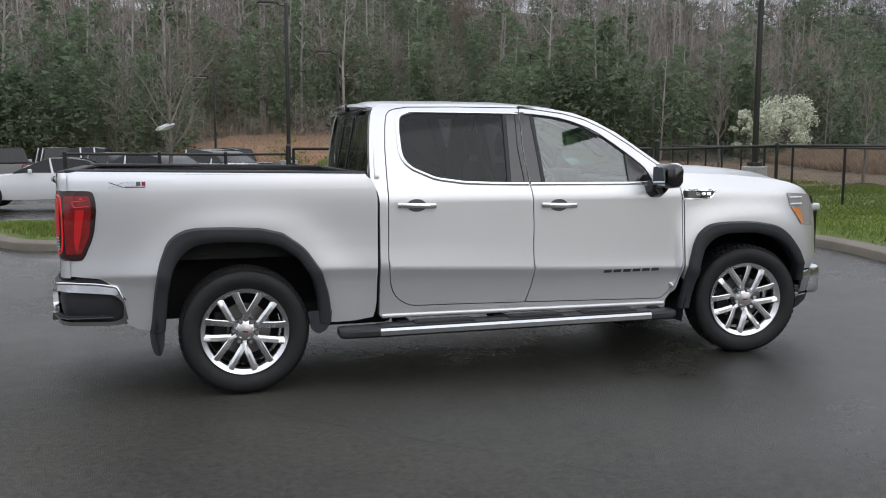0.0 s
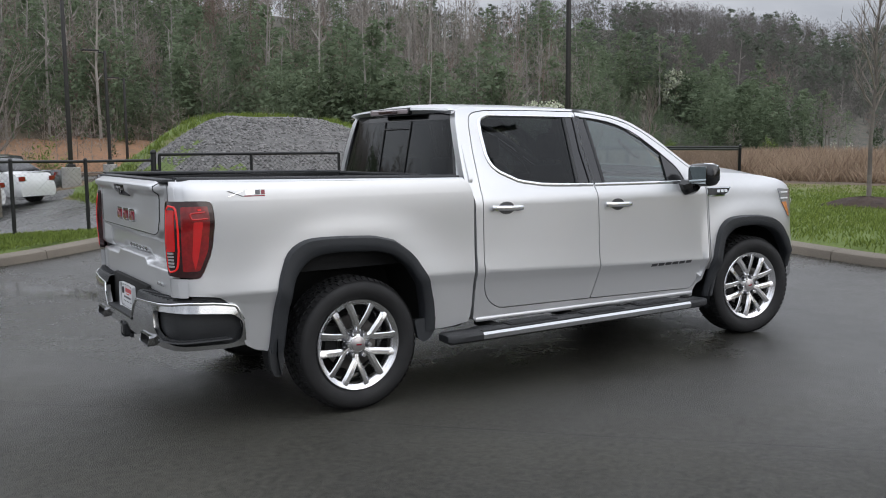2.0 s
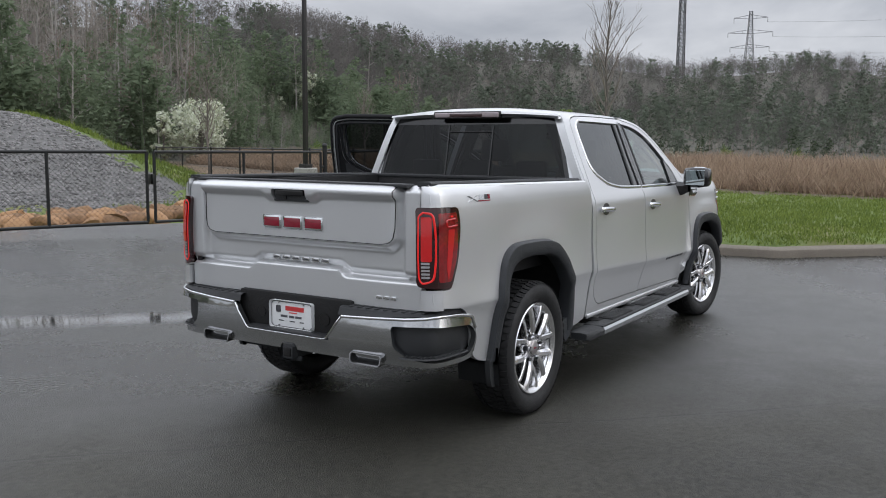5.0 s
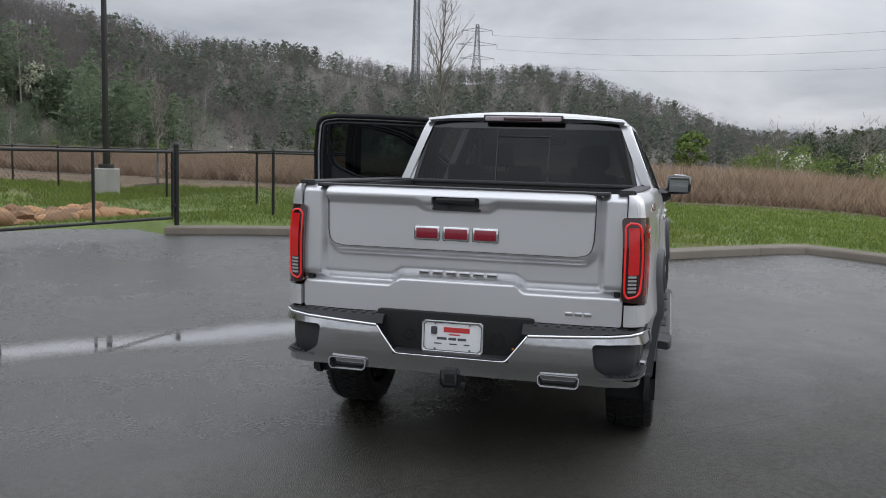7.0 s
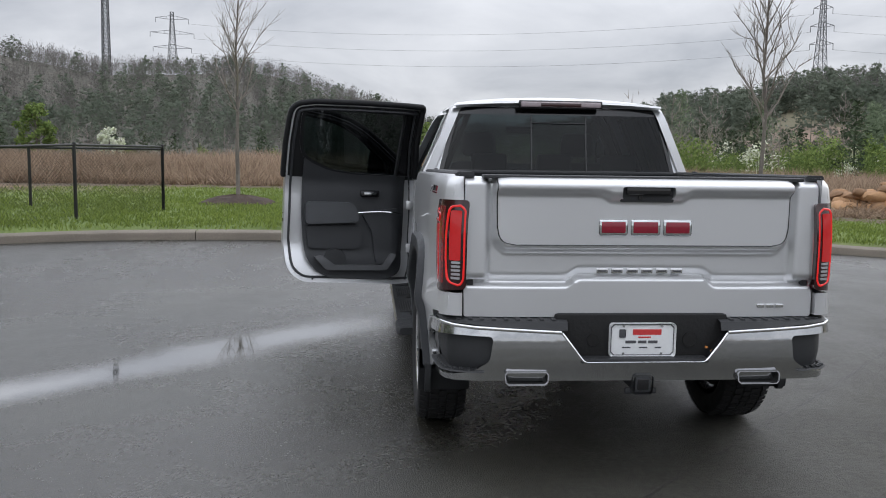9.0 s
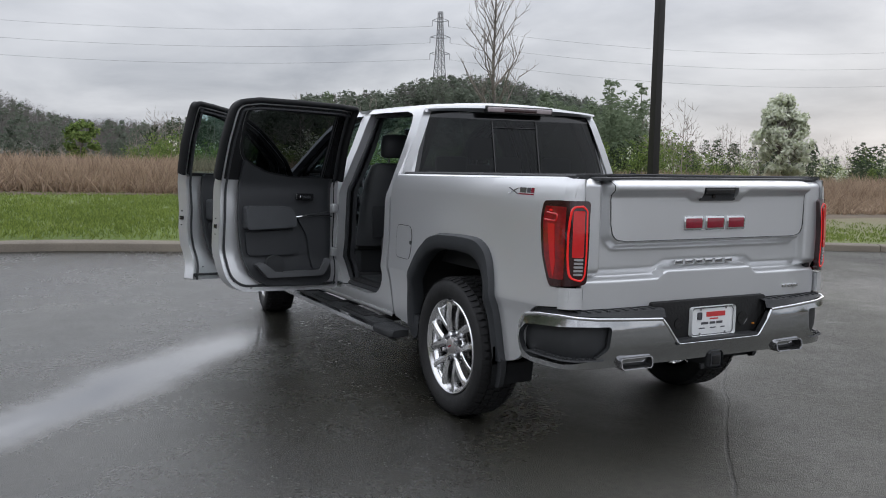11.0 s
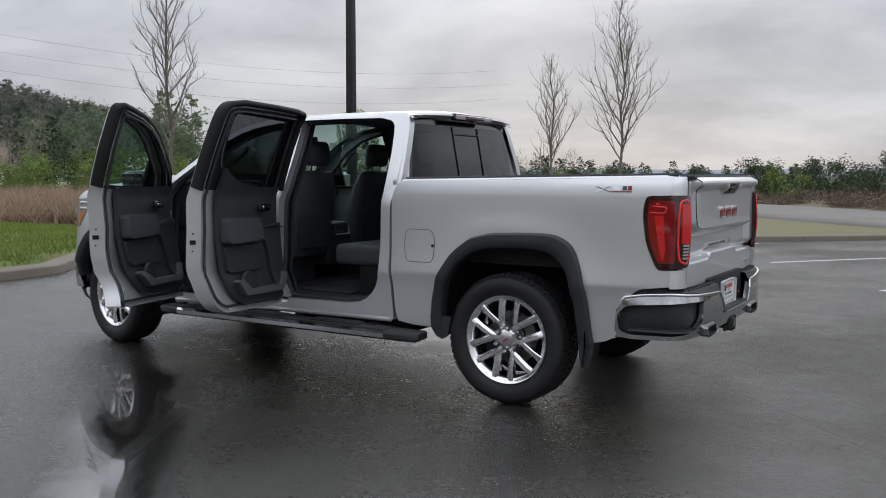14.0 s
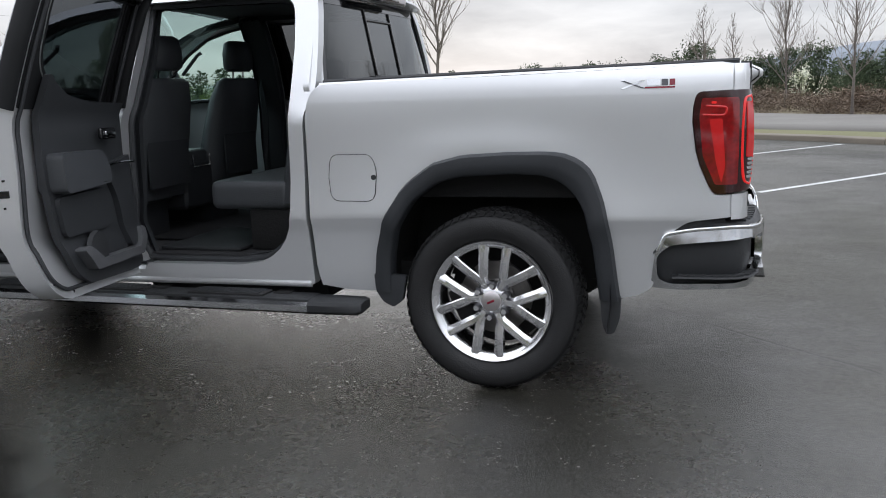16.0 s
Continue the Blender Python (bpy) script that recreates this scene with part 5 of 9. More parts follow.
def lamp_post(x, y, z, height, arm_dir, label, block=0.0, r=0.065, heads=1):
    root = tagged(new("lamp_post"), label, "lamp post", group="parking lot lamps")
    root.location = (x, y, z)
    if block:
        b = lathe([(0.0, -0.2), (0.31, -0.2), (0.31, block - 0.02), (0.29, block), (0.0, block)], 28, axis="z")
        part("concrete_base", b, PALE_CONCRETE, root, "round pale concrete footing")
        part("base_plate", box((0.26, 0.26, 0.10), (0, 0, block + 0.05), 0.012), BRONZE, root)
    bm = box((2 * r, 2 * r, height - block), (0, 0, block + (height - block) / 2), 0.012, 2)
    for v in bm.verts:
        f = 1 - 0.25 * max(0, (v.co.z - block) / (height - block))
        v.co.x *= f
        v.co.y *= f
    part("pole", bm, BRONZE, root)
    d = Vector((math.cos(arm_dir), math.sin(arm_dir), 0))
    for k in range(heads):
        e = d * (1 if k == 0 else -1)
        part("arm", rod((0, 0, height - 0.12), tuple(e * 0.35 + Vector((0, 0, height - 0.06))), 0.03, 0.025, 8), BRONZE, root)
        head = part("lamp_head", box((0.72, 0.34, 0.09), (0, 0, 0), 0.03, 3), BRONZE, root)
        head.matrix_basis = Matrix.Translation(e * 0.66 + Vector((0, 0, height - 0.03))) @ Matrix.Rotation(math.atan2(e.y, e.x), 4, "Z")
        lens = part("lens", box((0.6, 0.26, 0.02), (0, 0, -0.052), 0.004), LED, head)
    return root


lamp_post(13.34, 12.26, 0.26, 8.2, 2.4, "tall square bronze lamp post on a round concrete base", 0.78, 0.055, 2)
lamp_post(7.55, -7.24, 0.08, 8.4, 0.4, "tall square dark bronze lamp post behind the kerb", 0.6, 0.075, 2)
lamp_post(3.44, 25.99, 0.5, 6.1, 3.3, "bronze parking lot lamp post with one flat head", 0.5, 0.07)
lamp_post(7.1, 36.5, 0.5, 5.5, 3.3, "bronze parking lot lamp post beside the far lot", 0.4, 0.07)
lamp_post(10.07, 45.4, 0.5, 5.0, 3.3, "bronze parking lot lamp post at the wood edge", 0.4, 0.07)
lamp_post(1.4, 40.5, 0.5, 4.5, 3.3, "bronze parking lot lamp post in the far lot", 0.4, 0.06)


# ---- far steelwork ----
def lattice(x, y, z0, height, foot, arms, name, label, category, levels=16, slim=0.014):
    """A lattice tower: four legs, rings and cross-bracing, with arms out to both sides."""
    root = tagged(new(name), label, category)
    root.location = (x, y, z0)
    bm = bmesh.new()
    th = height * 0.0028

    def wide(f):
        return foot * (1 - f) ** 1.4 / 2 + height * slim

    def node(f, i):
        w = wide(f)
        return Vector((w * (1 if i in (0, 3) else -1), w * (1 if i < 2 else -1), height * f))

    for k in range(levels):
        a, b = k / levels, (k + 1) / levels
        for i in range(4):
            rod(node(a, i), node(b, i), th, n=4, bm=bm)
            rod(node(a, i), node(b, (i + 1) % 4), th * 0.6, n=3, bm=bm)
            rod(node(a, (i + 1) % 4), node(b, i), th * 0.6, n=3, bm=bm)
            rod(node(b, i), node(b, (i + 1) % 4), th * 0.6, n=3, bm=bm)
    part("lattice_mast", bm, STEEL, root, smooth=None)
    side = Vector((-math.sin(math.atan2(y, x)), math.cos(math.atan2(y, x)), 0))
    tips = []
    for f, reach in arms:
        for s in (1, -1):
            bm = bmesh.new()
            tip = side * s * reach + Vector((0, 0, height * f))
            for dz in (-0.012, 0.028):
                rod((0, 0, height * (f + dz)), tip, th * 0.7, n=4, bm=bm)
            for q in (0.35, 0.7):
                rod(Vector((0, 0, height * (f - 0.012))).lerp(tip, q), Vector((0, 0, height * (f + 0.028))).lerp(tip, q), th * 0.5, n=3, bm=bm)
            rod(tip, tip - Vector((0, 0, height * 0.045)), th * 0.8, n=5, bm=bm)
            part("cross_arm", bm, STEEL, root, smooth=None)
            tips.append(Vector((x, y, z0)) + tip - Vector((0, 0, height * 0.045)))
    return tips


A = lattice(345, 77, 14, 39, 6, ((0.94, 6), (0.80, 8), (0.66, 7)), "pylon", "distant grey lattice power pylon above the ridge", "pylon")
B = lattice(250, -131, 8, 40, 4.6, ((0.93, 2.6), (0.80, 3.2), (0.67, 3.2)), "pylon", "slim grey lattice power pylon behind the hill", "pylon")
lattice(259, 77, 14, 62, 1.2, (), "radio_mast", "slender grey lattice radio mast rising above the wooded ridge", "mast", levels=30, slim=0.008)


def cable(a, b, sag):
    pts = [a.lerp(b, i / 24) - Vector((0, 0, sag * (1 - (i / 12 - 1) ** 2))) for i in range(25)]
    ob = part("power_line", sweep(pts, ring(0.03, 4)), STEEL, smooth=None)
    tagged(ob, "thin sagging grey power line strung between pylons", "cable", group="power lines")


C = [Vector((180, -330, 46)), Vector((172, -330, 40)), Vector((176, -330, 34))]
for i in range(3):
    cable(A[2 * i + 1], B[2 * i], 5.0)
    cable(B[2 * i + 1], C[i], 6.0)


# ---- materials of the truck ----
SILVER = mat("silver_paint", (0.705, 0.712, 0.72), 0.36, 0.68, scale=1.2, fine=300, tint=(0.67, 0.677, 0.685), coat=0.6, coat_rough=0.04, rough_vary=0.03)
CHROME = mat("chrome", (0.86, 0.87, 0.88), 0.06, 1.0, scale=4, fine=50, tint=(0.80, 0.81, 0.82))
BUMPER_CHROME = mat("wet_chrome", (0.54, 0.55, 0.56), 0.12, 1.0, scale=6, fine=120, tint=(0.62, 0.63, 0.64), rough_vary=0.03)
# darker, duller chrome for the exhaust tips
TIP_CHROME = mat("dull_chrome", (0.42, 0.42, 0.43), 0.16, 1.0, scale=9, fine=60, tint=(0.28, 0.28, 0.285), rough_vary=0.05)
ALLOY = mat("polished_alloy", (0.90, 0.90, 0.91), 0.20, 1.0, scale=9, fine=70, tint=(0.78, 0.78, 0.79), rough_vary=0.04)
CAP_METAL = mat("satin_cap_metal", (0.60, 0.57, 0.57), 0.32, 0.9, scale=9, fine=60, tint=(0.52, 0.49, 0.49))
PLASTIC = mat("black_plastic", (0.028, 0.030, 0.032), 0.55, scale=6, fine=220, tint=(0.019, 0.020, 0.022), bump=0.25, bump_scale=600)
FLARE = mat("charcoal_arch_plastic", (0.027, 0.030, 0.034), 0.5, scale=4, fine=220, tint=(0.019, 0.021, 0.024), bump=0.2, bump_scale=600)
GLOSS_BLACK = mat("gloss_black", (0.010, 0.010, 0.011), 0.08, scale=5, coat=0.5)
RUBBER = mat("tyre_rubber", (0.013, 0.013, 0.0135), 0.66, scale=8, fine=120, tint=(0.009, 0.009, 0.0095), bump=0.3, bump_scale=150, rough_vary=0.12)
UNDER = mat("underbody_black", (0.006, 0.006, 0.006), 0.8, scale=5, fine=60, bump=0.3, bump_scale=60)
LINER = mat("spray_bed_liner", (0.022, 0.022, 0.023), 0.7, scale=6, fine=200, bump=0.6, bump_scale=320)
CABIN = mat("black_cabin_trim", (0.033, 0.035, 0.0385), 0.5, scale=5, fine=160, tint=(0.024, 0.026, 0.0288), bump=0.25, bump_scale=420)
LEATHER = mat("dark_seat_leather", (0.060, 0.064, 0.069), 0.42, scale=6, fine=130, tint=(0.045, 0.048, 0.052), bump=0.3, bump_scale=260)
HEADLINER = mat("dark_headliner", (0.11, 0.11, 0.112), 0.95, scale=6, fine=200)
DOOR_FRAME = mat("black_door_frame", (0.011, 0.0115, 0.0125), 0.6, scale=5, fine=160, spec=0.25)
CARPET = mat("dark_carpet", (0.03, 0.03, 0.032), 0.95, scale=6, fine=260, bump=0.6, bump_scale=400)
DISC = mat("brake_disc_iron", (0.22, 0.21, 0.20), 0.4, 0.9, scale=9, fine=90)
RED_PAINT = mat("red_badge_enamel", (0.27, 0.012, 0.03), 0.2, scale=9, coat=0.6)
WHITE_PLATE = mat("white_plate_enamel", (0.78, 0.79, 0.79), 0.35, scale=9, tint=(0.72, 0.73, 0.73))
RED_INK = mat("red_ink", (0.62, 0.05, 0.05), 0.4)
GREY_INK = mat("dark_ink", (0.09, 0.09, 0.10), 0.4)
DARK_BADGE = mat("dark_badge_metal", (0.14, 0.14, 0.15), 0.3, 0.8)
POCKET = mat("grey_pocket_trim", (0.10, 0.103, 0.108), 0.5, scale=5, fine=160, bump=0.2, bump_scale=420)
PRIVACY = sheer_mat("privacy_glass", (0.10, 0.107, 0.115), 0.02, 0.025)
TINTED = sheer_mat("green_tinted_glass", (0.44, 0.60, 0.58), 0.02, 0.12)
LENS_RED = mat("red_lamp_lens", (0.30, 0.007, 0.010), 0.12, scale=12, tint=(0.13, 0.004, 0.005), coat=1.0)
LENS_DARK = mat("smoked_lamp_lens", (0.035, 0.003, 0.004), 0.10, scale=12, tint=(0.02, 0.002, 0.003), coat=1.0)
LENS_CLEAR = mat("clear_lamp_lens", (0.55, 0.56, 0.57), 0.10, 0.4, scale=20, coat=1.0)
LENS_AMBER = mat("amber_lamp_lens", (0.75, 0.25, 0.04), 0.15, scale=20, coat=1.0)
MIRROR = mat("mirror_glass", (0.50, 0.55, 0.56), 0.01, 1.0)


def lamp_red(name, strength, rgb):
    m = mat(name, (0.32, 0.008, 0.010), 0.2, coat=0.6)
    b = m.node_tree.nodes["Principled BSDF"]
    b.inputs["Emission Color"].default_value = (*rgb, 1)
    b.inputs["Emission Strength"].default_value = strength
    return m


TAIL_ON = lamp_red("lit_tail_lamp", 0.42, (1.0, 0.02, 0.016))
GUIDE_ON = lamp_red("lit_light_guide", 0.34, (1.0, 0.02, 0.016))
TAIL_GLOW = lamp_red("dim_tail_lamp", 0.15, (1.0, 0.02, 0.02))


# ---- panel builders ----
def fillet(points, r=0.03, step=0.06, closed=True):
    """Rounds the corners of an outline and divides its long sides."""
    P = [Vector(p[:2]) for p in points]
    R = [p[2] if len(p) > 2 else r for p in points]
    n, out = len(P), []
    for i, p in enumerate(P):
        if not closed and i in (0, n - 1):
            out.append(p)
            continue
        a, b = P[i - 1] - p, P[(i + 1) % n] - p
        d = min(R[i], a.length * 0.45, b.length * 0.45)
        q0, q1 = p + a.normalized() * d, p + b.normalized() * d
        bend = abs(a.normalized().angle(-b.normalized(), 0))
        k = max(1, min(6, int(math.degrees(bend) / 12)))
        for s in range(k + 1):
            t = s / k
            out.append(q0 * (1 - t) ** 2 + p * 2 * t * (1 - t) + q1 * t * t)
    fin = []
    m = len(out)
    for i in range(m if closed else m - 1):
        a, b = out[i], out[(i + 1) % m]
        k = max(1, math.ceil((b - a).length / step))
        fin += [tuple(a.lerp(b, s / k)) for s in range(k)]
    if not closed:
        fin.append(tuple(out[-1]))
    clean = [fin[0]]
    for p in fin[1:]:
        if math.dist(p, clean[-1]) > 1e-4:
            clean.append(p)
    return clean


def panel(name, outline, f, material, parent, holes=(), step=0.06, depth=0.02, label="", sharp=38, flange=True, hole_depth=None, lines=()):
    """A pressed sheet: an outline with holes carried by f(u, v, d) into space, d metres in from its face, with a turned-in edge."""
    vs, fs = fill(outline, holes, step, lines=lines)
    verts = [f(v[0], v[1], 0.0) for v in vs]
    faces = list(fs)
    if flange:
        for n, loop in enumerate((outline, *holes)):
            dd = depth if n == 0 or hole_depth is None else hole_depth
            base = len(verts)
            k = len(loop)
            verts += [f(p[0], p[1], 0.0) for p in loop] + [f(p[0], p[1], dd * 0.25) for p in loop] + [f(p[0], p[1], dd) for p in loop]
            for i in range(k):
                j = (i + 1) % k
                for o in (0, k):
                    faces.append((base + o + i, base + o + j, base + o + k + j, base + o + k + i))
    bm = bmesh.new()
    bv = [bm.verts.new(v) for v in verts]
    for q in faces:
        try:
            bm.faces.new([bv[i] for i in q])
        except ValueError:
            pass
    bmesh.ops.remove_doubles(bm, verts=bm.verts, dist=2e-4)
    return part(name, bm, material, parent, label, smooth=sharp)


def strip(name, path, prof, material, parent, label="", closed=False, up=(0, 0, 1), sharp=50):
    return part(name, sweep(path, prof, closed=closed, up=up), material, parent, label, smooth=sharp)


def rect_ring(w, h, r=0.25):
    a, b, c = w / 2, h / 2, min(w, h) * r
    return [(-a + c, -b), (a - c, -b), (a, -b + c), (a, b - c), (a - c, b), (-a + c, b), (-a, b - c), (-a, -b + c)]


def loft(rows, bm=None, close=False):
    bm = bm or bmesh.new()
    V = [[bm.verts.new(p) for p in row] for row in rows]
    for a, b in zip(V, V[1:]):
        n = len(a)
        for i in range(n if close else n - 1):
            bm.faces.new((a[i], a[(i + 1) % n], b[(i + 1) % n], b[i]))
    return bm


def interp(table, v):
    return float(np.interp(v, [a for a, _ in table], [b for _, b in table]))


# Half width of the body by height: sill, lower crease, flank, shoulder, glass, roof rail.
FLANK = [(0.30, 0.922), (0.44, 0.926), (0.50, 0.931), (0.56, 0.939), (0.61, 0.947), (0.66, 0.957), (0.70, 0.968), (0.74, 0.985), (0.752, 0.9885), (0.80, 0.984), (0.86, 0.979), (0.93, 0.974), (1.05, 0.968), (1.16, 0.964), (1.235, 0.962), (1.275, 0.954), (1.33, 0.928), (1.40, 0.902), (1.60, 0.820), (1.80, 0.738), (1.84, 0.718), (1.868, 0.696), (1.886, 0.670), (1.90, 0.640)]
BED = [(0.30, 0.928), (0.44, 0.930), (0.50, 0.935), (0.56, 0.940), (0.61, 0.945), (0.66, 0.953), (0.70, 0.962), (0.74, 0.976), (0.752, 0.978), (0.80, 0.975), (0.86, 0.971), (0.93, 0.967), (1.05, 0.963), (1.18, 0.962), (1.25, 0.961), (1.318, 0.9575), (1.328, 0.9565), (1.395, 0.947), (1.42, 0.936), (1.44, 0.912)]
REAR_ARCH = [(-0.585, 0.44), (-0.575, 0.50), (-0.545, 0.757), (-0.503, 0.932), (-0.45, 1.036), (-0.347, 1.088), (-0.177, 1.095), (0.172, 1.077), (0.314, 1.015), (0.456, 0.863), (0.529, 0.710), (0.556, 0.50), (0.553, 0.44)]
REAR_ARCH_IN = [(-0.495, 0.44), (-0.488, 0.50), (-0.46, 0.754), (-0.411, 0.894), (-0.317, 0.979), (-0.18, 1.000), (0.169, 0.982), (0.293, 0.923), (0.40, 0.808), (0.456, 0.673), (0.473, 0.50), (0.470, 0.44)]
FRONT_ARCH = [(3.150, 0.40), (3.173, 0.544), (3.202, 0.802), (3.277, 0.967), (3.372, 1.027), (3.589, 1.042), (3.836, 1.026), (3.988, 0.991), (4.119, 0.879), (4.205, 0.744), (4.241, 0.615), (4.245, 0.56)]
FRONT_ARCH_IN = [(3.236, 0.40), (3.25, 0.50), (3.276, 0.67), (3.328, 0.861), (3.445, 0.941), (3.639, 0.956), (3.838, 0.941), (3.992, 0.882), (4.10, 0.77), (4.165, 0.66), (4.185, 0.56)]


def near_arch(x, z, cx):
    r = math.hypot(x - cx, (z - 0.45) * 0.98)
    return math.exp(-(((r - 0.60) / 0.16) ** 2)) if r > 0.60 else 1.0


def flank_y(x, z, table):
    # the lower crease climbs towards the tail
    z0 = z - 0.042 * (1.75 - min(max(x, 0.55), 3.1)) * math.exp(-(((z - 0.77) / 0.13) ** 2))
    y = interp(table, z0)
    if x < 0.88:
        y += 0.014 * near_arch(x, z, -0.01) * (1 - smooth01(z, 1.10, 1.30))
        y -= 0.035 * smooth01(-x, 0.55, 1.10)
        if x < -0.95:
            y -= interp([(0.95, 0.0), (1.02, 0.005), (1.05, 0.016), (1.08, 0.038)], -x)
    if x > 3.1:
        y += 0.026 * near_arch(x, z, 3.70) * (1 - smooth01(z, 1.05, 1.25))
        if x > 3.98:
            y -= 0.35 * ((x - 3.98) / 0.62) ** 2.6
        y -= 0.02 * smooth01(x, 3.2, 4.0) * smooth01(z, 1.2, 1.4)
    return y


def crease_lines(heights):
    """Rows along the flank, with the folds of the sheet among them; the lower ones climb towards the tail."""
    out = []
    heights = sorted(list(heights) + [z for z in np.arange(0.33, 1.92, 0.034) if min(abs(z - h) for h in heights) > 0.014])
    for z0 in heights:
        line = []
        for x in np.arange(-1.1, 4.4, 0.03):
            z = z0
            for _ in range(6):
                z = z0 + 0.042 * (1.75 - min(max(x, 0.55), 3.1)) * math.exp(-(((z - 0.77) / 0.13) ** 2))
            line.append((float(x), z))
        out.append(line)
    return out


CREASES, BED_CREASES = crease_lines((0.70, 0.74, 0.752, 0.80, 1.235, 1.275)), crease_lines((0.70, 0.74, 0.752, 0.80, 1.318, 1.328))


def side_fn(sgn, table, lift=0.0):
    def f(u, v, d=0.0):
        return Vector((u, sgn * (flank_y(u, v, table) + lift - d), v))
    return f


truck = tagged(new("pickup_truck"), "wet silver crew-cab pickup truck with both driver-side doors open", "pickup truck")


# ---- the bed ----
def bed_side(sgn):
    f = side_fn(sgn, BED)
    arch = [p for p in fillet(REAR_ARCH, 0.08, 0.05, closed=False)]
    arch = [(x + (0.03 if x < -0.01 else -0.03) * min(1, abs(x + 0.01) / 0.3), z - 0.03 * max(0, (z - 0.6) / 0.5)) for x, z in arch]
    pts = [(0.84, 0.455), (0.862, 0.53), (0.868, 0.88), (0.872, 1.29), (0.842, 1.37), (0.80, 1.405)]
    front = fillet(pts, 0.03, 0.06, closed=False)
    top = [(0.72, 1.408), (-0.1, 1.418), (-1.055, 1.435)]
    tail = fillet([(-1.075, 1.40), (-1.078, 1.332), (-0.885, 1.326), (-0.866, 1.23), (-0.89, 1.05), (-0.945, 0.925), (-0.965, 0.902), (-1.078, 0.902), (-1.075, 0.815), (-0.86, 0.79), (-0.765, 0.72), (-0.728, 0.62), (-0.722, 0.50), (-0.66, 0.465)], 0.03, 0.05, closed=False)
    out = front + top + tail + arch + [(0.60, 0.437), (0.72, 0.44)]
    out = fillet(out, 0.001, 0.06)
    ob = panel("bed_side", out, f, SILVER, truck, step=0.05, depth=0.03, lines=BED_CREASES)
    # arch lip
    outer, inner = fillet(REAR_ARCH, 0.08, 0.045, False), fillet(REAR_ARCH_IN, 0.08, 0.045, False)
    arch_flare("rear_arch_flare", outer, inner, BED, sgn, truck, -0.01)
    wheel_well("rear_wheel_well", inner, sgn, truck)
    part("rail_cap", sweep([(0.80, sgn * 0.852, 1.416), (0.3, sgn * 0.854, 1.426), (-0.4, sgn * 0.847, 1.435), (-1.05, sgn * 0.827, 1.444)], rect_ring(0.085, 0.026, 0.3)), PLASTIC, ob, "black plastic bed rail cap")
    # wide satin strip along the top of the bed side, turned in to the cap
    rows = []
    for x in np.linspace(-1.055, 0.80, 22):
        zt = 1.435 - 0.03 * (x + 1.055) / 1.86
        y0 = flank_y(x, zt, BED)
        rows.append([Vector((x, sgn * y0, zt)), Vector((x, sgn * (y0 - 0.012), zt + 0.010)), Vector((x, sgn * 0.80, zt + 0.006))])
    part("rail_top", loft(rows), SILVER, ob, smooth=40)
    # inner wall
    bm = box((1.86, 0.03, 0.55), (-0.13, sgn * 0.80, 1.145), 0.005)
    part("inner_wall", bm, LINER, ob)
    for x0 in (-0.85, 0.55):
        part("rail_stake", box((0.05, 0.02, 0.008), (x0, sgn * 0.845, 1.436), 0.002), LINER, ob)
    if sgn > 0:
        lid = fillet([(0.53, 0.87), (0.75, 0.87), (0.765, 1.01), (0.745, 1.085), (0.55, 1.085), (0.52, 1.02)], 0.045, 0.03)
        panel("fuel_door", lid, side_fn(sgn, BED, 0.0025), SILVER, ob, step=0.05, depth=0.006)
        ringp = [side_fn(sgn, BED, 0.0012)(*p) for p in lid]
        strip("fuel_door_gap", ringp, ring(0.0022, 5), GLOSS_BLACK, ob, closed=True, up=(0, 1, 0))
        bm = rod((0.535, sgn * (flank_y(0.535, 0.98, BED) - 0.01), 0.98), (0.535, sgn * (flank_y(0.535, 0.98, BED) + 0.006), 0.98), 0.012, n=14)
        part("fuel_door_stop", bm, PLASTIC, ob)
    # trim badge of bright and red bars
    fb = side_fn(sgn, BED, 0.003)
    flip = (lambda pts: pts) if sgn < 0 else (lambda pts: [(-1.38 - x, z) for x, z in pts][::-1])
    cross = ((-0.80, 1.346), (-0.785, 1.346), (-0.700, 1.378), (-0.716, 1.378))
    for pts, m in ((cross, CHROME), ([(-1.498 - x, z) for x, z in cross][::-1], DARK_BADGE)):
        panel("badge_stroke", flip(list(pts)), fb, m, ob, step=0.05, depth=0.004)
    for x0, x1, z0, z1, m in ((-0.692, -0.640, 1.356, 1.382, CHROME), (-0.634, -0.608, 1.356, 1.382, DARK_BADGE), (-0.602, -0.580, 1.356, 1.382, RED_PAINT), (-0.700, -0.580, 1.345, 1.352, RED_PAINT)):
        panel("badge_bar", flip([(x0, z0), (x1, z0), (x1, z1), (x0, z1)]), fb, m, ob, step=0.05, depth=0.004)
    return ob


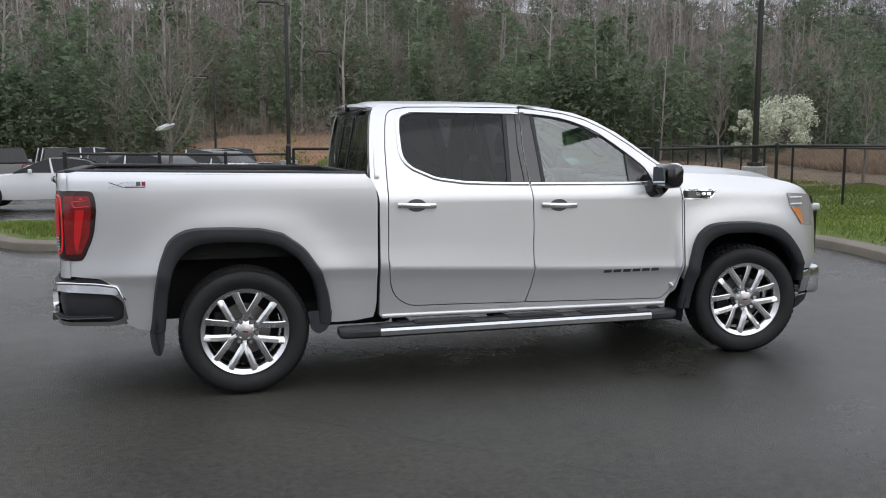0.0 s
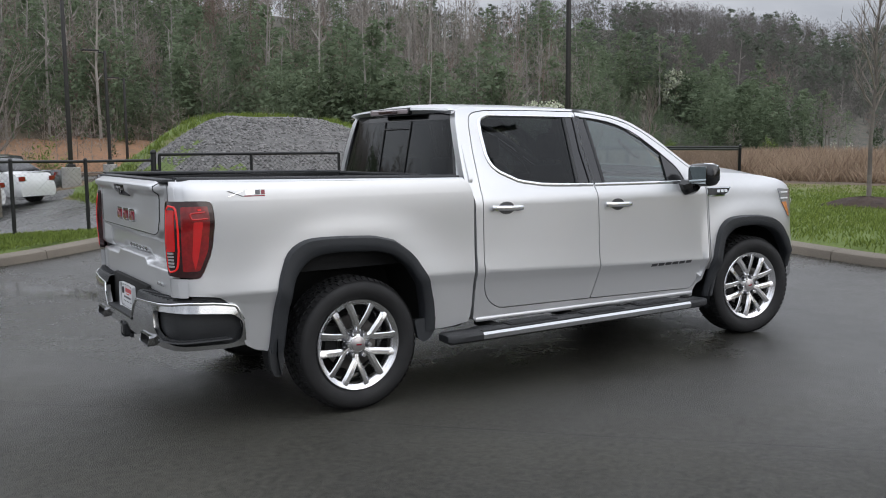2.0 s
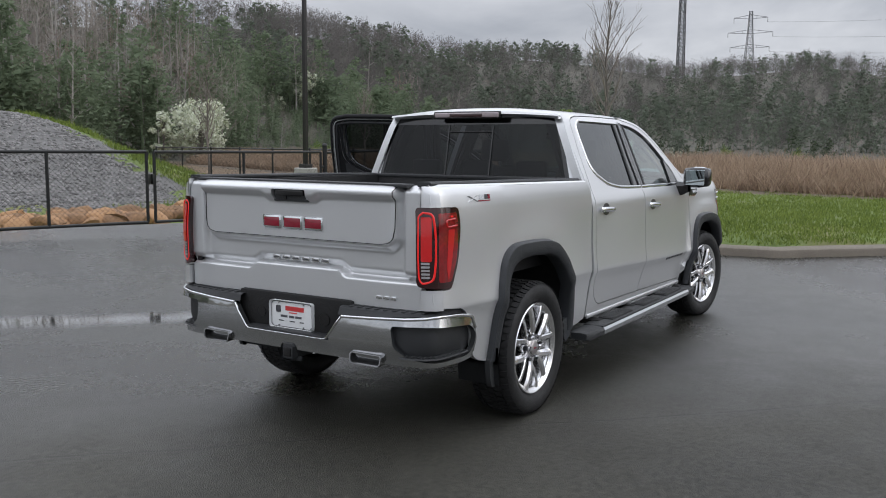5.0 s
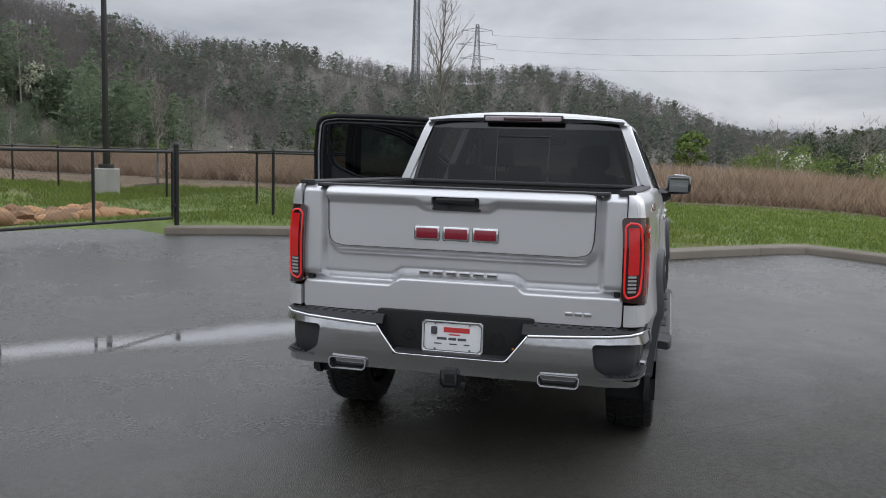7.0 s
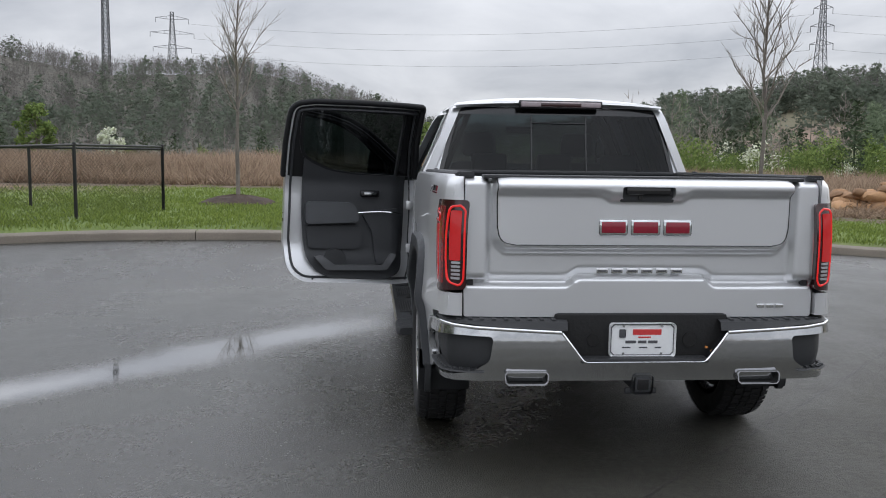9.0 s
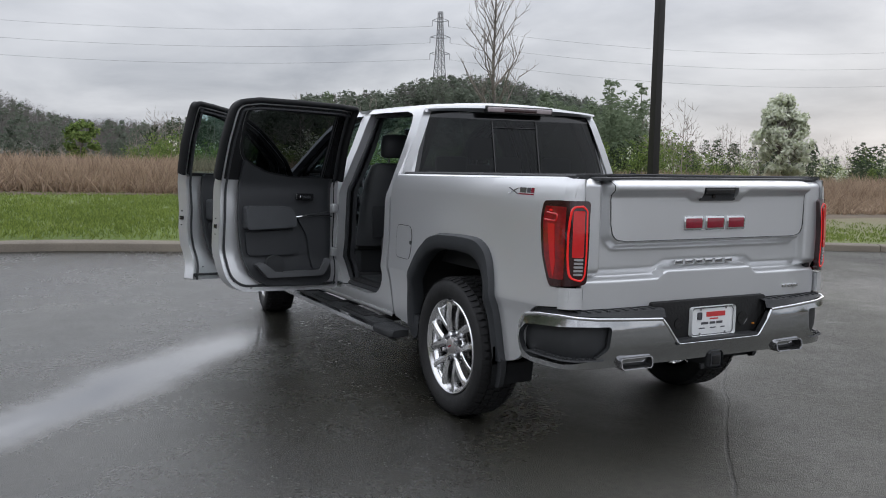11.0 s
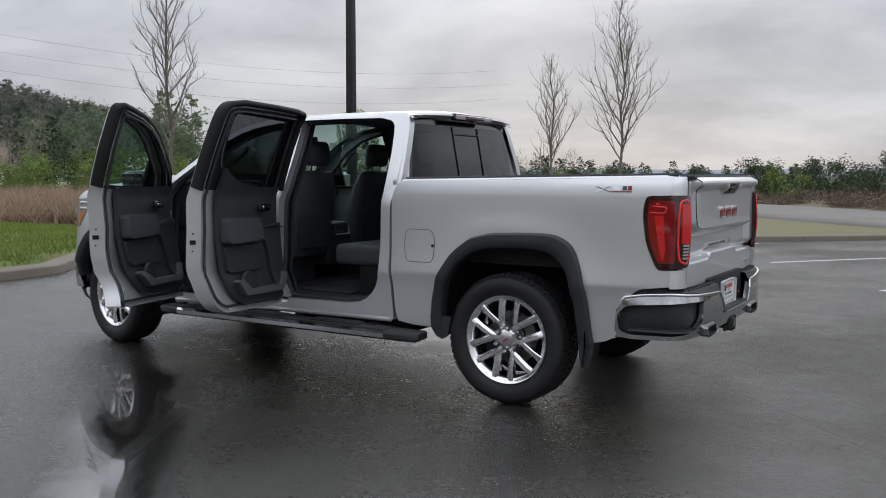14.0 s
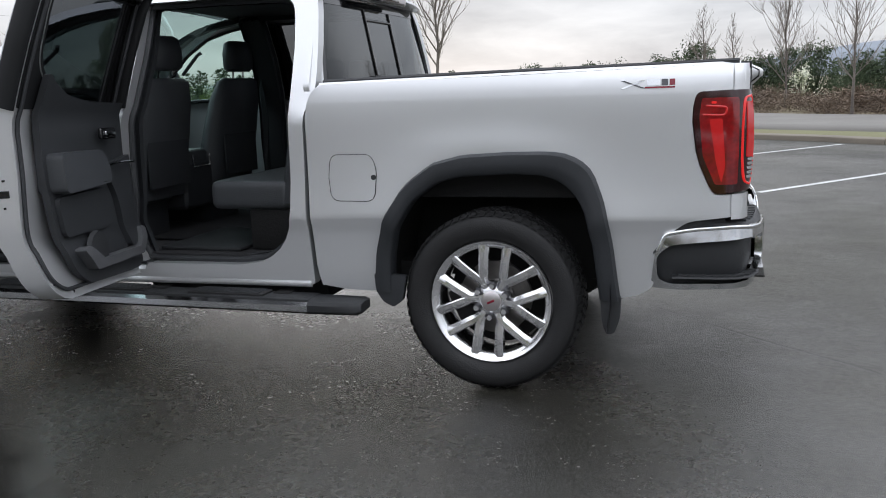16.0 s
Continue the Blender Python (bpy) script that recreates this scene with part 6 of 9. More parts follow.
def arch_flare(name, outer, inner, table, sgn, parent, cx):
    """The plastic lip round a wheel arch: it stands proud and turns in under the arch."""
    n = 48

    def along(line, t):
        L = [0.0]
        for a, b in zip(line, line[1:]):
            L.append(L[-1] + math.dist(a, b))
        s = t * L[-1]
        xs, zs = [p[0] for p in line], [p[1] for p in line]
        return float(np.interp(s, L, xs)), float(np.interp(s, L, zs))

    rows = []
    for i in range(n + 1):
        t = i / n
        (ax, az), (bx, bz) = along(outer, t), along(inner, t)
        ya = flank_y(ax, az, table)
        row = [Vector((ax, sgn * (ya - 0.01), az)), Vector((ax, sgn * (ya + 0.012), az))]
        for q in (0.12, 0.5, 0.88):
            x, z = ax + (bx - ax) * q, az + (bz - az) * q
            row.append(Vector((x, sgn * (ya + 0.014 + 0.026 * math.sin(math.pi * (0.25 + 0.55 * q))), z)))
        row.append(Vector((bx, sgn * (ya + 0.022), bz)))
        row.append(Vector((bx, sgn * (ya - 0.05), bz)))
        rows.append(row)
    bm = loft(rows)
    return part(name, bm, FLARE, parent, "charcoal plastic wheel arch lip", smooth=45)


def wheel_well(name, inner, sgn, parent):
    rows = []
    cx = sum(p[0] for p in inner) / len(inner)
    for x, z in inner:
        x2, z2 = cx + (x - cx) * 1.06, z + 0.03
        rows.append([Vector((x2, sgn * y, z2 + dz)) for y, dz in ((0.965, 0.0), (0.90, 0.012), (0.70, 0.015), (0.50, 0.0))])
    bm = loft(rows)
    back = [bm.verts.new((r[-1].x, sgn * 0.50, r[-1].z)) for r in rows]
    bm.faces.new(back)
    part(name, bm, UNDER, parent, smooth=50)


for s in (-1, 1):
    bed_side(s)
part("bed_floor", box((1.86, 1.60, 0.03), (-0.13, 0, 0.885), 0.004), LINER, truck)
bulk = part("bed_bulkhead", box((0.03, 1.62, 0.53), (0.79, 0, 1.145), 0.005), LINER, truck)
part("bulkhead_cap", box((0.06, 1.66, 0.02), (0.795, 0, 1.415), 0.006), PLASTIC, bulk)


# ---- the tailgate ----
def gate_x(y, z):
    """Relief of the tailgate: foot, ledge, hollow, raised inner panel, upper lip."""
    a = abs(y)
    crease = 0.938 + 0.036 * (1 - smooth01(a, 0.29, 0.36))
    foot = 1 - smooth01(z, crease - 0.008, crease + 0.010)
    under = 1 - smooth01(z, crease + 0.006, crease + 0.056)
    x = -1.055 - 0.035 * foot + 0.026 * under * (1 - foot)
    inner = smooth01(z, 1.066, 1.124) * (1 - smooth01(a, 0.682, 0.705))
    corner = max(0.0, 0.06 - (0.70 - a)) if z < 1.20 else 0.0
    x -= 0.055 * inner * (1 - smooth01(corner + max(0, 1.165 - z), 0.045, 0.100))
    dip = 1 - smooth01(a, 0.16, 0.215)
    lip_lo, lip_hi = 1.350 - 0.030 * dip, 1.388 - 0.014 * dip
    x -= 0.044 * smooth01(z, lip_lo, lip_hi) * (1 - smooth01(a, 0.682, 0.705))
    x -= 0.044 * smooth01(a, 0.705, 0.74) * smooth01(z, crease, crease + 0.03)
    x += 0.016 * smooth01(a, 0.6, 0.79)
    x += 0.055 * smooth01(z, 1.405, 1.440)
    return x


def build_tailgate():
    out = fillet([(-0.828, 0.792), (0.828, 0.792), (0.831, 0.95), (0.832, 1.436), (-0.832, 1.436), (-0.831, 0.95)], 0.012, 0.03)

    def f(u, v, d=0.0):
        return Vector((gate_x(u, v) + d, u, v))

    hole = fillet([(-0.122, 1.398), (0.122, 1.398), (0.122, 1.352), (0.098, 1.330), (-0.098, 1.330), (-0.122, 1.352)], 0.012, 0.03)
    tg = panel("tailgate", out, f, SILVER, truck, holes=[hole], step=0.0085, depth=0.03, sharp=60)
    part("inner_skin", box((0.03, 1.57, 0.60), (-1.00, 0, 1.12), 0.006), LINER, tg)
    part("top_cap", box((0.085, 1.50, 0.018), (-1.06, 0, 1.436), 0.006), PLASTIC, tg, "black plastic tailgate top cap")
    # inner panel shut line
    loop = fillet([(-0.688, 1.430), (-0.684, 1.19), (-0.665, 1.145), (-0.62, 1.128), (0.62, 1.128), (0.665, 1.145), (0.684, 1.19), (0.688, 1.430)], 0.03, 0.025, False)
    strip("panel_gap", [f(*p) + Vector((-0.0015, 0, 0)) for p in loop], ring(0.0028, 5), GLOSS_BLACK, tg, up=(1, 0, 0))
    # handle in its pocket
    hp = part("handle_pocket", box((0.03, 0.25, 0.072), (-1.112, 0, 1.364), 0.008), PLASTIC, tg)
    part("release_handle", box((0.022, 0.205, 0.034), (-1.138, 0, 1.380), 0.008, 3), GLOSS_BLACK, tg, "black release handle")
    part("camera_eye", rod((-1.135, 0.035, 1.350), (-1.11, 0.035, 1.350), 0.010, n=14), GLOSS_BLACK, tg)
    # maker's badge, as three plain red blocks with bright rims
    for y0, w in ((0.150, 0.134), (0.0, 0.138), (-0.150, 0.134)):
        part("badge_rim", box((0.012, w, 0.074), (-1.113, y0, 1.212), 0.01, 2), CHROME, tg)
        part("badge_block", box((0.012, w - 0.020, 0.054), (-1.117, y0, 1.212), 0.008, 2), RED_PAINT, tg, "red enamel block")
    # model lettering, as plain bars
    for k in range(6):
        y0 = 0.178 - k * 0.0712
        part("model_bar", box((0.008, 0.056, 0.026), (-1.047, y0, 1.003), 0.004), CHROME, tg)
        part("model_bar_core", box((0.008, 0.040, 0.008), (-1.049, y0, 1.003), 0.002), DARK_BADGE, tg)
    for k in range(3):
        part("trim_bar", box((0.007, 0.038, 0.018), (-1.092, -0.575 - k * 0.046, 0.845), 0.003), CHROME, tg)
    return tg


build_tailgate()


# ---- tail lamps ----
LAMP_PLAN = [(-0.84, 0.0), (-0.95, 0.0), (-1.03, -0.008), (-1.075, -0.035), (-1.10, -0.085), (-1.108, -0.16), (-1.106, -0.19)]


def plan_walk(plan):
    L = [0.0]
    for a, b in zip(plan, plan[1:]):
        L.append(L[-1] + math.dist(a, b))
    return L


def tail_lamp(sgn):
    L = plan_walk(LAMP_PLAN)
    xs, ys = [p[0] for p in LAMP_PLAN], [p[1] for p in LAMP_PLAN]

    def f(s, z, d=0.0):
        x = float(np.interp(s, L, xs))
        y = float(np.interp(s, L, ys))
        y0 = flank_y(-0.95, z, BED) + 0.004
        side = 1 - smooth01(s, 0.16, 0.30)
        bulge = 0.012 * math.sin(math.pi * min(max((z - 0.90) / 0.43, 0), 1))
        return Vector((x - bulge * (1 - side) + d * (1 - side), sgn * (y0 + y + bulge * 0.5 - d * side), z))

    out = fillet([(0.046, 1.324), (0.031, 1.23), (0.055, 1.05), (0.108, 0.928), (0.128, 0.906), (0.335, 0.922), (0.337, 1.330), (0.20, 1.330)], 0.025, 0.03)
    lamp = panel("tail_lamp", out, f, LENS_DARK, truck, step=0.03, depth=0.03, label="smoked red wrap-round tail lamp, lit")

    def bar(name, pts, r, m, lift=0.003, sq=1.0):
        path = [f(p[0], p[1], -lift) for p in fillet(pts, 0.03, 0.02, False)]
        return strip(name, path, ring(r, 8), m, lamp, up=(0, 0, 1) if len(pts) == 2 and abs(pts[0][1] - pts[1][1]) < 0.02 else (1, 0, 0))

    def block(name, pts, m, lift):
        return panel(name, fillet(pts, 0.01, 0.03), lambda u, v, d=0.0: f(u, v, d - lift), m, lamp, step=0.03, depth=0.006)

    block("red_field", [(0.068, 1.300), (0.058, 1.225), (0.075, 1.06), (0.125, 0.945), (0.215, 0.945), (0.215, 1.300)], LENS_RED, 0.002)
    block("rear_red_field", [(0.252, 1.282), (0.252, 1.055), (0.306, 1.055), (0.306, 1.282)], TAIL_GLOW, 0.003)
    bar("light_guide", [(0.300, 1.304), (0.245, 1.299), (0.231, 1.20), (0.231, 1.03), (0.246, 0.955), (0.306, 0.940), (0.322, 0.965), (0.324, 1.10), (0.322, 1.285), (0.296, 1.304)], 0.0065, GUIDE_ON, -0.0045)
    bar("side_guide", [(0.072, 1.232), (0.16, 1.228), (0.168, 1.262), (0.085, 1.268)], 0.005, TAIL_GLOW, 0.002)
    block("inner_stroke", [(0.098, 1.215), (0.150, 1.215), (0.165, 1.02), (0.150, 0.95), (0.128, 1.03)], TAIL_GLOW, 0.004)
    # a bright glint put in as a small glowing block
    block("glint", [(0.105, 1.276), (0.125, 1.276), (0.125, 1.286), (0.105, 1.286)], TAIL_ON, 0.004)
    for k in range(5):
        z = 0.968 + k * 0.018
        block("reverse_lamp_strip", [(0.262, z), (0.306, z), (0.306, z + 0.011), (0.262, z + 0.011)], LENS_CLEAR, 0.003)
    # corner post of the bed above and below the lamp
    for z0, z1 in ((0.80, 0.905), (1.329, 1.436)):
        rows = []
        for s in np.linspace(0.20, 0.345, 9):
            row = [f(s, z) + Vector((0.006, 0, 0)) for z in np.linspace(z0, z1, 6)]
            rows.append([Vector((p.x, sgn * max(abs(p.y), 0.838), p.z)) for p in row])
        rows.append([Vector((-1.045, p.y, p.z)) for p in rows[-1]])
        part("corner_post", loft(rows), SILVER, truck, smooth=40)


for s in (-1, 1):
    tail_lamp(s)


# ---- rear bumper ----
BUMP_PLAN = [(-1.185, 0.0), (-1.185, 0.30), (-1.178, 0.60), (-1.160, 0.78), (-1.125, 0.885), (-1.07, 0.935), (-1.00, 0.952), (-0.85, 0.962), (-0.70, 0.962)]


def build_bumper():
    L = plan_walk(BUMP_PLAN)
    xs, ys = [p[0] for p in BUMP_PLAN], [p[1] for p in BUMP_PLAN]
    root = None
    for sgn in (-1, 1):
        def f(s, z, d=0.0):
            x, y = float(np.interp(s, L, xs)), float(np.interp(s, L, ys))
            e = 0.01
            tx = float(np.interp(s + e, L, xs)) - float(np.interp(s - e, L, xs))
            ty = float(np.interp(s + e, L, ys)) - float(np.interp(s - e, L, ys))
            n = Vector((-ty, tx, 0)).normalized() if (tx or ty) else Vector((-1, 0, 0))
            roll = 0.028 * smooth01(z, 0.62, 0.50) if z < 0.62 else 0.0
            roll += 0.014 * smooth01(z, 0.685, 0.775)
            p = Vector((x, y, z)) - n * (roll + d)
            return Vector((p.x, sgn * p.y, p.z))

        tail = L[-1]
        out = fillet([(0.0, 0.507, 0.001), (0.0, 0.602, 0.001), (0.285, 0.602), (0.385, 0.735), (0.80, 0.755), (0.98, 0.768), (1.16, 0.755), (1.27, 0.735), (tail - 0.03, 0.66), (tail - 0.008, 0.50), (tail - 0.12, 0.492), (0.98, 0.500), (0.66, 0.506)], 0.02, 0.04)
        pocket = fillet([(0.70, 0.715), (0.715, 0.60), (0.80, 0.545), (0.95, 0.525), (1.25, 0.517), (1.30, 0.54), (1.305, 0.64), (1.25, 0.690), (1.10, 0.705), (0.90, 0.72)], 0.025, 0.035)
        shell = panel("bumper_shell", out, f, BUMPER_CHROME, truck, holes=[pocket], step=0.035, depth=0.03, label="rain-beaded chrome rear bumper half")
        inner = panel("step_pocket", fillet([(0.69, 0.73), (0.70, 0.59), (0.80, 0.535), (0.95, 0.515), (1.27, 0.507), (1.315, 0.54), (1.32, 0.64), (1.25, 0.70), (0.90, 0.735)], 0.02, 0.05), lambda u, v, d=0.0: f(u, v, d + 0.045), PLASTIC, shell, step=0.05, depth=0.01)
        # the tread at the pocket's foot
        rows = []
        for s in np.linspace(0.74, 1.24, 14):
            rows.append([f(s, 0.545, -0.012), f(s, 0.552, -0.006), f(s, 0.554, 0.05), f(s, 0.535, 0.06)])
        part("corner_step", loft(rows), PLASTIC, shell, "black ribbed corner step")
        for k in range(12):
            c = f(0.78 + k * 0.038, 0.556, 0.018)
            part("step_rib", box((0.034, 0.014, 0.008), c, 0.002), PLASTIC, shell)
        # bright rim along the top edge of the pocket and bumper
        rim = [f(*p, -0.002) for p in fillet([(0.39, 0.735), (0.80, 0.755), (0.98, 0.768), (1.16, 0.755), (1.27, 0.735), (tail - 0.04, 0.665)], 0.02, 0.04, False)]
        strip("top_rim", rim, rect_ring(0.012, 0.016), CHROME, shell)
        lower = [f(*p, -0.002) for p in fillet([(0.0, 0.600), (0.285, 0.600), (0.386, 0.733)], 0.02, 0.05, False)]
        strip("cutout_rim", lower, ring(0.006, 6), CHROME, shell)
        # black tread pad on top
        rows = []
        for s in np.linspace(0.36, 1.14, 18):
            a = f(s, 0.742 + 0.03 * smooth01(s, 0.4, 0.95), 0.004)
            back = -1.055 if s < 0.9 else a.x + 0.05
            zt = 0.785 if s < 1.0 else 0.785 - 0.02 * smooth01(s, 1.0, 1.14)
            rows.append([a, Vector((a.x + 0.015, a.y, zt - 0.006)), Vector((a.x + 0.03, a.y * 0.995, zt)), Vector((back + 0.03, min(abs(a.y), 0.90) * sgn, zt + 0.004))])
        pad = part("step_pad", loft(rows), PLASTIC, shell, "black ribbed step pad", smooth=40)
        for k in range(9):
            s = 0.42 + k * 0.055
            a = f(s, 0.742, 0.0)
            part("pad_rib", box((0.05, 0.020, 0.010), (a.x + 0.055, a.y, 0.786), 0.003), PLASTIC, shell)
        # side filler between bumper and body
        rows = []
        for s in np.linspace(1.02, tail - 0.02, 8):
            zt = 0.795 - 0.11 * smooth01(s, 1.2, tail)
            rows.append([f(s, zt - 0.045, 0.012), f(s, zt, 0.022), f(s, zt + 0.012, 0.05)])
        part("bumper_gasket", loft(rows), PLASTIC, shell)
    # the recess that carries the plate; its deep shade is put into the black
    mid = part("plate_recess", box((0.05, 0.82, 0.24), (-1.095, 0, 0.69), 0.02), UNDER, truck, "moulded plate recess, its deep shade put into the black")
    bm = box((0.10, 0.60, 0.02), (-1.14, 0, 0.605), 0.005)
    part("recess_sill", bm, PLASTIC, mid)
    for y0 in (0.23, -0.23):
        part("tow_socket", rod((-1.125, y0, 0.690), (-1.11, y0, 0.690), 0.036 if y0 < 0 else 0.028, n=20), GLOSS_BLACK, mid)
    part("key_lock", rod((-1.13, -0.31, 0.655), (-1.11, -0.31, 0.655), 0.006, n=12), LENS_AMBER, mid)
    plate = part("license_plate", box((0.006, 0.312, 0.158), (-1.128, 0, 0.692), 0.02, 3), WHITE_PLATE, truck, "white dealer plate with a red bar")
    part("plate_rim", loft([[Vector((-1.1325, a, 0.692 + b)) for a, b in rect_ring(0.300, 0.146, 0.1)], [Vector((-1.1335, a, 0.692 + b)) for a, b in rect_ring(0.296, 0.142, 0.1)], [Vector((-1.1325, a, 0.692 + b)) for a, b in rect_ring(0.292, 0.138, 0.1)]], close=True), GREY_INK, plate)
    part("name_bar", box((0.002, 0.135, 0.026), (-1.1320, -0.022, 0.728), 0.0005, 1), RED_INK, plate)
    part("crest", box((0.002, 0.030, 0.040), (-1.1320, 0.095, 0.722), 0.006, 2), GREY_INK, plate)
    part("town_bar", box((0.002, 0.06, 0.007), (-1.1320, -0.01, 0.704), 0.0005, 1), RED_INK, plate)
    for y0, w in ((0.055, 0.05), (0.0, 0.04), (-0.05, 0.045)):
        part("motto_bar", box((0.002, w, 0.013), (-1.1320, y0, 0.682), 0.0005, 1), GREY_INK, plate)
    for y0, w in ((0.075, 0.04), (-0.005, 0.04), (-0.075, 0.03)):
        part("foot_bar", box((0.002, w, 0.006), (-1.1320, y0, 0.656), 0.0005, 1), GREY_INK, plate)
    for y0 in (0.09, -0.09):
        for z0 in (0.757, 0.628):
            part("plate_screw", rod((-1.136, y0, z0), (-1.128, y0, z0), 0.006, n=10), CHROME, plate)
    # tail pipes
    for y0 in (0.545, -0.545):
        def mouth(x, w, h):
            return [Vector((x + 0.2 * b, y0 + a * (1.0 + 1.2 * b), 0.523 + b)) for a, b in rect_ring(w, h, 0.2)]

        tip = part("exhaust_tip", loft([mouth(*r) for r in ((-0.95, 0.17, 0.056), (-1.172, 0.204, 0.062), (-1.182, 0.201, 0.060), (-1.182, 0.191, 0.051), (-1.176, 0.187, 0.047))], close=True), TIP_CHROME, truck, "oblong chrome exhaust tip", smooth=30)
        dark = loft([mouth(-1.1765, 0.187, 0.047), mouth(-1.06, 0.165, 0.040)], close=True)
        dark.faces.new(dark.verts[-len(rect_ring(1, 1, 0.2)):])
        part("pipe_dark", dark, UNDER, tip, "black inside of the pipe")
    hitch = part("tow_hitch", box((0.26, 0.076, 0.076), (-1.04, 0, 0.490), 0.008), PLASTIC, truck, "black square tow receiver")
    part("receiver_mouth", box((0.012, 0.052, 0.052), (-1.168, 0, 0.490), 0.004), GLOSS_BLACK, hitch)
    part("receiver_collar", loft([[Vector((x, a, 0.490 + b)) for a, b in rect_ring(w, w, 0.15)] for x, w in ((-1.172, 0.096), (-1.165, 0.10), (-1.14, 0.10))], close=True), PLASTIC, hitch)
    part("chain_plate", box((0.02, 0.15, 0.03), (-1.13, 0, 0.452), 0.008), PLASTIC, hitch)
    part("cross_bar", box((0.08, 1.3, 0.07), (-0.98, 0, 0.53), 0.02), UNDER, truck)


build_bumper()


# ---- the cab ----
ROOF_EDGE = [(0.835, 1.36), (0.836, 1.45), (0.846, 1.60), (0.868, 1.78), (0.888, 1.845), (0.93, 1.878), (1.10, 1.886), (1.50, 1.890), (1.90, 1.886), (2.18, 1.868), (2.38, 1.832), (2.53, 1.779), (2.70, 1.690), (2.94, 1.518), (3.065, 1.432), (3.125, 1.405)]
SPLIT = [(1.960, 1.866), (1.944, 1.589), (1.961, 1.355), (1.978, 1.258), (1.984, 1.042), (1.978, 0.845), (1.989, 0.724), (1.975, 0.621), (1.936, 0.500)]
REAR_DOOR = [(1.960, 1.866), (1.50, 1.868), (1.09, 1.862, 0.05), (0.985, 1.83, 0.09), (0.955, 1.66, 0.1), (0.948, 1.44), (0.944, 1.069), (0.938, 0.768, 0.1), (0.975, 0.60, 0.1), (1.08, 0.518, 0.08), (1.5, 0.510), (1.936, 0.500)]
FRONT_DOOR = [(1.936, 0.500), (3.02, 0.472, 0.04), (3.11, 0.56, 0.08), (3.15, 0.70, 0.1), (3.152, 0.90), (3.158, 1.14, 0.1), (3.148, 1.30, 0.06), (3.08, 1.395, 0.03), (2.93, 1.498), (2.705, 1.660, 0.1), (2.53, 1.757, 0.1), (2.38, 1.811, 0.1), (2.18, 1.846, 0.1), (1.960, 1.866)]
REAR_PANE = [(1.948, 1.826), (1.15, 1.831, 0.05), (1.062, 1.80, 0.06), (1.046, 1.627, 0.1), (1.066, 1.485, 0.08), (1.20, 1.394, 0.1), (1.40, 1.350, 0.1), (1.60, 1.340), (1.955, 1.330), (1.935, 1.589)]
FRONT_PANE = [(1.972, 1.330), (2.935, 1.322, 0.02), (2.880, 1.440), (2.712, 1.574, 0.1), (2.514, 1.712, 0.1), (2.305, 1.788, 0.1), (2.10, 1.818), (1.966, 1.826), (1.954, 1.589)]


def grow(outline, d):
    """Moves a closed outline outwards by d."""
    n, out = len(outline), []
    area = sum(outline[i][0] * outline[(i + 1) % n][1] - outline[(i + 1) % n][0] * outline[i][1] for i in range(n))
    s = 1 if area > 0 else -1
    for i in range(n):
        a, p, b = Vector(outline[i - 1]), Vector(outline[i]), Vector(outline[(i + 1) % n])
        t = (b - a).normalized()
        out.append((p.x + s * d * t.y, p.y - s * d * t.x))
    return out


def door_loop(points):
    return points + [(x, z) for x, z in SPLIT[1:-1]][::-1] if points is REAR_DOOR else points[:-1] + [(x, z) for x, z in SPLIT[:-1]]


REAR_LOOP = fillet(REAR_DOOR + SPLIT[1:-1][::-1], 0.02, 0.05)
FRONT_LOOP = fillet(FRONT_DOOR + SPLIT[1:-1], 0.02, 0.05)
REAR_HOLE, FRONT_HOLE = fillet(REAR_PANE, 0.015, 0.05), fillet(FRONT_PANE, 0.015, 0.05)
REAR_OPEN = fillet([(1.936, 0.535), (1.30, 0.540), (1.15, 0.560, 0.05), (1.045, 0.625, 0.08), (0.975, 0.74, 0.1), (0.958, 0.90, 0.1), (0.962, 1.44), (0.970, 1.66, 0.1), (1.0, 1.81, 0.08), (1.09, 1.845, 0.05), (1.50, 1.850), (1.945, 1.848)] + SPLIT[1:-1], 0.02, 0.05)
BOTH = fillet(REAR_DOOR[1:-1] + FRONT_DOOR[1:-1], 0.02, 0.05)


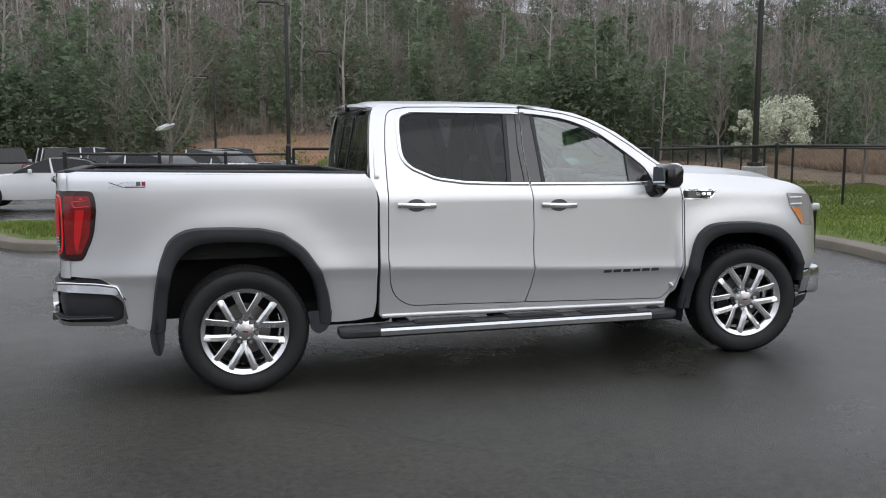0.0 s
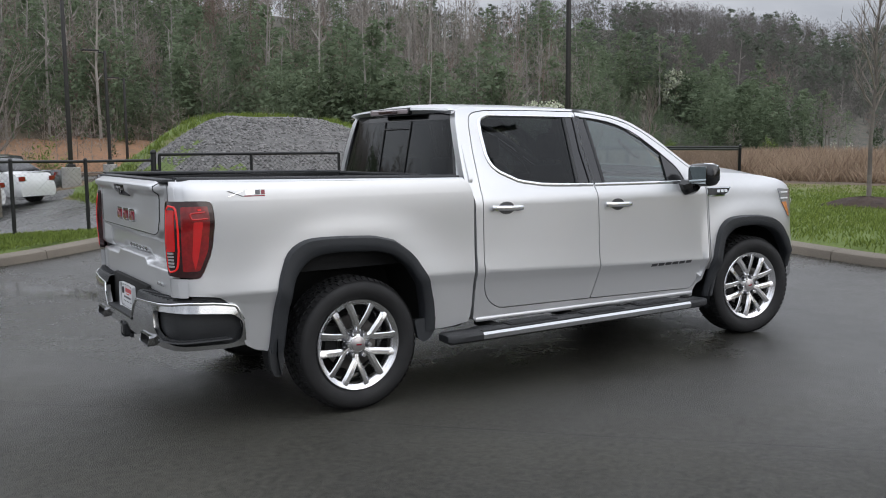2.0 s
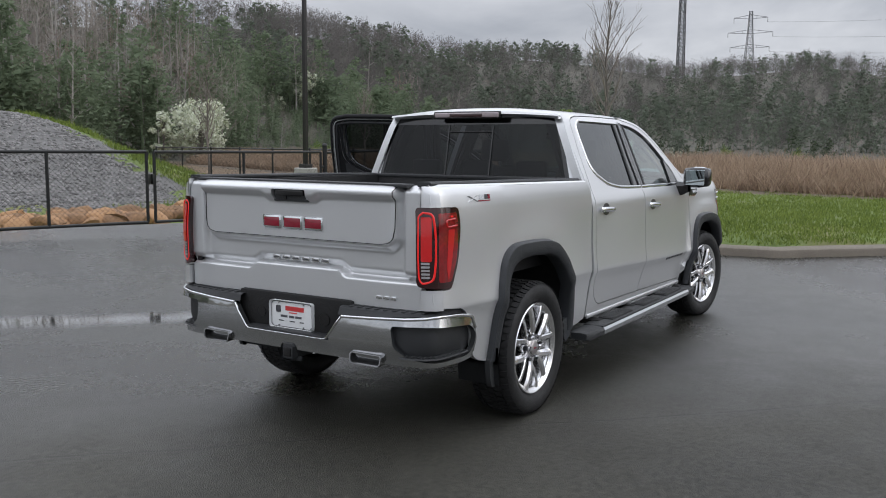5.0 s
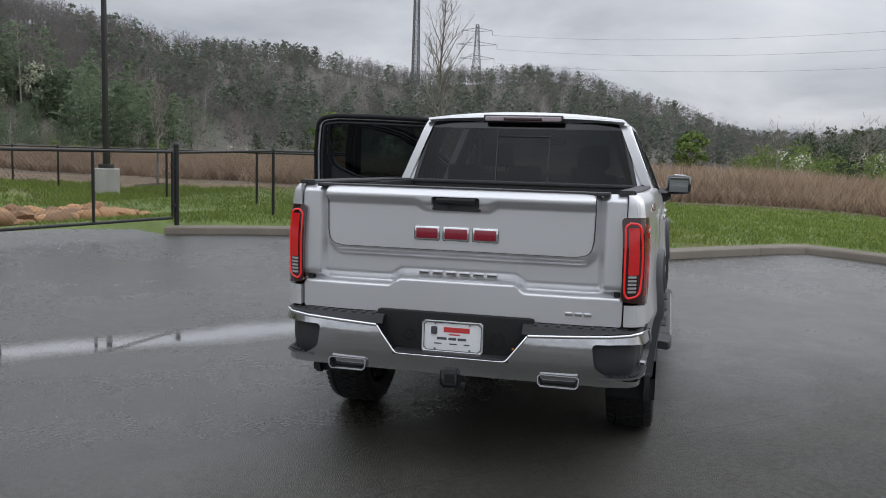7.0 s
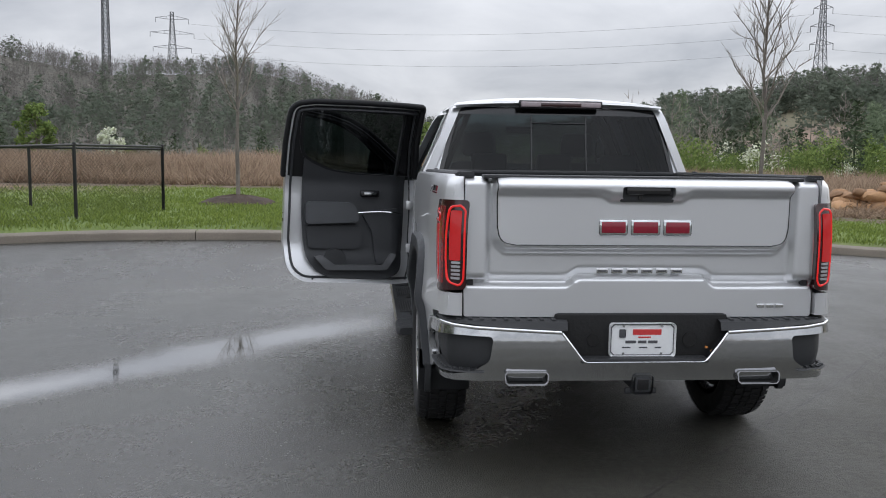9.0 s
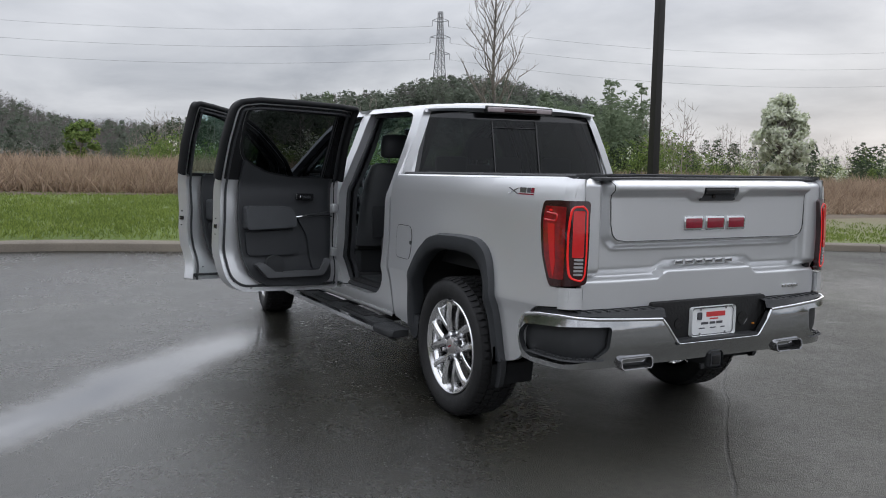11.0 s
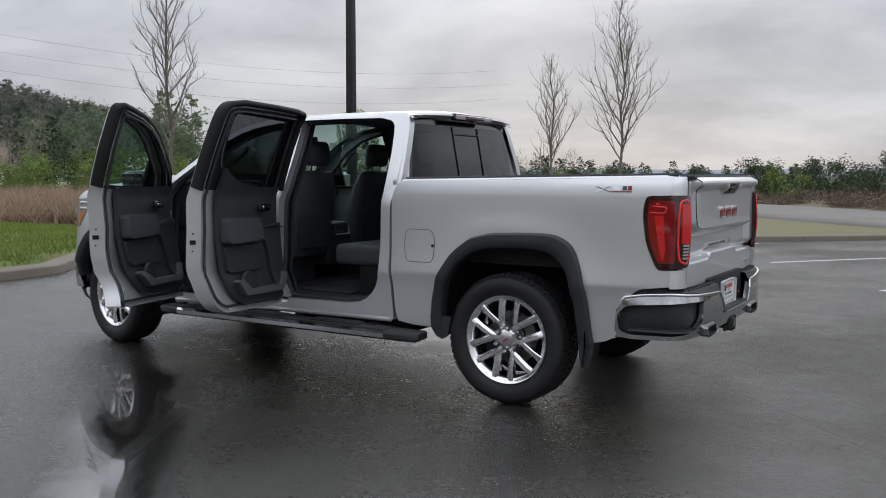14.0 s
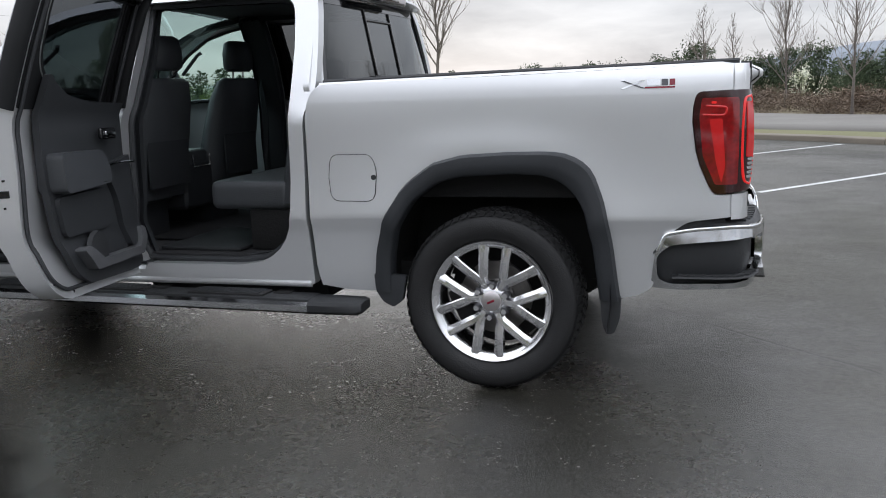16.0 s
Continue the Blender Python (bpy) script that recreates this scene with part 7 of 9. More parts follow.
def cab_side(sgn):
    skin_f = side_fn(sgn, FLANK)

    def f(u, v, d=0.0):
        """The middle pillar stands in from the door skins."""
        off = abs(u - interp([(b, a) for a, b in SPLIT[::-1]], v))
        return skin_f(u, v, d + (0.045 * (1 - smooth01(off, 0.075, 0.11)) if 0.50 < v < 1.868 else 0.0))

    edge = fillet([(0.884, 0.452), (0.886, 1.24), (0.872, 1.31, 0.05)] + ROOF_EDGE + [(3.165, 1.30), (3.17, 1.14), (3.162, 0.90), (3.16, 0.70), (3.125, 0.55), (3.05, 0.455), (3.05, 0.405)], 0.02, 0.05)
    holes = [REAR_LOOP, FRONT_LOOP] if sgn < 0 else [grow(REAR_LOOP, -0.012), grow(FRONT_LOOP, -0.012)]
    # the strip between the two apertures is the middle pillar
    def pillar_gap(loop, rear):
        out = []
        for x, z in loop:
            if abs(x - interp([(b, a) for a, b in SPLIT[::-1]], z)) < 0.03 and 0.52 < z < 1.85:
                x += -0.055 if rear else 0.055
            out.append((x, z))
        return out
    holes = [pillar_gap(grow(REAR_LOOP, 0.003) if sgn < 0 else REAR_OPEN, True), pillar_gap(grow(FRONT_LOOP, 0.003 if sgn < 0 else -0.02), False)]
    ob = panel("cab_side", edge, f, SILVER, truck, holes=holes, step=0.05, depth=0.06, hole_depth=0.085, lines=CREASES)
    for name, hole in (("rear_door_seal", holes[0]), ("front_door_seal", holes[1])):
        path = [f(*p, 0.075) for p in grow(hole, -0.012)]
        strip(name, path, ring(0.017, 7), CABIN, ob, closed=True, up=(0, 1, 0))
    # inner trim of the pillars and sill
    inner_edge = grow(edge, -0.02)
    panel("cabin_trim", [p for p in inner_edge], lambda u, v, d=0.0: f(u, v, d + 0.12), CABIN, ob, holes=[grow(holes[0], -0.03), grow(holes[1], -0.03)], step=0.08, depth=0.03)
    if sgn > 0:
        part("sill_plate", box((2.0, 0.10, 0.012), (2.0, sgn * 0.865, 0.53), 0.004), PLASTIC, ob)
        for x0 in (1.93, 3.09):
            for z0 in (0.78, 1.12):
                part("door_hinge", box((0.06, 0.05, 0.07), (x0, sgn * 0.955, z0), 0.012), SILVER, ob)
        part("striker", rod((0.955, sgn * 0.90, 1.02), (0.985, sgn * 0.90, 1.02), 0.010, n=10), CHROME, ob)
    # lower sill crease
    strip("sill_moulding", [f(x, 0.455 - 0.02 * (x - 0.9) / 2.1, -0.004) for x in np.linspace(0.90, 3.04, 24)], rect_ring(0.012, 0.03, 0.4), SILVER, ob)
    return ob


def door(kind, sgn, angle):
    """A door, built shut: skin, glass, bright trim, handle, mirror and inner lining; then swung on its hinge."""
    rear = kind == "rear"
    loop, hole = (REAR_LOOP, REAR_HOLE) if rear else (FRONT_LOOP, FRONT_HOLE)
    flat = side_fn(sgn, FLANK)
    # the lower part of the open doors tucks in
    tuck = (0.035 if rear else 0.085) if angle else 0.0

    x_pin = 1.955 if rear else 3.125

    def f(u, v, d=0.0):
        if angle and d > 0.02:
            d = 0.02 + (d - 0.02) * (0.12 + 0.88 * smooth01(x_pin - u, 0.02, 0.17))
        lift = (0.03 if rear else 0.075) * max(0.0, v - 1.05) / 0.8 if angle else 0.0
        return flat(u, v, d + tuck * smooth01(0.98 - v, 0.0, 0.5) - lift)

    skin = panel(kind + "_door", grow(loop, -0.0035), f, SILVER, truck, holes=[hole], step=0.028, depth=0.10 if angle else 0.05, hole_depth=0.03, label=("open" if angle else "shut") + " silver " + kind + " door", lines=CREASES)
    # fixed glass and blacked-out pillar
    glass = PRIVACY if rear else TINTED
    x_split = [(1.325, 1.815 if rear else 2.072), (1.84, 1.843 if rear else 2.046)]
    cut = [p for p in hole]
    edge_b, edge_t = x_split[0][1], x_split[1][1]
    def at_split(z):
        return interp(x_split, z)
    pane = [p for p in hole if (p[0] < at_split(p[1]) if rear else p[0] > at_split(p[1]))]
    appl = [p for p in hole if (p[0] >= at_split(p[1]) if rear else p[0] <= at_split(p[1]))]
    def close_loop(pts, left):
        pts = sorted(pts, key=lambda p: math.atan2(p[1] - 1.58, p[0] - sum(q[0] for q in pts) / len(pts)))
        return pts
    zlo, zhi = 1.331, 1.826
    ends = [(at_split(zlo), zlo), (at_split(1.5), 1.5), (at_split(1.66), 1.66), (at_split(zhi), zhi)]
    panel("window_glass", close_loop(pane + ends, rear), lambda u, v, d=0.0: f(u, v, d + 0.012), glass, skin, step=0.08, depth=0.005, flange=False, label="privacy tinted glass" if rear else "green tinted glass").visible_shadow = True
    panel("pillar_applique", close_loop(appl + ends, not rear), lambda u, v, d=0.0: f(u, v, d + 0.006), GLOSS_BLACK, skin, step=0.08, depth=0.02)
    line = [(interp([(b, a) for a, b in SPLIT[::-1]], z), z) for z in np.linspace(1.335, 1.835, 9)]
    k = -1 if rear else 1
    panel("pillar_edge", [(x + k * 0.0045, z) for x, z in line] + [(x + k * 0.034, z) for x, z in line[::-1]], lambda u, v, d=0.0: f(u, v, d - 0.002), GLOSS_BLACK, skin, step=0.08, depth=0.006)
    bar_in = [f(at_split(z), z, 0.008) for z in np.linspace(zlo, zhi, 8)]
    strip("glass_run", bar_in, rect_ring(0.012, 0.03), PLASTIC, skin, up=(1, 0, 0))
    # bright trim
    if rear:
        run = fillet([(1.955, 1.332)] + [(p[0], p[1], 0.08) for p in ((1.60, 1.340), (1.40, 1.352), (1.20, 1.396), (1.066, 1.487), (1.046, 1.627), (1.062, 1.80), (1.15, 1.829))], 0.08, 0.03, False)
    else:
        run = fillet([(1.972, 1.332), (2.93, 1.325)], 0.02, 0.05, False)
    strip("window_bright_trim", [f(*p, 0.001) for p in run], rect_ring(0.028, 0.014, 0.3), CHROME, skin, up=(0, 1, 0))
    top = [(1.15, 1.829), (1.55, 1.828), (1.945, 1.825)] if rear else [(1.97, 1.824), (2.10, 1.817), (2.305, 1.787), (2.514, 1.711), (2.712, 1.573), (2.88, 1.44), (2.932, 1.33)]
    strip("window_top_trim", [f(*p, 0.002) for p in fillet(top, 0.05, 0.05, False)], rect_ring(0.010, 0.010, 0.3), CHROME if rear else PLASTIC, skin, up=(0, 1, 0))
    seal = [f(*p, 0.014) for p in grow(hole, -0.008)]
    strip("window_seal", seal, ring(0.008, 6), PLASTIC, skin, closed=True, up=(0, 1, 0))
    # handle, and a flat dark oval that paints in the shade of its scoop
    hx, hz = (1.138, 1.202) if rear else (2.171, 1.184)
    scoop = [(hx + 0.075 * math.cos(a) * 0.9, hz + 0.043 * math.sin(a)) for a in np.linspace(0, 2 * math.pi, 20, endpoint=False)]
    panel("handle_scoop", scoop, lambda u, v, d=0.0: f(u, v, d - 0.0015), DARK_BADGE, skin, step=0.03, depth=0.004)
    path = [f(hx + k * 0.129, hz - 0.004 * k, -0.014 - 0.022 * (1 - abs(k) ** 3)) for k in np.linspace(-1, 1, 12)]
    strip("door_handle", path, [(u * 0.8, v * 1.0) for u, v in rect_ring(0.022, 0.034, 0.35)], CHROME, skin, "chrome pull handle")
    part("handle_lock", rod(f(hx - 0.10, hz, -0.012), f(hx - 0.10, hz, -0.032), 0.016, n=16), CHROME, skin)
    # lower model bars on the front door
    if not rear:
        for k in range(6):
            x0 = 2.545 + k * 0.076 if sgn < 0 else 2.965 - k * 0.076
            panel("model_bar", [(x0 - 0.02, 0.690), (x0 + 0.038, 0.690), (x0 + 0.038, 0.712), (x0 - 0.02, 0.712)], lambda u, v, d=0.0: f(u, v, d - 0.004), DARK_BADGE, skin, step=0.05, depth=0.005)
        sail = fillet([(2.735, 1.338), (2.92, 1.335), (2.872, 1.432), (2.735, 1.545)], 0.012, 0.04)
        panel("mirror_sail", sail, lambda u, v, d=0.0: f(u, v, d - 0.002), GLOSS_BLACK, skin, step=0.05, depth=0.02)
        build_mirror(sgn, skin, f)
    if angle:
        door_lining(skin, rear, sgn, f, loop, hole)
        hx0, hy0 = (1.955, sgn * 0.945) if rear else (3.125, sgn * 0.945)
        lean = Matrix.Rotation(radians(sgn * 1.6), 4, "X")
        skin.matrix_basis = Matrix.Translation((hx0, hy0, 0.9)) @ lean @ Matrix.Rotation(radians(-sgn * angle), 4, "Z") @ lean.inverted() @ Matrix.Translation((0, 0, -0.9)) @ Matrix.Translation((-hx0, -hy0, 0))
    return skin


def build_mirror(sgn, skin, f):
    arm = loft([[Vector((2.925 + cx + a, sgn * yy, 1.285 + b + cz)) for a, b in rect_ring(w, h, 0.3)] for yy, cx, cz, w, h in ((0.925, 0.0, 0.0, 0.15, 0.13), (0.985, 0.005, 0.0, 0.13, 0.11), (1.03, 0.02, 0.02, 0.10, 0.10))], close=True)
    part("mirror_arm", arm, GLOSS_BLACK, skin)
    rows = []
    for yy, w, h, cx, cz in ((0.985, 0.08, 0.125, 0.0, 0.012), (0.998, 0.115, 0.160, 0.0, 0.012), (1.05, 0.135, 0.176, 0.008, 0.012), (1.13, 0.135, 0.174, 0.012, 0.012), (1.185, 0.115, 0.158, 0.018, 0.014), (1.205, 0.07, 0.122, 0.026, 0.016)):
        rows.append([Vector((2.945 + cx + a, sgn * yy, 1.372 + cz + b)) for a, b in rect_ring(w, h, 0.28)])
    bm = loft(rows, close=True)
    bm.faces.new([v for v in bm.verts[:8]])
    bm.faces.new([v for v in bm.verts[-8:]])
    part("mirror_housing", bm, GLOSS_BLACK, skin, "black door mirror housing", smooth=50)
    rows = []
    for yy, x0, x1, z0, z1 in ((1.0, 2.982, 3.004, 1.385, 1.452), (1.06, 2.985, 3.020, 1.377, 1.470), (1.13, 2.988, 3.024, 1.377, 1.469), (1.194, 2.992, 3.012, 1.387, 1.453)):
        rows.append([Vector(p) for p in ((x0, sgn * yy, z1), ((x0 + x1) / 2, sgn * yy, z1 + 0.006), (x1 - 0.01, sgn * yy, z1 - 0.01), (x1 + 0.004, sgn * yy, (z0 + z1) / 2), (x1 + 0.002, sgn * yy, z0))])
    part("mirror_cap", loft(rows), CHROME, skin, "chrome mirror cap", smooth=60)
    part("mirror_pane", box((0.004, 0.165, 0.130), (2.882, sgn * 1.095, 1.384), 0.0015, 1), MIRROR, skin, "mirror glass")


def door_lining(skin, rear, sgn, f, loop, hole):
    """Inner side of an open door: bright shell edge, black frame, padded card, armrest, pocket, pull."""
    x_free = 0.945 if rear else 1.975
    x_hinge = 1.96 if rear else 3.13
    sh = -0.006

    def g(depth):
        return lambda u, v, d=0.0: f(u, v, d + depth)

    shell = panel("inner_shell", grow(loop, -0.004), g(0.10), SILVER, skin, holes=[grow(hole, 0.012)], step=0.07, depth=0.01)
    # thick rubber-faced flange that overlaps the opening, all round above the belt
    n0 = len(loop)
    up = [k for k in range(n0) if loop[k][1] > 1.315]
    cut = max(range(len(up)), key=lambda q: (up[q] - up[q - 1]) % n0)
    seq = up[cut:] + up[:cut]
    outer = grow(loop, 0.008)
    strip("frame_flange", [f(*outer[k], 0.062) for k in seq], rect_ring(0.040, 0.085, 0.3), DOOR_FRAME, skin, "black rubber-sealed upper door frame", up=(0, 1, 0))
    frame_zone = grow(loop, -0.020)
    frame_zone = [(x, z) for x, z in frame_zone if z > 1.325]
    lo = min(p[0] for p in frame_zone if p[1] < 1.36), max(p[0] for p in frame_zone if p[1] < 1.36)
    frame_loop = sorted(frame_zone + [(x, 1.318) for x in np.linspace(lo[0] + 0.03, lo[1] - 0.03, 12)], key=lambda p: math.atan2(p[1] - 1.55, p[0] - (lo[0] + lo[1]) / 2))
    panel("inner_frame", frame_loop, g(0.104), DOOR_FRAME, skin, holes=[grow(hole, -0.012)], step=0.08, depth=-0.012, label="black inner window frame")
    a, b = (1.085, 1.885) if rear else (2.115, 3.03)
    belt = [(a - 0.005, 1.462, 0.02), (1.19, 1.392, 0.08), (1.40, 1.346, 0.08)] if rear else [(a, 1.33, 0.02)]
    card = fillet(belt + [(b - (0.0 if rear else 0.06), 1.345, 0.02), (b, 0.95, 0.08), (b - 0.03, 0.60, 0.10), (b - 0.16, 0.545, 0.06), (a + 0.16, 0.560, 0.10), (a + 0.03, 0.68, 0.14), (a - 0.012, 0.95, 0.1)], 0.05, 0.05)

    def card_f(u, v, d=0.0):
        bulge = 0.022 * smooth01(v, 1.30, 1.22) + 0.02 * smooth01(v, 0.60, 0.72)
        wave = 0.012 * math.sin((v - 0.6) * 9)
        return f(u, v, d * -1 + 0.118 + bulge + wave)

    lining = panel("door_card", card, card_f, CABIN, skin, step=0.05, depth=0.03, label="black moulded inner door panel")
    L = b - a

    def blob(name, pts, depth, m, proud=0.03, r=0.04):
        return panel(name, fillet(pts, r, 0.04), lambda u, v, d=0.0: card_f(u, v, d - 0.0) + Vector((0, -sgn * (proud - d * 1.5), 0)), m, skin, step=0.04, depth=proud * 0.9)

    P = lambda u, v: (a + u * L, v)
    blob("mid_pad", [P(0.02, 1.135), P(0.46, 1.135), P(0.52, 1.06), P(0.52, 0.985), P(0.02, 0.965)], 0.03, LEATHER, 0.075, 0.035)
    blob("armrest", [P(0.03, 0.950), P(0.54, 0.960), P(0.58, 0.90), P(0.54, 0.78), P(0.05, 0.78)], 0.04, CABIN, 0.022, 0.04)
    blob("grab_panel", [P(0.55, 1.06), P(0.93, 1.10), P(0.96, 1.03), P(0.90, 0.70), P(0.70, 0.66), P(0.66, 0.92)], 0.03, CABIN, 0.028, 0.04)
    blob("pocket_lip", [P(0.10, 0.72), P(0.22, 0.62), P(0.80, 0.62), P(0.90, 0.74), P(0.84, 0.75), P(0.76, 0.66), P(0.30, 0.66), P(0.18, 0.73)], 0.04, POCKET, 0.05, 0.015)
    path = [card_f(a + L * u, 1.055 + 0.012 * math.sin(math.pi * (u - 0.5) * 2), 0.0) + Vector((0, -sgn * 0.05, 0)) for u in np.linspace(0.52, 0.94, 12)]
    strip("bright_pull_trim", path, ring(0.005, 6), CHROME, skin)
    c = card_f(a + L * 0.63, 1.205) + Vector((0, -sgn * 0.03, 0))
    part("handle_bezel", box((0.15, 0.02, 0.05), c, 0.012, 3), GLOSS_BLACK, skin)
    part("inner_handle", box((0.095, 0.012, 0.020), c + Vector((0, -sgn * 0.014, 0)), 0.006, 3), CHROME, skin, "chrome inner door handle")
    spk = card_f(a + L * 0.30, 0.70) + Vector((0, -sgn * 0.012, 0))
    part("speaker_grille", rod(spk, spk + Vector((0, -sgn * 0.02, 0)), 0.085, 0.08, 28), PLASTIC, skin)
    part("window_switch", box((0.06, 0.03, 0.012), card_f(a + L * 0.45, 0.99) + Vector((0, -sgn * 0.06, 0)), 0.004), GLOSS_BLACK, skin)
    # latch and fixings on the free edge
    for z0, s0 in ((0.985, 0.030), (1.04, 0.010), (0.93, 0.010)):
        part("door_latch" if s0 > 0.02 else "edge_bolt", box((0.010, 0.045 if s0 > 0.02 else 0.012, s0), (x_free + 0.002, sgn * (flank_y(1.2, z0, FLANK) - 0.05), z0), 0.003), GLOSS_BLACK, skin)
    band = [f(p[0], p[1], 0.108) for p in grow(loop, -0.045)]
    strip("door_edge_seal", band, ring(0.009, 6), CABIN, skin, closed=True, up=(0, 1, 0))
    for u, z0 in ((0.05, 0.60), (0.18, 0.545), (0.02, 0.70)):
        part("edge_bolt", rod(f(x_free + 0.04 + u, z0, 0.098), f(x_free + 0.04 + u, z0, 0.104), 0.007, n=10), CHROME, skin)


for s in (-1, 1):
    cab_side(s)
door("rear", -1, 0)
door("front", -1, 0)
door("rear", 1, 78.5)
door("front", 1, 65.3)


# ---- roof, rear window, windscreen, bonnet ----
def build_roof():
    xs = [0.835, 0.86, 0.90, 0.96, 1.10, 1.30, 1.50, 1.70, 1.90, 2.05, 2.18]
    rows = []
    for x in xs:
        ze = interp([(a, b) for a, b in ROOF_EDGE if b > 1.84], x)
        ye = flank_y(2.0, ze, FLANK)
        row = []
        for k in range(-12, 13):
            q = k / 12
            crown = 0.042 * (1 - abs(q) ** 2.2)
            rib = -0.006 * math.exp(-(((abs(q) - 0.62) / 0.05) ** 2)) * smooth01(x, 0.95, 1.1)
            drop = 0.03 * (1 - smooth01(x, 0.835, 0.93)) * 0.4
            row.append(Vector((x, q * ye, ze + crown + rib - drop)))
        rows.append(row)
    roof = part("roof", loft(rows), SILVER, truck, "silver roof with rain beads", smooth=60)
    # rear lip over the window
    lip = []
    for k in range(-12, 13):
        q = k / 12
        ye = 0.70
        lip.append([Vector((0.845 + 0.03 * abs(q) ** 4, q * ye, 1.868 + 0.034 * (1 - abs(q) ** 2.2))), Vector((0.800 + 0.045 * abs(q) ** 4, q * ye, 1.868 + 0.024 * (1 - abs(q) ** 2.2))), Vector((0.795 + 0.045 * abs(q) ** 4, q * ye, 1.856 + 0.02 * (1 - abs(q) ** 2.2))), Vector((0.85 + 0.03 * abs(q) ** 4, q * ye * 0.99, 1.842 + 0.014 * (1 - abs(q) ** 2.2)))])
    part("roof_lip", loft(lip), SILVER, roof, smooth=40)
    part("brake_lamp_housing", box((0.035, 0.565, 0.052), (0.803, 0, 1.868), 0.014, 3), GLOSS_BLACK, roof)
    bl = part("high_brake_lamp", box((0.03, 0.54, 0.036), (0.795, 0, 1.866), 0.010, 3), mat("smoked_white_lens", (0.36, 0.30, 0.31), 0.15, coat=1.0, scale=20), roof, "smoked high brake lamp")
    part("brake_lamp_centre", box((0.012, 0.27, 0.022), (0.780, 0, 1.865), 0.004), LENS_DARK, roof)
    bm = loft([[Vector((x, q * 0.66, 1.862 + 0.02 * (1 - q * q))) for q in np.linspace(-1, 1, 9)] for x in (0.88, 1.5, 2.15)])
    part("headliner", bm, HEADLINER, roof)


build_roof()


def rear_x(y, z):
    return 0.792 + 0.085 * (z - 1.40) / 0.45 + 0.055 * abs(y / 0.86) ** 5


def build_rear_window():
    def f(u, v, d=0.0):
        return Vector((rear_x(u, v) + d, u, v))

    out = fillet([(-0.895, 1.30), (0.895, 1.30), (0.915, 1.40), (0.70, 1.862), (-0.70, 1.862), (-0.915, 1.40)], 0.02, 0.05)
    pane = fillet([(-0.812, 1.392), (0.812, 1.392), (0.694, 1.850), (-0.694, 1.850)], 0.03, 0.05)
    back = panel("cab_back", out, f, SILVER, truck, holes=[pane], step=0.06, depth=0.03)
    glass = panel("rear_window", pane, lambda u, v, d=0.0: f(u, v, d + 0.004), PRIVACY, truck, step=0.08, depth=0.005, flange=False, label="dark privacy rear window with a sliding pane")
    rim_out, rim_in = grow(pane, -0.001), grow(pane, -0.028)
    rows = [[f(*a, 0.002), f(*b, 0.002)] for a, b in zip(rim_out + rim_out[:1], rim_in + rim_in[:1])]
    part("black_border", loft(rows), GLOSS_BLACK, glass)
    part("top_band", loft([[f(u, 1.848, 0.001), f(u, 1.80, 0.001)] for u in np.linspace(-0.69, 0.69, 20)]), GLOSS_BLACK, glass)
    for u in (0.186, -0.186):
        strip("slider_upright", [f(u, z, 0.0) for z in np.linspace(1.40, 1.80, 8)], rect_ring(0.010, 0.012), GLOSS_BLACK, glass, up=(1, 0, 0))
    strip("slider_rail", [f(u, 1.745, 0.0) for u in np.linspace(-0.186, 0.186, 8)], rect_ring(0.012, 0.012), GLOSS_BLACK, glass, up=(1, 0, 0))
    part("lower_band", loft([[f(u, 1.394, 0.0015), f(u, 1.43, 0.0015)] for u in np.linspace(-0.80, 0.80, 20)]), GLOSS_BLACK, glass)


build_rear_window()


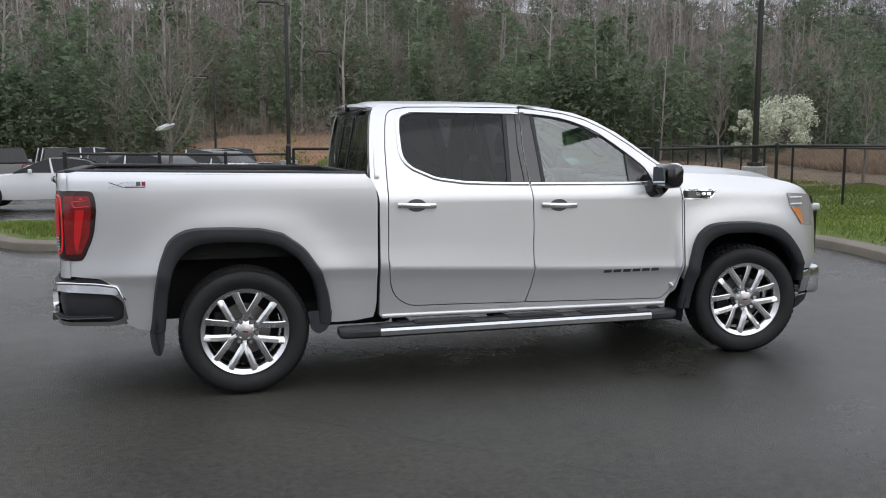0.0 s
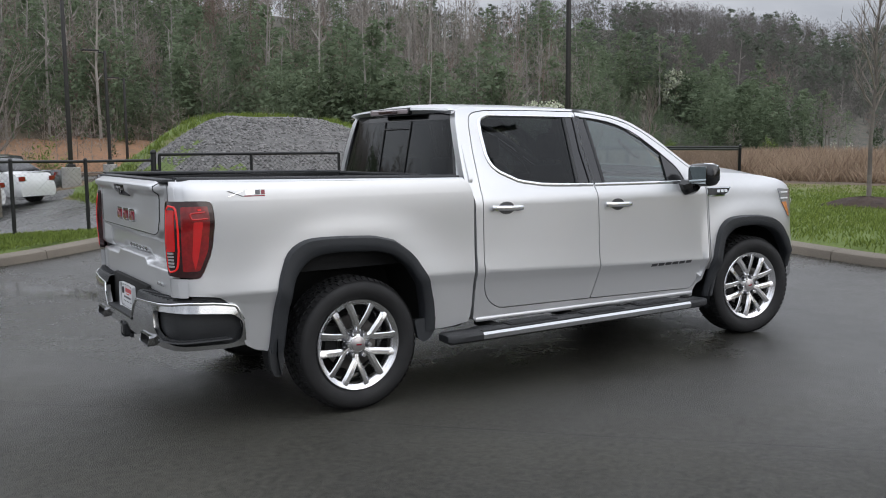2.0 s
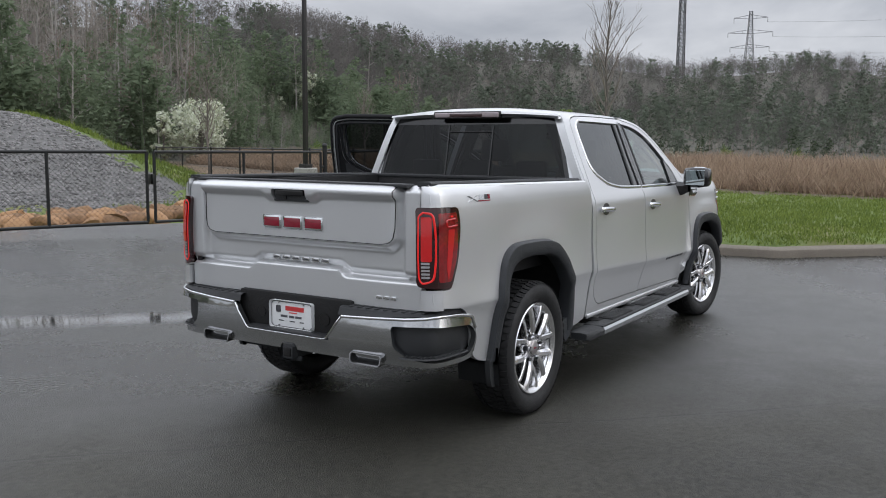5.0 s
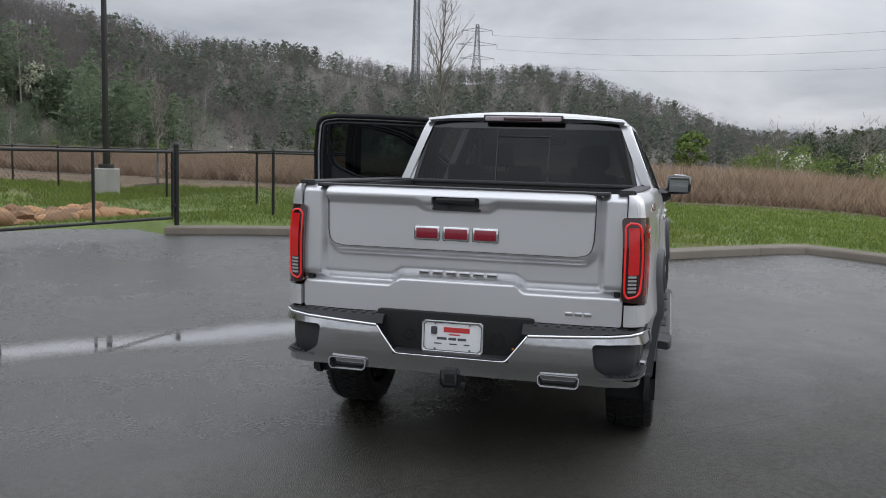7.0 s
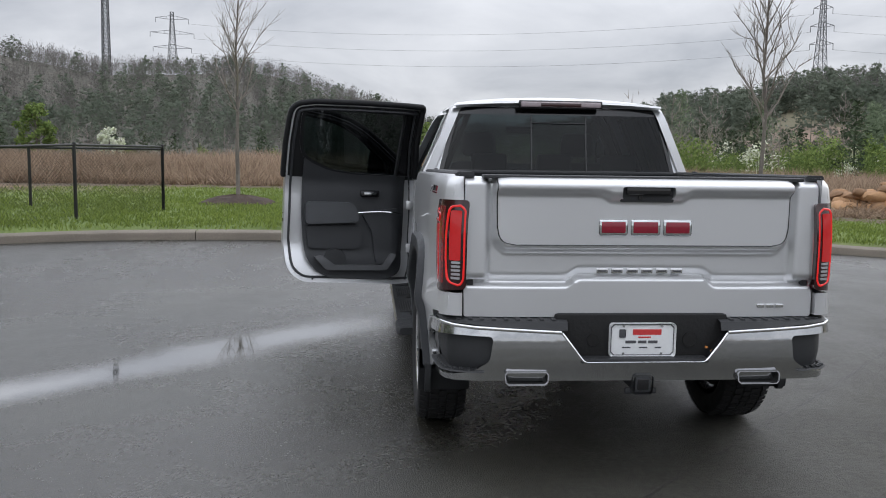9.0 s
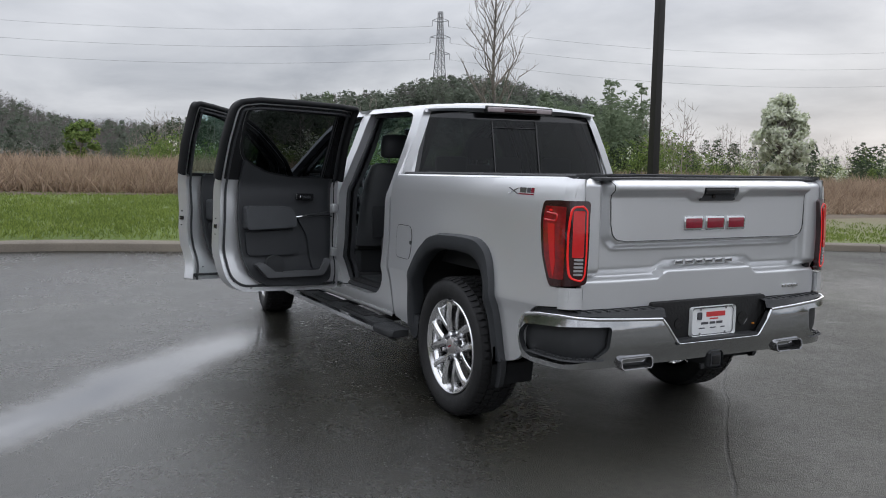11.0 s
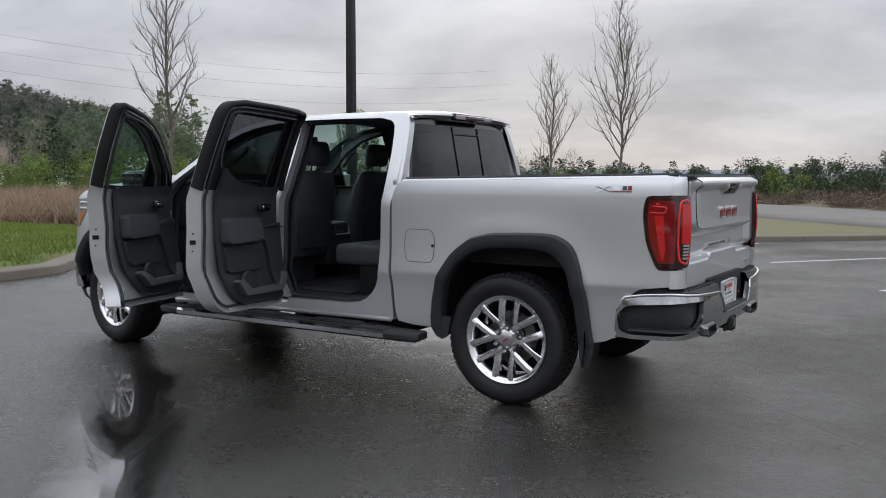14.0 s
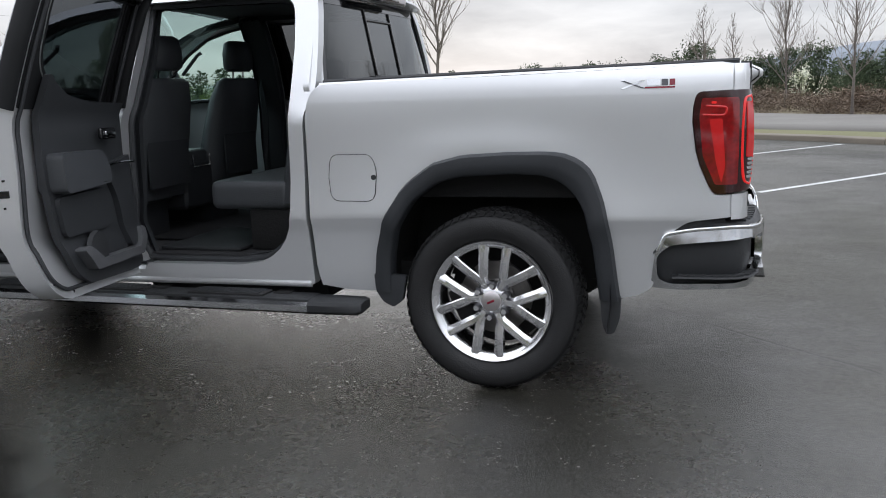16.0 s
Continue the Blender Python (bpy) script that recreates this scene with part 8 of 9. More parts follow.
def build_front():
    # windscreen
    rows = []
    for k in range(-10, 11):
        q = k / 10
        t = Vector((2.20 - 0.06 * q * q, q * 0.655, 1.895 - 0.03 * q * q))
        b = Vector((3.06 - 0.16 * q * q, q * 0.79, 1.40 - 0.0 * q * q))
        rows.append([t.lerp(b, s) + Vector((0.03 * math.sin(math.pi * s), 0, 0.03 * math.sin(math.pi * s))) for s in np.linspace(0, 1, 7)])
    part("windscreen", loft(rows), TINTED, truck, "clear tinted windscreen", smooth=60)
    part("windscreen_header", loft([[Vector((x, q * 0.665, z - 0.028 * q * q)) for q in np.linspace(-1, 1, 13)] for x, z in ((2.17, 1.914), (2.21, 1.902), (2.205, 1.880))]), SILVER, truck, smooth=50)
    # bonnet
    rows = []
    for x in (3.06, 3.16, 3.35, 3.6, 3.85, 4.05, 4.25, 4.42, 4.52):
        ze = interp([(3.06, 1.398), (3.2, 1.392), (3.6, 1.378), (3.9, 1.352), (4.1, 1.322), (4.25, 1.272), (4.42, 1.18), (4.52, 1.08)], x)
        ye = flank_y(x, min(ze, 1.36), FLANK) - 0.012
        row = []
        for k in range(-12, 13):
            q = k / 12
            crown = 0.050 * (1 - abs(q) ** 2.4) + 0.022 * math.exp(-(((abs(q) - 0.55) / 0.2) ** 2)) * smooth01(x, 3.1, 3.4)
            row.append(Vector((x + 0.10 * (1 - q * q) * smooth01(x, 4.1, 4.5), q * ye, ze + crown)))
        rows.append(row)
    bonnet = part("bonnet", loft(rows), SILVER, truck, "silver bonnet", smooth=60)
    part("cowl", box((0.16, 1.50, 0.03), (3.09, 0, 1.385), 0.01), PLASTIC, bonnet)
    for s in (-1, 1):
        f = side_fn(s, FLANK)
        arch = fillet(FRONT_ARCH, 0.08, 0.05, False)
        arch = [(x + (0.03 if x < 3.7 else -0.03) * min(1, abs(x - 3.7) / 0.3), z - 0.03 * max(0, (z - 0.6) / 0.5)) for x, z in arch]
        out = fillet([(3.172, 0.56), (3.172, 0.90), (3.178, 1.14), (3.165, 1.31), (3.115, 1.402), (3.30, 1.398), (3.60, 1.384), (3.90, 1.358), (4.10, 1.328), (4.22, 1.285), (4.33, 1.20), (4.43, 1.06), (4.47, 0.90), (4.48, 0.66), (4.26, 0.66)], 0.03, 0.05)
        cut = [p for p in arch if p[1] > 0.60]
        pts = fillet([(3.172, 0.62), (3.172, 0.90), (3.178, 1.14), (3.165, 1.31), (3.115, 1.398), (3.30, 1.394), (3.60, 1.380), (3.90, 1.354), (4.10, 1.322), (4.22, 1.278), (4.33, 1.19), (4.43, 1.05), (4.47, 0.90), (4.48, 0.645), (4.27, 0.645)], 0.03, 0.05, False) + cut[::-1]
        fen = panel("front_wing", fillet(pts, 0.001, 0.06), f, SILVER, truck, step=0.05, depth=0.03)
        arch_flare("front_arch_flare", fillet(FRONT_ARCH, 0.08, 0.045, False), fillet(FRONT_ARCH_IN, 0.08, 0.045, False), FLANK, s, truck, 3.70)
        wheel_well("front_wheel_well", fillet(FRONT_ARCH_IN, 0.08, 0.045, False), s, truck)
        vent = fillet([(3.155, 1.205), (3.35, 1.200), (3.41, 1.222), (3.45, 1.276), (3.150, 1.282)], 0.012, 0.03)
        panel("wing_vent_rim", vent, lambda u, v, d=0.0: f(u, v, d - 0.006), CHROME, fen, step=0.04, depth=0.01)
        panel("wing_vent", grow(vent, -0.011), lambda u, v, d=0.0: f(u, v, d - 0.008), GLOSS_BLACK, fen, step=0.04, depth=0.01)
        for k in range(3):
            x0 = 3.265 + k * 0.045
            panel("vent_bar", [(x0, 1.234), (x0 + 0.034, 1.234), (x0 + 0.034, 1.256), (x0, 1.256)], lambda u, v, d=0.0: f(u, v, d - 0.011), CHROME, fen, step=0.05, depth=0.005)
        lamp = fillet([(4.055, 1.242), (4.30, 1.225), (4.38, 1.10), (4.36, 0.975), (4.20, 0.995), (4.09, 1.145)], 0.015, 0.03)
        hl = panel("headlamp", lamp, lambda u, v, d=0.0: f(u, v, d - 0.006), LENS_CLEAR, truck, step=0.04, depth=0.03, label="clear headlamp with an amber corner")
        panel("amber_corner", fillet([(4.10, 1.125), (4.185, 1.125), (4.235, 1.00), (4.20, 1.005)], 0.01, 0.03), lambda u, v, d=0.0: f(u, v, d - 0.009), LENS_AMBER, hl, step=0.04, depth=0.004)
        for z0 in (1.205, 1.155):
            strip("light_bar", [f(x, z0, -0.010) for x in np.linspace(4.08, 4.20, 5)], ring(0.008, 6), WHITE_PLATE, hl)
        # front bumper corner
        rows = []
        for x in np.linspace(4.25, 4.50, 8):
            rows.append([f(x, 0.632, -0.004), f(x, 0.618, -0.016), f(x, 0.55, -0.014), f(x, 0.44, 0.01), f(x, 0.42, 0.05)])
        part("bumper_corner", loft(rows), BUMPER_CHROME, truck, "chrome front bumper corner", smooth=50)
        rows = [[f(x, 0.43, 0.0), f(x - 0.04, 0.36, 0.03), f(x - 0.12, 0.30, 0.10)] for x in np.linspace(4.22, 4.50, 6)]
        part("front_valance", loft(rows), PLASTIC, truck)
    # nose: grille and bumper across
    y0 = abs(side_fn(1, FLANK)(4.48, 0.9).y)
    grille = part("grille", box((0.10, 2 * y0 - 0.1, 0.44), (4.50, 0, 0.90), 0.04), GLOSS_BLACK, truck, "dark front grille")
    for k in range(5):
        part("grille_bar", box((0.03, 2 * y0 - 0.2, 0.03), (4.56, 0, 0.74 + k * 0.08), 0.01), CHROME, grille)
    part("front_bumper", box((0.20, 2 * y0, 0.24), (4.47, 0, 0.53), 0.06, 3), BUMPER_CHROME, truck)
    part("grille_header", box((0.24, 2 * y0 - 0.02, 0.06), (4.42, 0, 1.11), 0.025, 3), SILVER, truck)


build_front()


# ---- wheels ----
def build_wheel():
    """One wheel at the origin, its face to +y: tyre with blocks, twelve paired spokes, disc and nuts."""
    root = new("wheel")
    R, W = 0.412, 0.135
    prof = [(0.285, -0.105), (0.300, -0.122), (0.335, -0.136), (0.375, -0.132), (0.396, -0.118), (0.402, -0.10), (0.405, -0.04), (0.405, 0.04), (0.402, 0.10), (0.396, 0.118), (0.375, 0.132), (0.335, 0.136), (0.300, 0.122), (0.285, 0.105)]
    bm = lathe(prof, 72)
    tyre = part("tyre", bm, RUBBER, root, "black all-terrain tyre", smooth=50)
    tv, tf = [], []
    n = 60
    for i in range(n):
        for row, (y0, y1) in enumerate(((-0.126, -0.085), (-0.07, -0.025), (-0.018, 0.018), (0.025, 0.07), (0.085, 0.126))):
            a0 = 2 * math.pi * (i + 0.5 * (row % 2)) / n
            a1 = a0 + 2 * math.pi / n * 0.68
            base = len(tv)
            edge = row in (0, 4)
            for r, sh in ((0.398, 0), (0.4135, 0.004)):
                for a, y in ((a0, y0), (a1, y0), (a1, y1), (a0, y1)):
                    rr = r - (0.014 if edge and abs(y) > 0.12 and sh else 0)
                    tv.append((rr * math.cos(a), y, rr * math.sin(a)))
            tf += [(base + 4, base + 5, base + 6, base + 7)] + [(base + k, base + (k + 1) % 4, base + 4 + (k + 1) % 4, base + 4 + k) for k in range(4)]
    tagged(link_mesh("tread", tv, tf, RUBBER, tyre), kind="stuff")
    rim = part("rim", lathe([(0.262, -0.11), (0.248, -0.06), (0.238, 0.02), (0.246, 0.075), (0.256, 0.088), (0.268, 0.098), (0.280, 0.104), (0.284, 0.112), (0.279, 0.118), (0.270, 0.114), (0.262, 0.106), (0.250, 0.099)], 72), ALLOY, root, "polished alloy rim", smooth=50)
    for k in range(6):
        a = 2 * math.pi * k / 6 + math.pi / 6
        fork = bmesh.new()
        for s in (-1, 1):
            rows = []
            r0 = Vector((0.046 * math.cos(a + s * 0.16), 0, 0.046 * math.sin(a + s * 0.16)))
            mid = Vector((0.108 * math.cos(a + s * 0.09), 0, 0.108 * math.sin(a + s * 0.09)))
            r1 = Vector((0.270 * math.cos(a + s * radians(18.5)), 0, 0.270 * math.sin(a + s * radians(18.5))))
            for t in np.linspace(0, 1, 9):
                c = r0.lerp(mid, t / 0.25) if t < 0.25 else mid.lerp(r1, (t - 0.25) / 0.75)
                d = (mid - r0 if t < 0.25 else r1 - mid).normalized()
                tang = Vector((-d.z, 0, d.x)) * s
                w = 0.0165 + 0.0045 * smooth01(t, 0.15, 0.4) + 0.004 * max(0.0, t - 0.75) / 0.25
                c = c + Vector((0, 0.076 + 0.036 * math.sin(math.pi * (0.12 + 0.55 * t)), 0))
                rows.append([c - tang * w + Vector((0, -0.045, 0)), c - tang * w + Vector((0, -0.004, 0)), c - tang * w * 0.75, c + tang * w * 0.25 + Vector((0, -0.002, 0)), c + tang * w + Vector((0, -0.014, 0)), c + tang * w + Vector((0, -0.045, 0))])
            loft(rows, fork, close=True)
        part("spoke", fork, ALLOY, root, smooth=30)
    part("hub", lathe([(0.0, 0.100), (0.050, 0.099), (0.070, 0.088), (0.086, 0.078), (0.094, 0.06), (0.094, 0.03)], 40), ALLOY, root, smooth=40)
    part("centre_cap", lathe([(0.0, 0.1125), (0.040, 0.112), (0.046, 0.108), (0.0475, 0.094)], 32), CAP_METAL, root, "satin metal centre cap", smooth=40)
    part("cap_bars", box((0.036, 0.003, 0.010), (0, 0.113, 0), 0.002), RED_PAINT, root)
    for k in range(6):
        a = 2 * math.pi * k / 6
        c = Vector((0.074 * math.cos(a), 0.0, 0.074 * math.sin(a)))
        part("wheel_nut", rod(c + Vector((0, 0.08, 0)), c + Vector((0, 0.122, 0)), 0.0145, 0.0125, 6), CHROME, root)
        # dark collar puts the shade of the nut's hole into colour
        part("nut_seat", rod(c + Vector((0, 0.075, 0)), c + Vector((0, 0.104, 0)), 0.0185, 0.017, 16), DARK_BADGE, root)
    part("brake_disc", lathe([(0.09, 0.012), (0.17, 0.012), (0.17, -0.012), (0.09, -0.012)], 40), DISC, root, smooth=40)
    part("brake_caliper", box((0.09, 0.09, 0.19), (0.155, 0.0, 0.02), 0.02), UNDER, root)
    part("drum", lathe([(0.0, 0.03), (0.09, 0.03), (0.09, -0.06), (0.0, -0.06)], 32), UNDER, root, smooth=40)
    part("backing", lathe([(0.0, -0.07), (0.235, -0.07)], 32), UNDER, root)
    return root


wheel = build_wheel()
wheel.parent = truck
# face to the right side
spots = [(-0.005, -0.858, radians(-5)), (3.74, -0.858, radians(11)), (-0.005, 0.858, radians(24.5)), (3.74, 0.858, radians(40))]
for k, (x, y, spin) in enumerate(spots):
    m = Matrix.Translation((x, y, 0.4125 + (0.022 if x > 1 else 0))) @ Matrix.Rotation(radians(-9.0 if x > 1 else 0.0), 4, "Z") @ (Matrix.Rotation(math.pi, 4, "Z") if y < 0 else Matrix.Identity(4)) @ Matrix.Rotation(spin, 4, "Y")
    if k == 0:
        wheel.matrix_basis = m
    else:
        w = copy_thing(wheel, m)
        w.parent = truck


# ---- below the body ----
def build_under():
    fr = part("chassis_floor", box((3.9, 1.50, 0.10), (2.35, 0, 0.50), 0.02), UNDER, truck)
    for s in (-1, 1):
        part("frame_rail", box((5.2, 0.09, 0.14), (1.75, s * 0.46, 0.50), 0.015), UNDER, fr)
    part("rear_axle", rod((-0.005, -0.72, 0.40), (-0.005, 0.72, 0.40), 0.05, n=16), UNDER, fr)
    part("axle_case", box((0.26, 0.28, 0.26), (-0.005, 0.06, 0.40), 0.08, 3), UNDER, fr)
    part("front_axle", rod((3.74, -0.7, 0.40), (3.74, 0.7, 0.40), 0.045, n=14), UNDER, fr)
    part("fuel_tank", box((1.1, 0.42, 0.20), (1.5, 0.42, 0.40), 0.05), UNDER, fr)
    part("gearbox", box((1.0, 0.45, 0.24), (2.6, 0.0, 0.42), 0.06), UNDER, fr)
    part("spare_wheel", lathe([(0.12, -0.09), (0.36, -0.1), (0.38, 0.0), (0.36, 0.1), (0.12, 0.09)], 32, axis="z"), RUBBER, fr).location = (-0.62, 0, 0.56)
    part("silencer", box((0.62, 0.3, 0.17), (0.75, -0.45, 0.42), 0.07, 3), UNDER, fr)
    for s in (-1, 1):
        part("tail_pipe", rod((-0.35, s * 0.45, 0.55), (-0.97, s * 0.545, 0.53), 0.035, n=12), UNDER, fr)
        # hanging ends of the rear arch lips
        for pts, m, label in (([(0.395, 0.52), (0.556, 0.53), (0.55, 0.445), (0.515, 0.392), (0.465, 0.368), (0.42, 0.40)], FLARE, "charcoal lower end of the arch lip"), ([(-0.497, 0.46), (-0.588, 0.46), (-0.583, 0.36), (-0.560, 0.295), (-0.525, 0.287), (-0.505, 0.34)], PLASTIC, "black outer cheek of the mud flap")):
            y0 = flank_y(pts[0][0], 0.50, BED)
            panel("arch_end", fillet(pts, 0.015, 0.03), lambda u, v, d=0.0: Vector((u, s * (y0 + 0.022 - d), v)), m, truck, step=0.05, depth=0.03, label=label)
        # mud flaps
        for x0, z0 in ((-0.545, 0.30), (3.175, 0.30)):
            rows = [[Vector((x0 + dx, s * y, z)) for y in (0.735, 0.85, 0.985, 1.0)] for dx, z in ((0.0 if x0 < 0 else 0.03, 0.52), (0.0, 0.42), (0.018 if x0 < 0 else -0.015, z0))]
            bm = loft(rows)
            r = bmesh.ops.solidify(bm, geom=bm.faces[:], thickness=0.014)
            part("mud_flap", bm, PLASTIC, truck, "black moulded mud flap", smooth=40)
        # running board
        top = 0.405
        prof = [(-0.075, -0.035), (0.055, -0.045), (0.078, -0.03), (0.082, 0.0), (0.070, 0.016), (0.02, 0.022), (-0.075, 0.018)]
        def board(x0, x1, m, label, scale=1.0, name="running_board"):
            rows = []
            for x, k in ((x0, scale), (x1, scale)):
                rows.append([Vector((x, s * (1.005 + u * k), top - 0.02 + v * k)) for u, v in prof])
            bm = loft(rows, close=True)
            bm.faces.new(bm.verts[: len(prof)])
            bm.faces.new(bm.verts[len(prof):])
            return part(name, bm, m, truck, label, smooth=40)
        rb = board(0.86, 2.86, BUMPER_CHROME, "bright running board with black tread pads")
        part("tread_base", box((2.0, 0.148, 0.012), (1.86, s * 0.999, top + 0.001), 0.004), PLASTIC, rb)
        for x0, w in ((1.32, 0.42), (1.98, 0.40), (2.55, 0.42)):
            part("tread_pad", box((w, 0.110, 0.014), (x0, s * 0.992, top + 0.010), 0.006), LINER, rb, "black rubber tread pad")
            for k in range(6):
                part("tread_rib", box((w - 0.05, 0.006, 0.006), (x0, s * (0.95 + k * 0.017), top + 0.019), 0.002, 1), PLASTIC, rb)
        for x0, x1 in ((0.592, 0.86), (2.86, 3.07)):
            e = x0 if x0 < 1 else x1
            rows = []
            for x, k in ((x0, 0.72 if x0 < 1 else 1.0), (x0 + 0.03, 0.96 if x0 < 1 else 1.0), (x1 - 0.03, 1.0 if x0 < 1 else 0.96), (x1, 1.0 if x0 < 1 else 0.72)):
                rows.append([Vector((x, s * (1.005 + u * k), top - 0.018 + v * k * 1.05)) for u, v in prof])
            bm = loft(rows, close=True)
            bm.faces.new(bm.verts[: len(prof)])
            bm.faces.new(bm.verts[len(prof) * 3:])
            part("board_end_cap", bm, PLASTIC, rb, "black plastic end cap", smooth=40)
        for x0 in (1.05, 1.75, 2.45, 2.95):
            part("board_bracket", box((0.09, 0.22, 0.035), (x0, s * 0.87, 0.40), 0.008), UNDER, rb)


build_under()


# ---- the cabin ----
def seat(name, x, y, w, back_z, label):
    root = part(name, box((0.50, w, 0.16), (x, y, 0.83), 0.06, 4), LEATHER, truck, label)
    rows = []
    for z, dx, ww, th in ((0.80, 0.0, w, 0.16), (0.95, -0.03, w + 0.01, 0.17), (1.15, -0.075, w, 0.15), (1.34, -0.12, w - 0.04, 0.13), (back_z, -0.15, w - 0.12, 0.09), (back_z + 0.02, -0.155, w - 0.2, 0.04)):
        rows.append([Vector((x - 0.27 + dx + a, y + b, z)) for a, b in rect_ring(th, ww, 0.4)])
    bm = loft(rows, close=True)
    bm.faces.new(bm.verts[-8:])
    part("seat_back", bm, LEATHER, root, smooth=50)
    for s in (-1, 1):
        part("bolster", box((0.44, 0.07, 0.10), (x, y + s * (w / 2 - 0.02), 0.90), 0.03, 3), LEATHER, root)
    part("back_pocket", box((0.012, w * 0.72, 0.30), (x - 0.41, y, 1.02), 0.005), CABIN, root)
    for s in (-1, 1):
        part("headrest_post", rod((x - 0.425, y + s * 0.06, back_z - 0.02), (x - 0.43, y + s * 0.06, back_z + 0.09), 0.007, n=8), CHROME, root)
    bm = loft([[Vector((x - 0.435 + a * k, y + b * k2, back_z + 0.06 + h)) for a, b in rect_ring(0.105, 0.27, 0.4)] for h, k, k2 in ((0.0, 0.7, 0.8), (0.02, 1, 1), (0.11, 1.05, 1.0), (0.175, 0.85, 0.9), (0.19, 0.5, 0.7))], close=True)
    bm.faces.new(bm.verts[:8])
    bm.faces.new(bm.verts[-8:])
    part("headrest", bm, LEATHER, root, smooth=50)
    part("seat_base", box((0.46, w * 0.8, 0.24), (x, y, 0.66), 0.02), CABIN, root)
    return root


def build_cabin():
    seat("driver_seat", 2.42, 0.40, 0.54, 1.455, "black leather driver seat")
    seat("passenger_seat", 2.42, -0.40, 0.54, 1.455, "black leather passenger seat")
    part("cabin_floor", box((2.35, 1.66, 0.03), (2.05, 0, 0.555), 0.005), CARPET, truck)
    part("floor_mat", box((0.48, 0.62, 0.02), (1.62, 0.45, 0.582), 0.008), PLASTIC, truck)
    bench = part("rear_bench", box((0.46, 1.46, 0.15), (1.33, 0, 0.86), 0.05, 4), LEATHER, truck, "black leather rear bench")
    rows = []
    for z, dx, th in ((0.82, 0.0, 0.16), (1.10, -0.05, 0.15), (1.36, -0.11, 0.11), (1.40, -0.12, 0.06)):
        rows.append([Vector((1.08 + dx + a, b, z)) for a, b in rect_ring(th, 1.46, 0.2)])
    bm = loft(rows, close=True)
    bm.faces.new(bm.verts[-8:])
    part("bench_back", bm, LEATHER, bench, smooth=50)
    for y in (-0.45, 0.0, 0.45):
        bm = box((0.08, 0.24, 0.13), (0.965, y, 1.475), 0.035, 4)
        part("bench_headrest", bm, LEATHER, bench)
    # black block puts in the shade of the open space under the bench
    part("bench_base", box((0.26, 1.40, 0.22), (1.22, 0, 0.68), 0.02), UNDER, bench)
    part("cab_inner_back", box((0.03, 1.70, 0.85), (0.90, 0, 0.97), 0.01), CABIN, truck)
    dash = part("dashboard", box((0.42, 1.62, 0.36), (3.02, 0, 1.14), 0.09, 4), CABIN, truck, "black dashboard")
    part("dash_top", box((0.36, 1.60, 0.06), (3.00, 0, 1.32), 0.025, 3), LEATHER, dash)
    part("dash_lower", box((0.30, 1.60, 0.42), (3.08, 0, 0.80), 0.05), CABIN, dash)
    part("centre_screen", box((0.02, 0.26, 0.15), (2.80, 0.0, 1.20), 0.008), GLOSS_BLACK, dash)
    for y in (0.62, 0.20, -0.62):
        part("air_vent", box((0.02, 0.13, 0.08), (2.805, y, 1.19), 0.01), GLOSS_BLACK, dash)
        part("vent_trim", box((0.01, 0.14, 0.008), (2.795, y, 1.235), 0.003), CHROME, dash)
    part("instrument_hood", box((0.20, 0.38, 0.14), (2.82, 0.40, 1.33), 0.05, 4), CABIN, dash)
    con = part("centre_console", box((0.75, 0.32, 0.30), (2.45, 0, 0.84), 0.05, 3), CABIN, truck)
    part("console_lid", box((0.36, 0.30, 0.08), (2.28, 0, 1.01), 0.03, 3), LEATHER, con)
    part("console_pull", strip_mesh([(2.06, -0.09, 1.02), (2.055, -0.09, 0.95), (2.055, 0.09, 0.95), (2.06, 0.09, 1.02)], 0.006), CHROME, con)
    # steering wheel
    m = Matrix.Translation((2.62, 0.40, 1.18)) @ Matrix.Rotation(radians(-68), 4, "Y")
    circle = [Vector((0.185 * math.cos(a), 0.185 * math.sin(a), 0)) for a in np.linspace(0, 2 * math.pi, 36, endpoint=False)]
    sw = part("steering_wheel", sweep(circle, ring(0.017, 8), closed=True), LEATHER, truck, "black leather steering wheel", m=m)
    part("wheel_boss", box((0.15, 0.13, 0.05), (0, 0, 0), 0.02, 3), CABIN, sw, m=m)
    for a in (0.0, math.pi, -math.pi / 2):
        part("wheel_spoke", rod((0.05 * math.cos(a + math.pi / 2), 0.05 * math.sin(a + math.pi / 2), 0), (0.18 * math.cos(a + math.pi / 2), 0.18 * math.sin(a + math.pi / 2), 0), 0.016, n=8), DARK_BADGE, sw, m=m)
    part("steering_column", rod((2.66, 0.40, 1.17), (2.95, 0.40, 1.08), 0.045, n=14), CABIN, sw)
    part("interior_mirror", box((0.03, 0.24, 0.065), (2.42, 0, 1.74), 0.015, 3), GLOSS_BLACK, truck)
    for s in (-1, 1):
        part("grab_handle", strip_mesh([(2.62, s * 0.74, 1.52), (2.58, s * 0.71, 1.54), (2.46, s * 0.68, 1.64), (2.44, s * 0.70, 1.66)], 0.012), CABIN, truck)
        part("seat_belt", sweep([(2.02, s * 0.70, 1.62), (2.00, s * 0.74, 1.2), (2.03, s * 0.76, 0.62)], rect_ring(0.045, 0.003)), CABIN, truck)


def strip_mesh(pts, r):
    return sweep([Vector(p) for p in pts], ring(r, 8))


build_cabin()


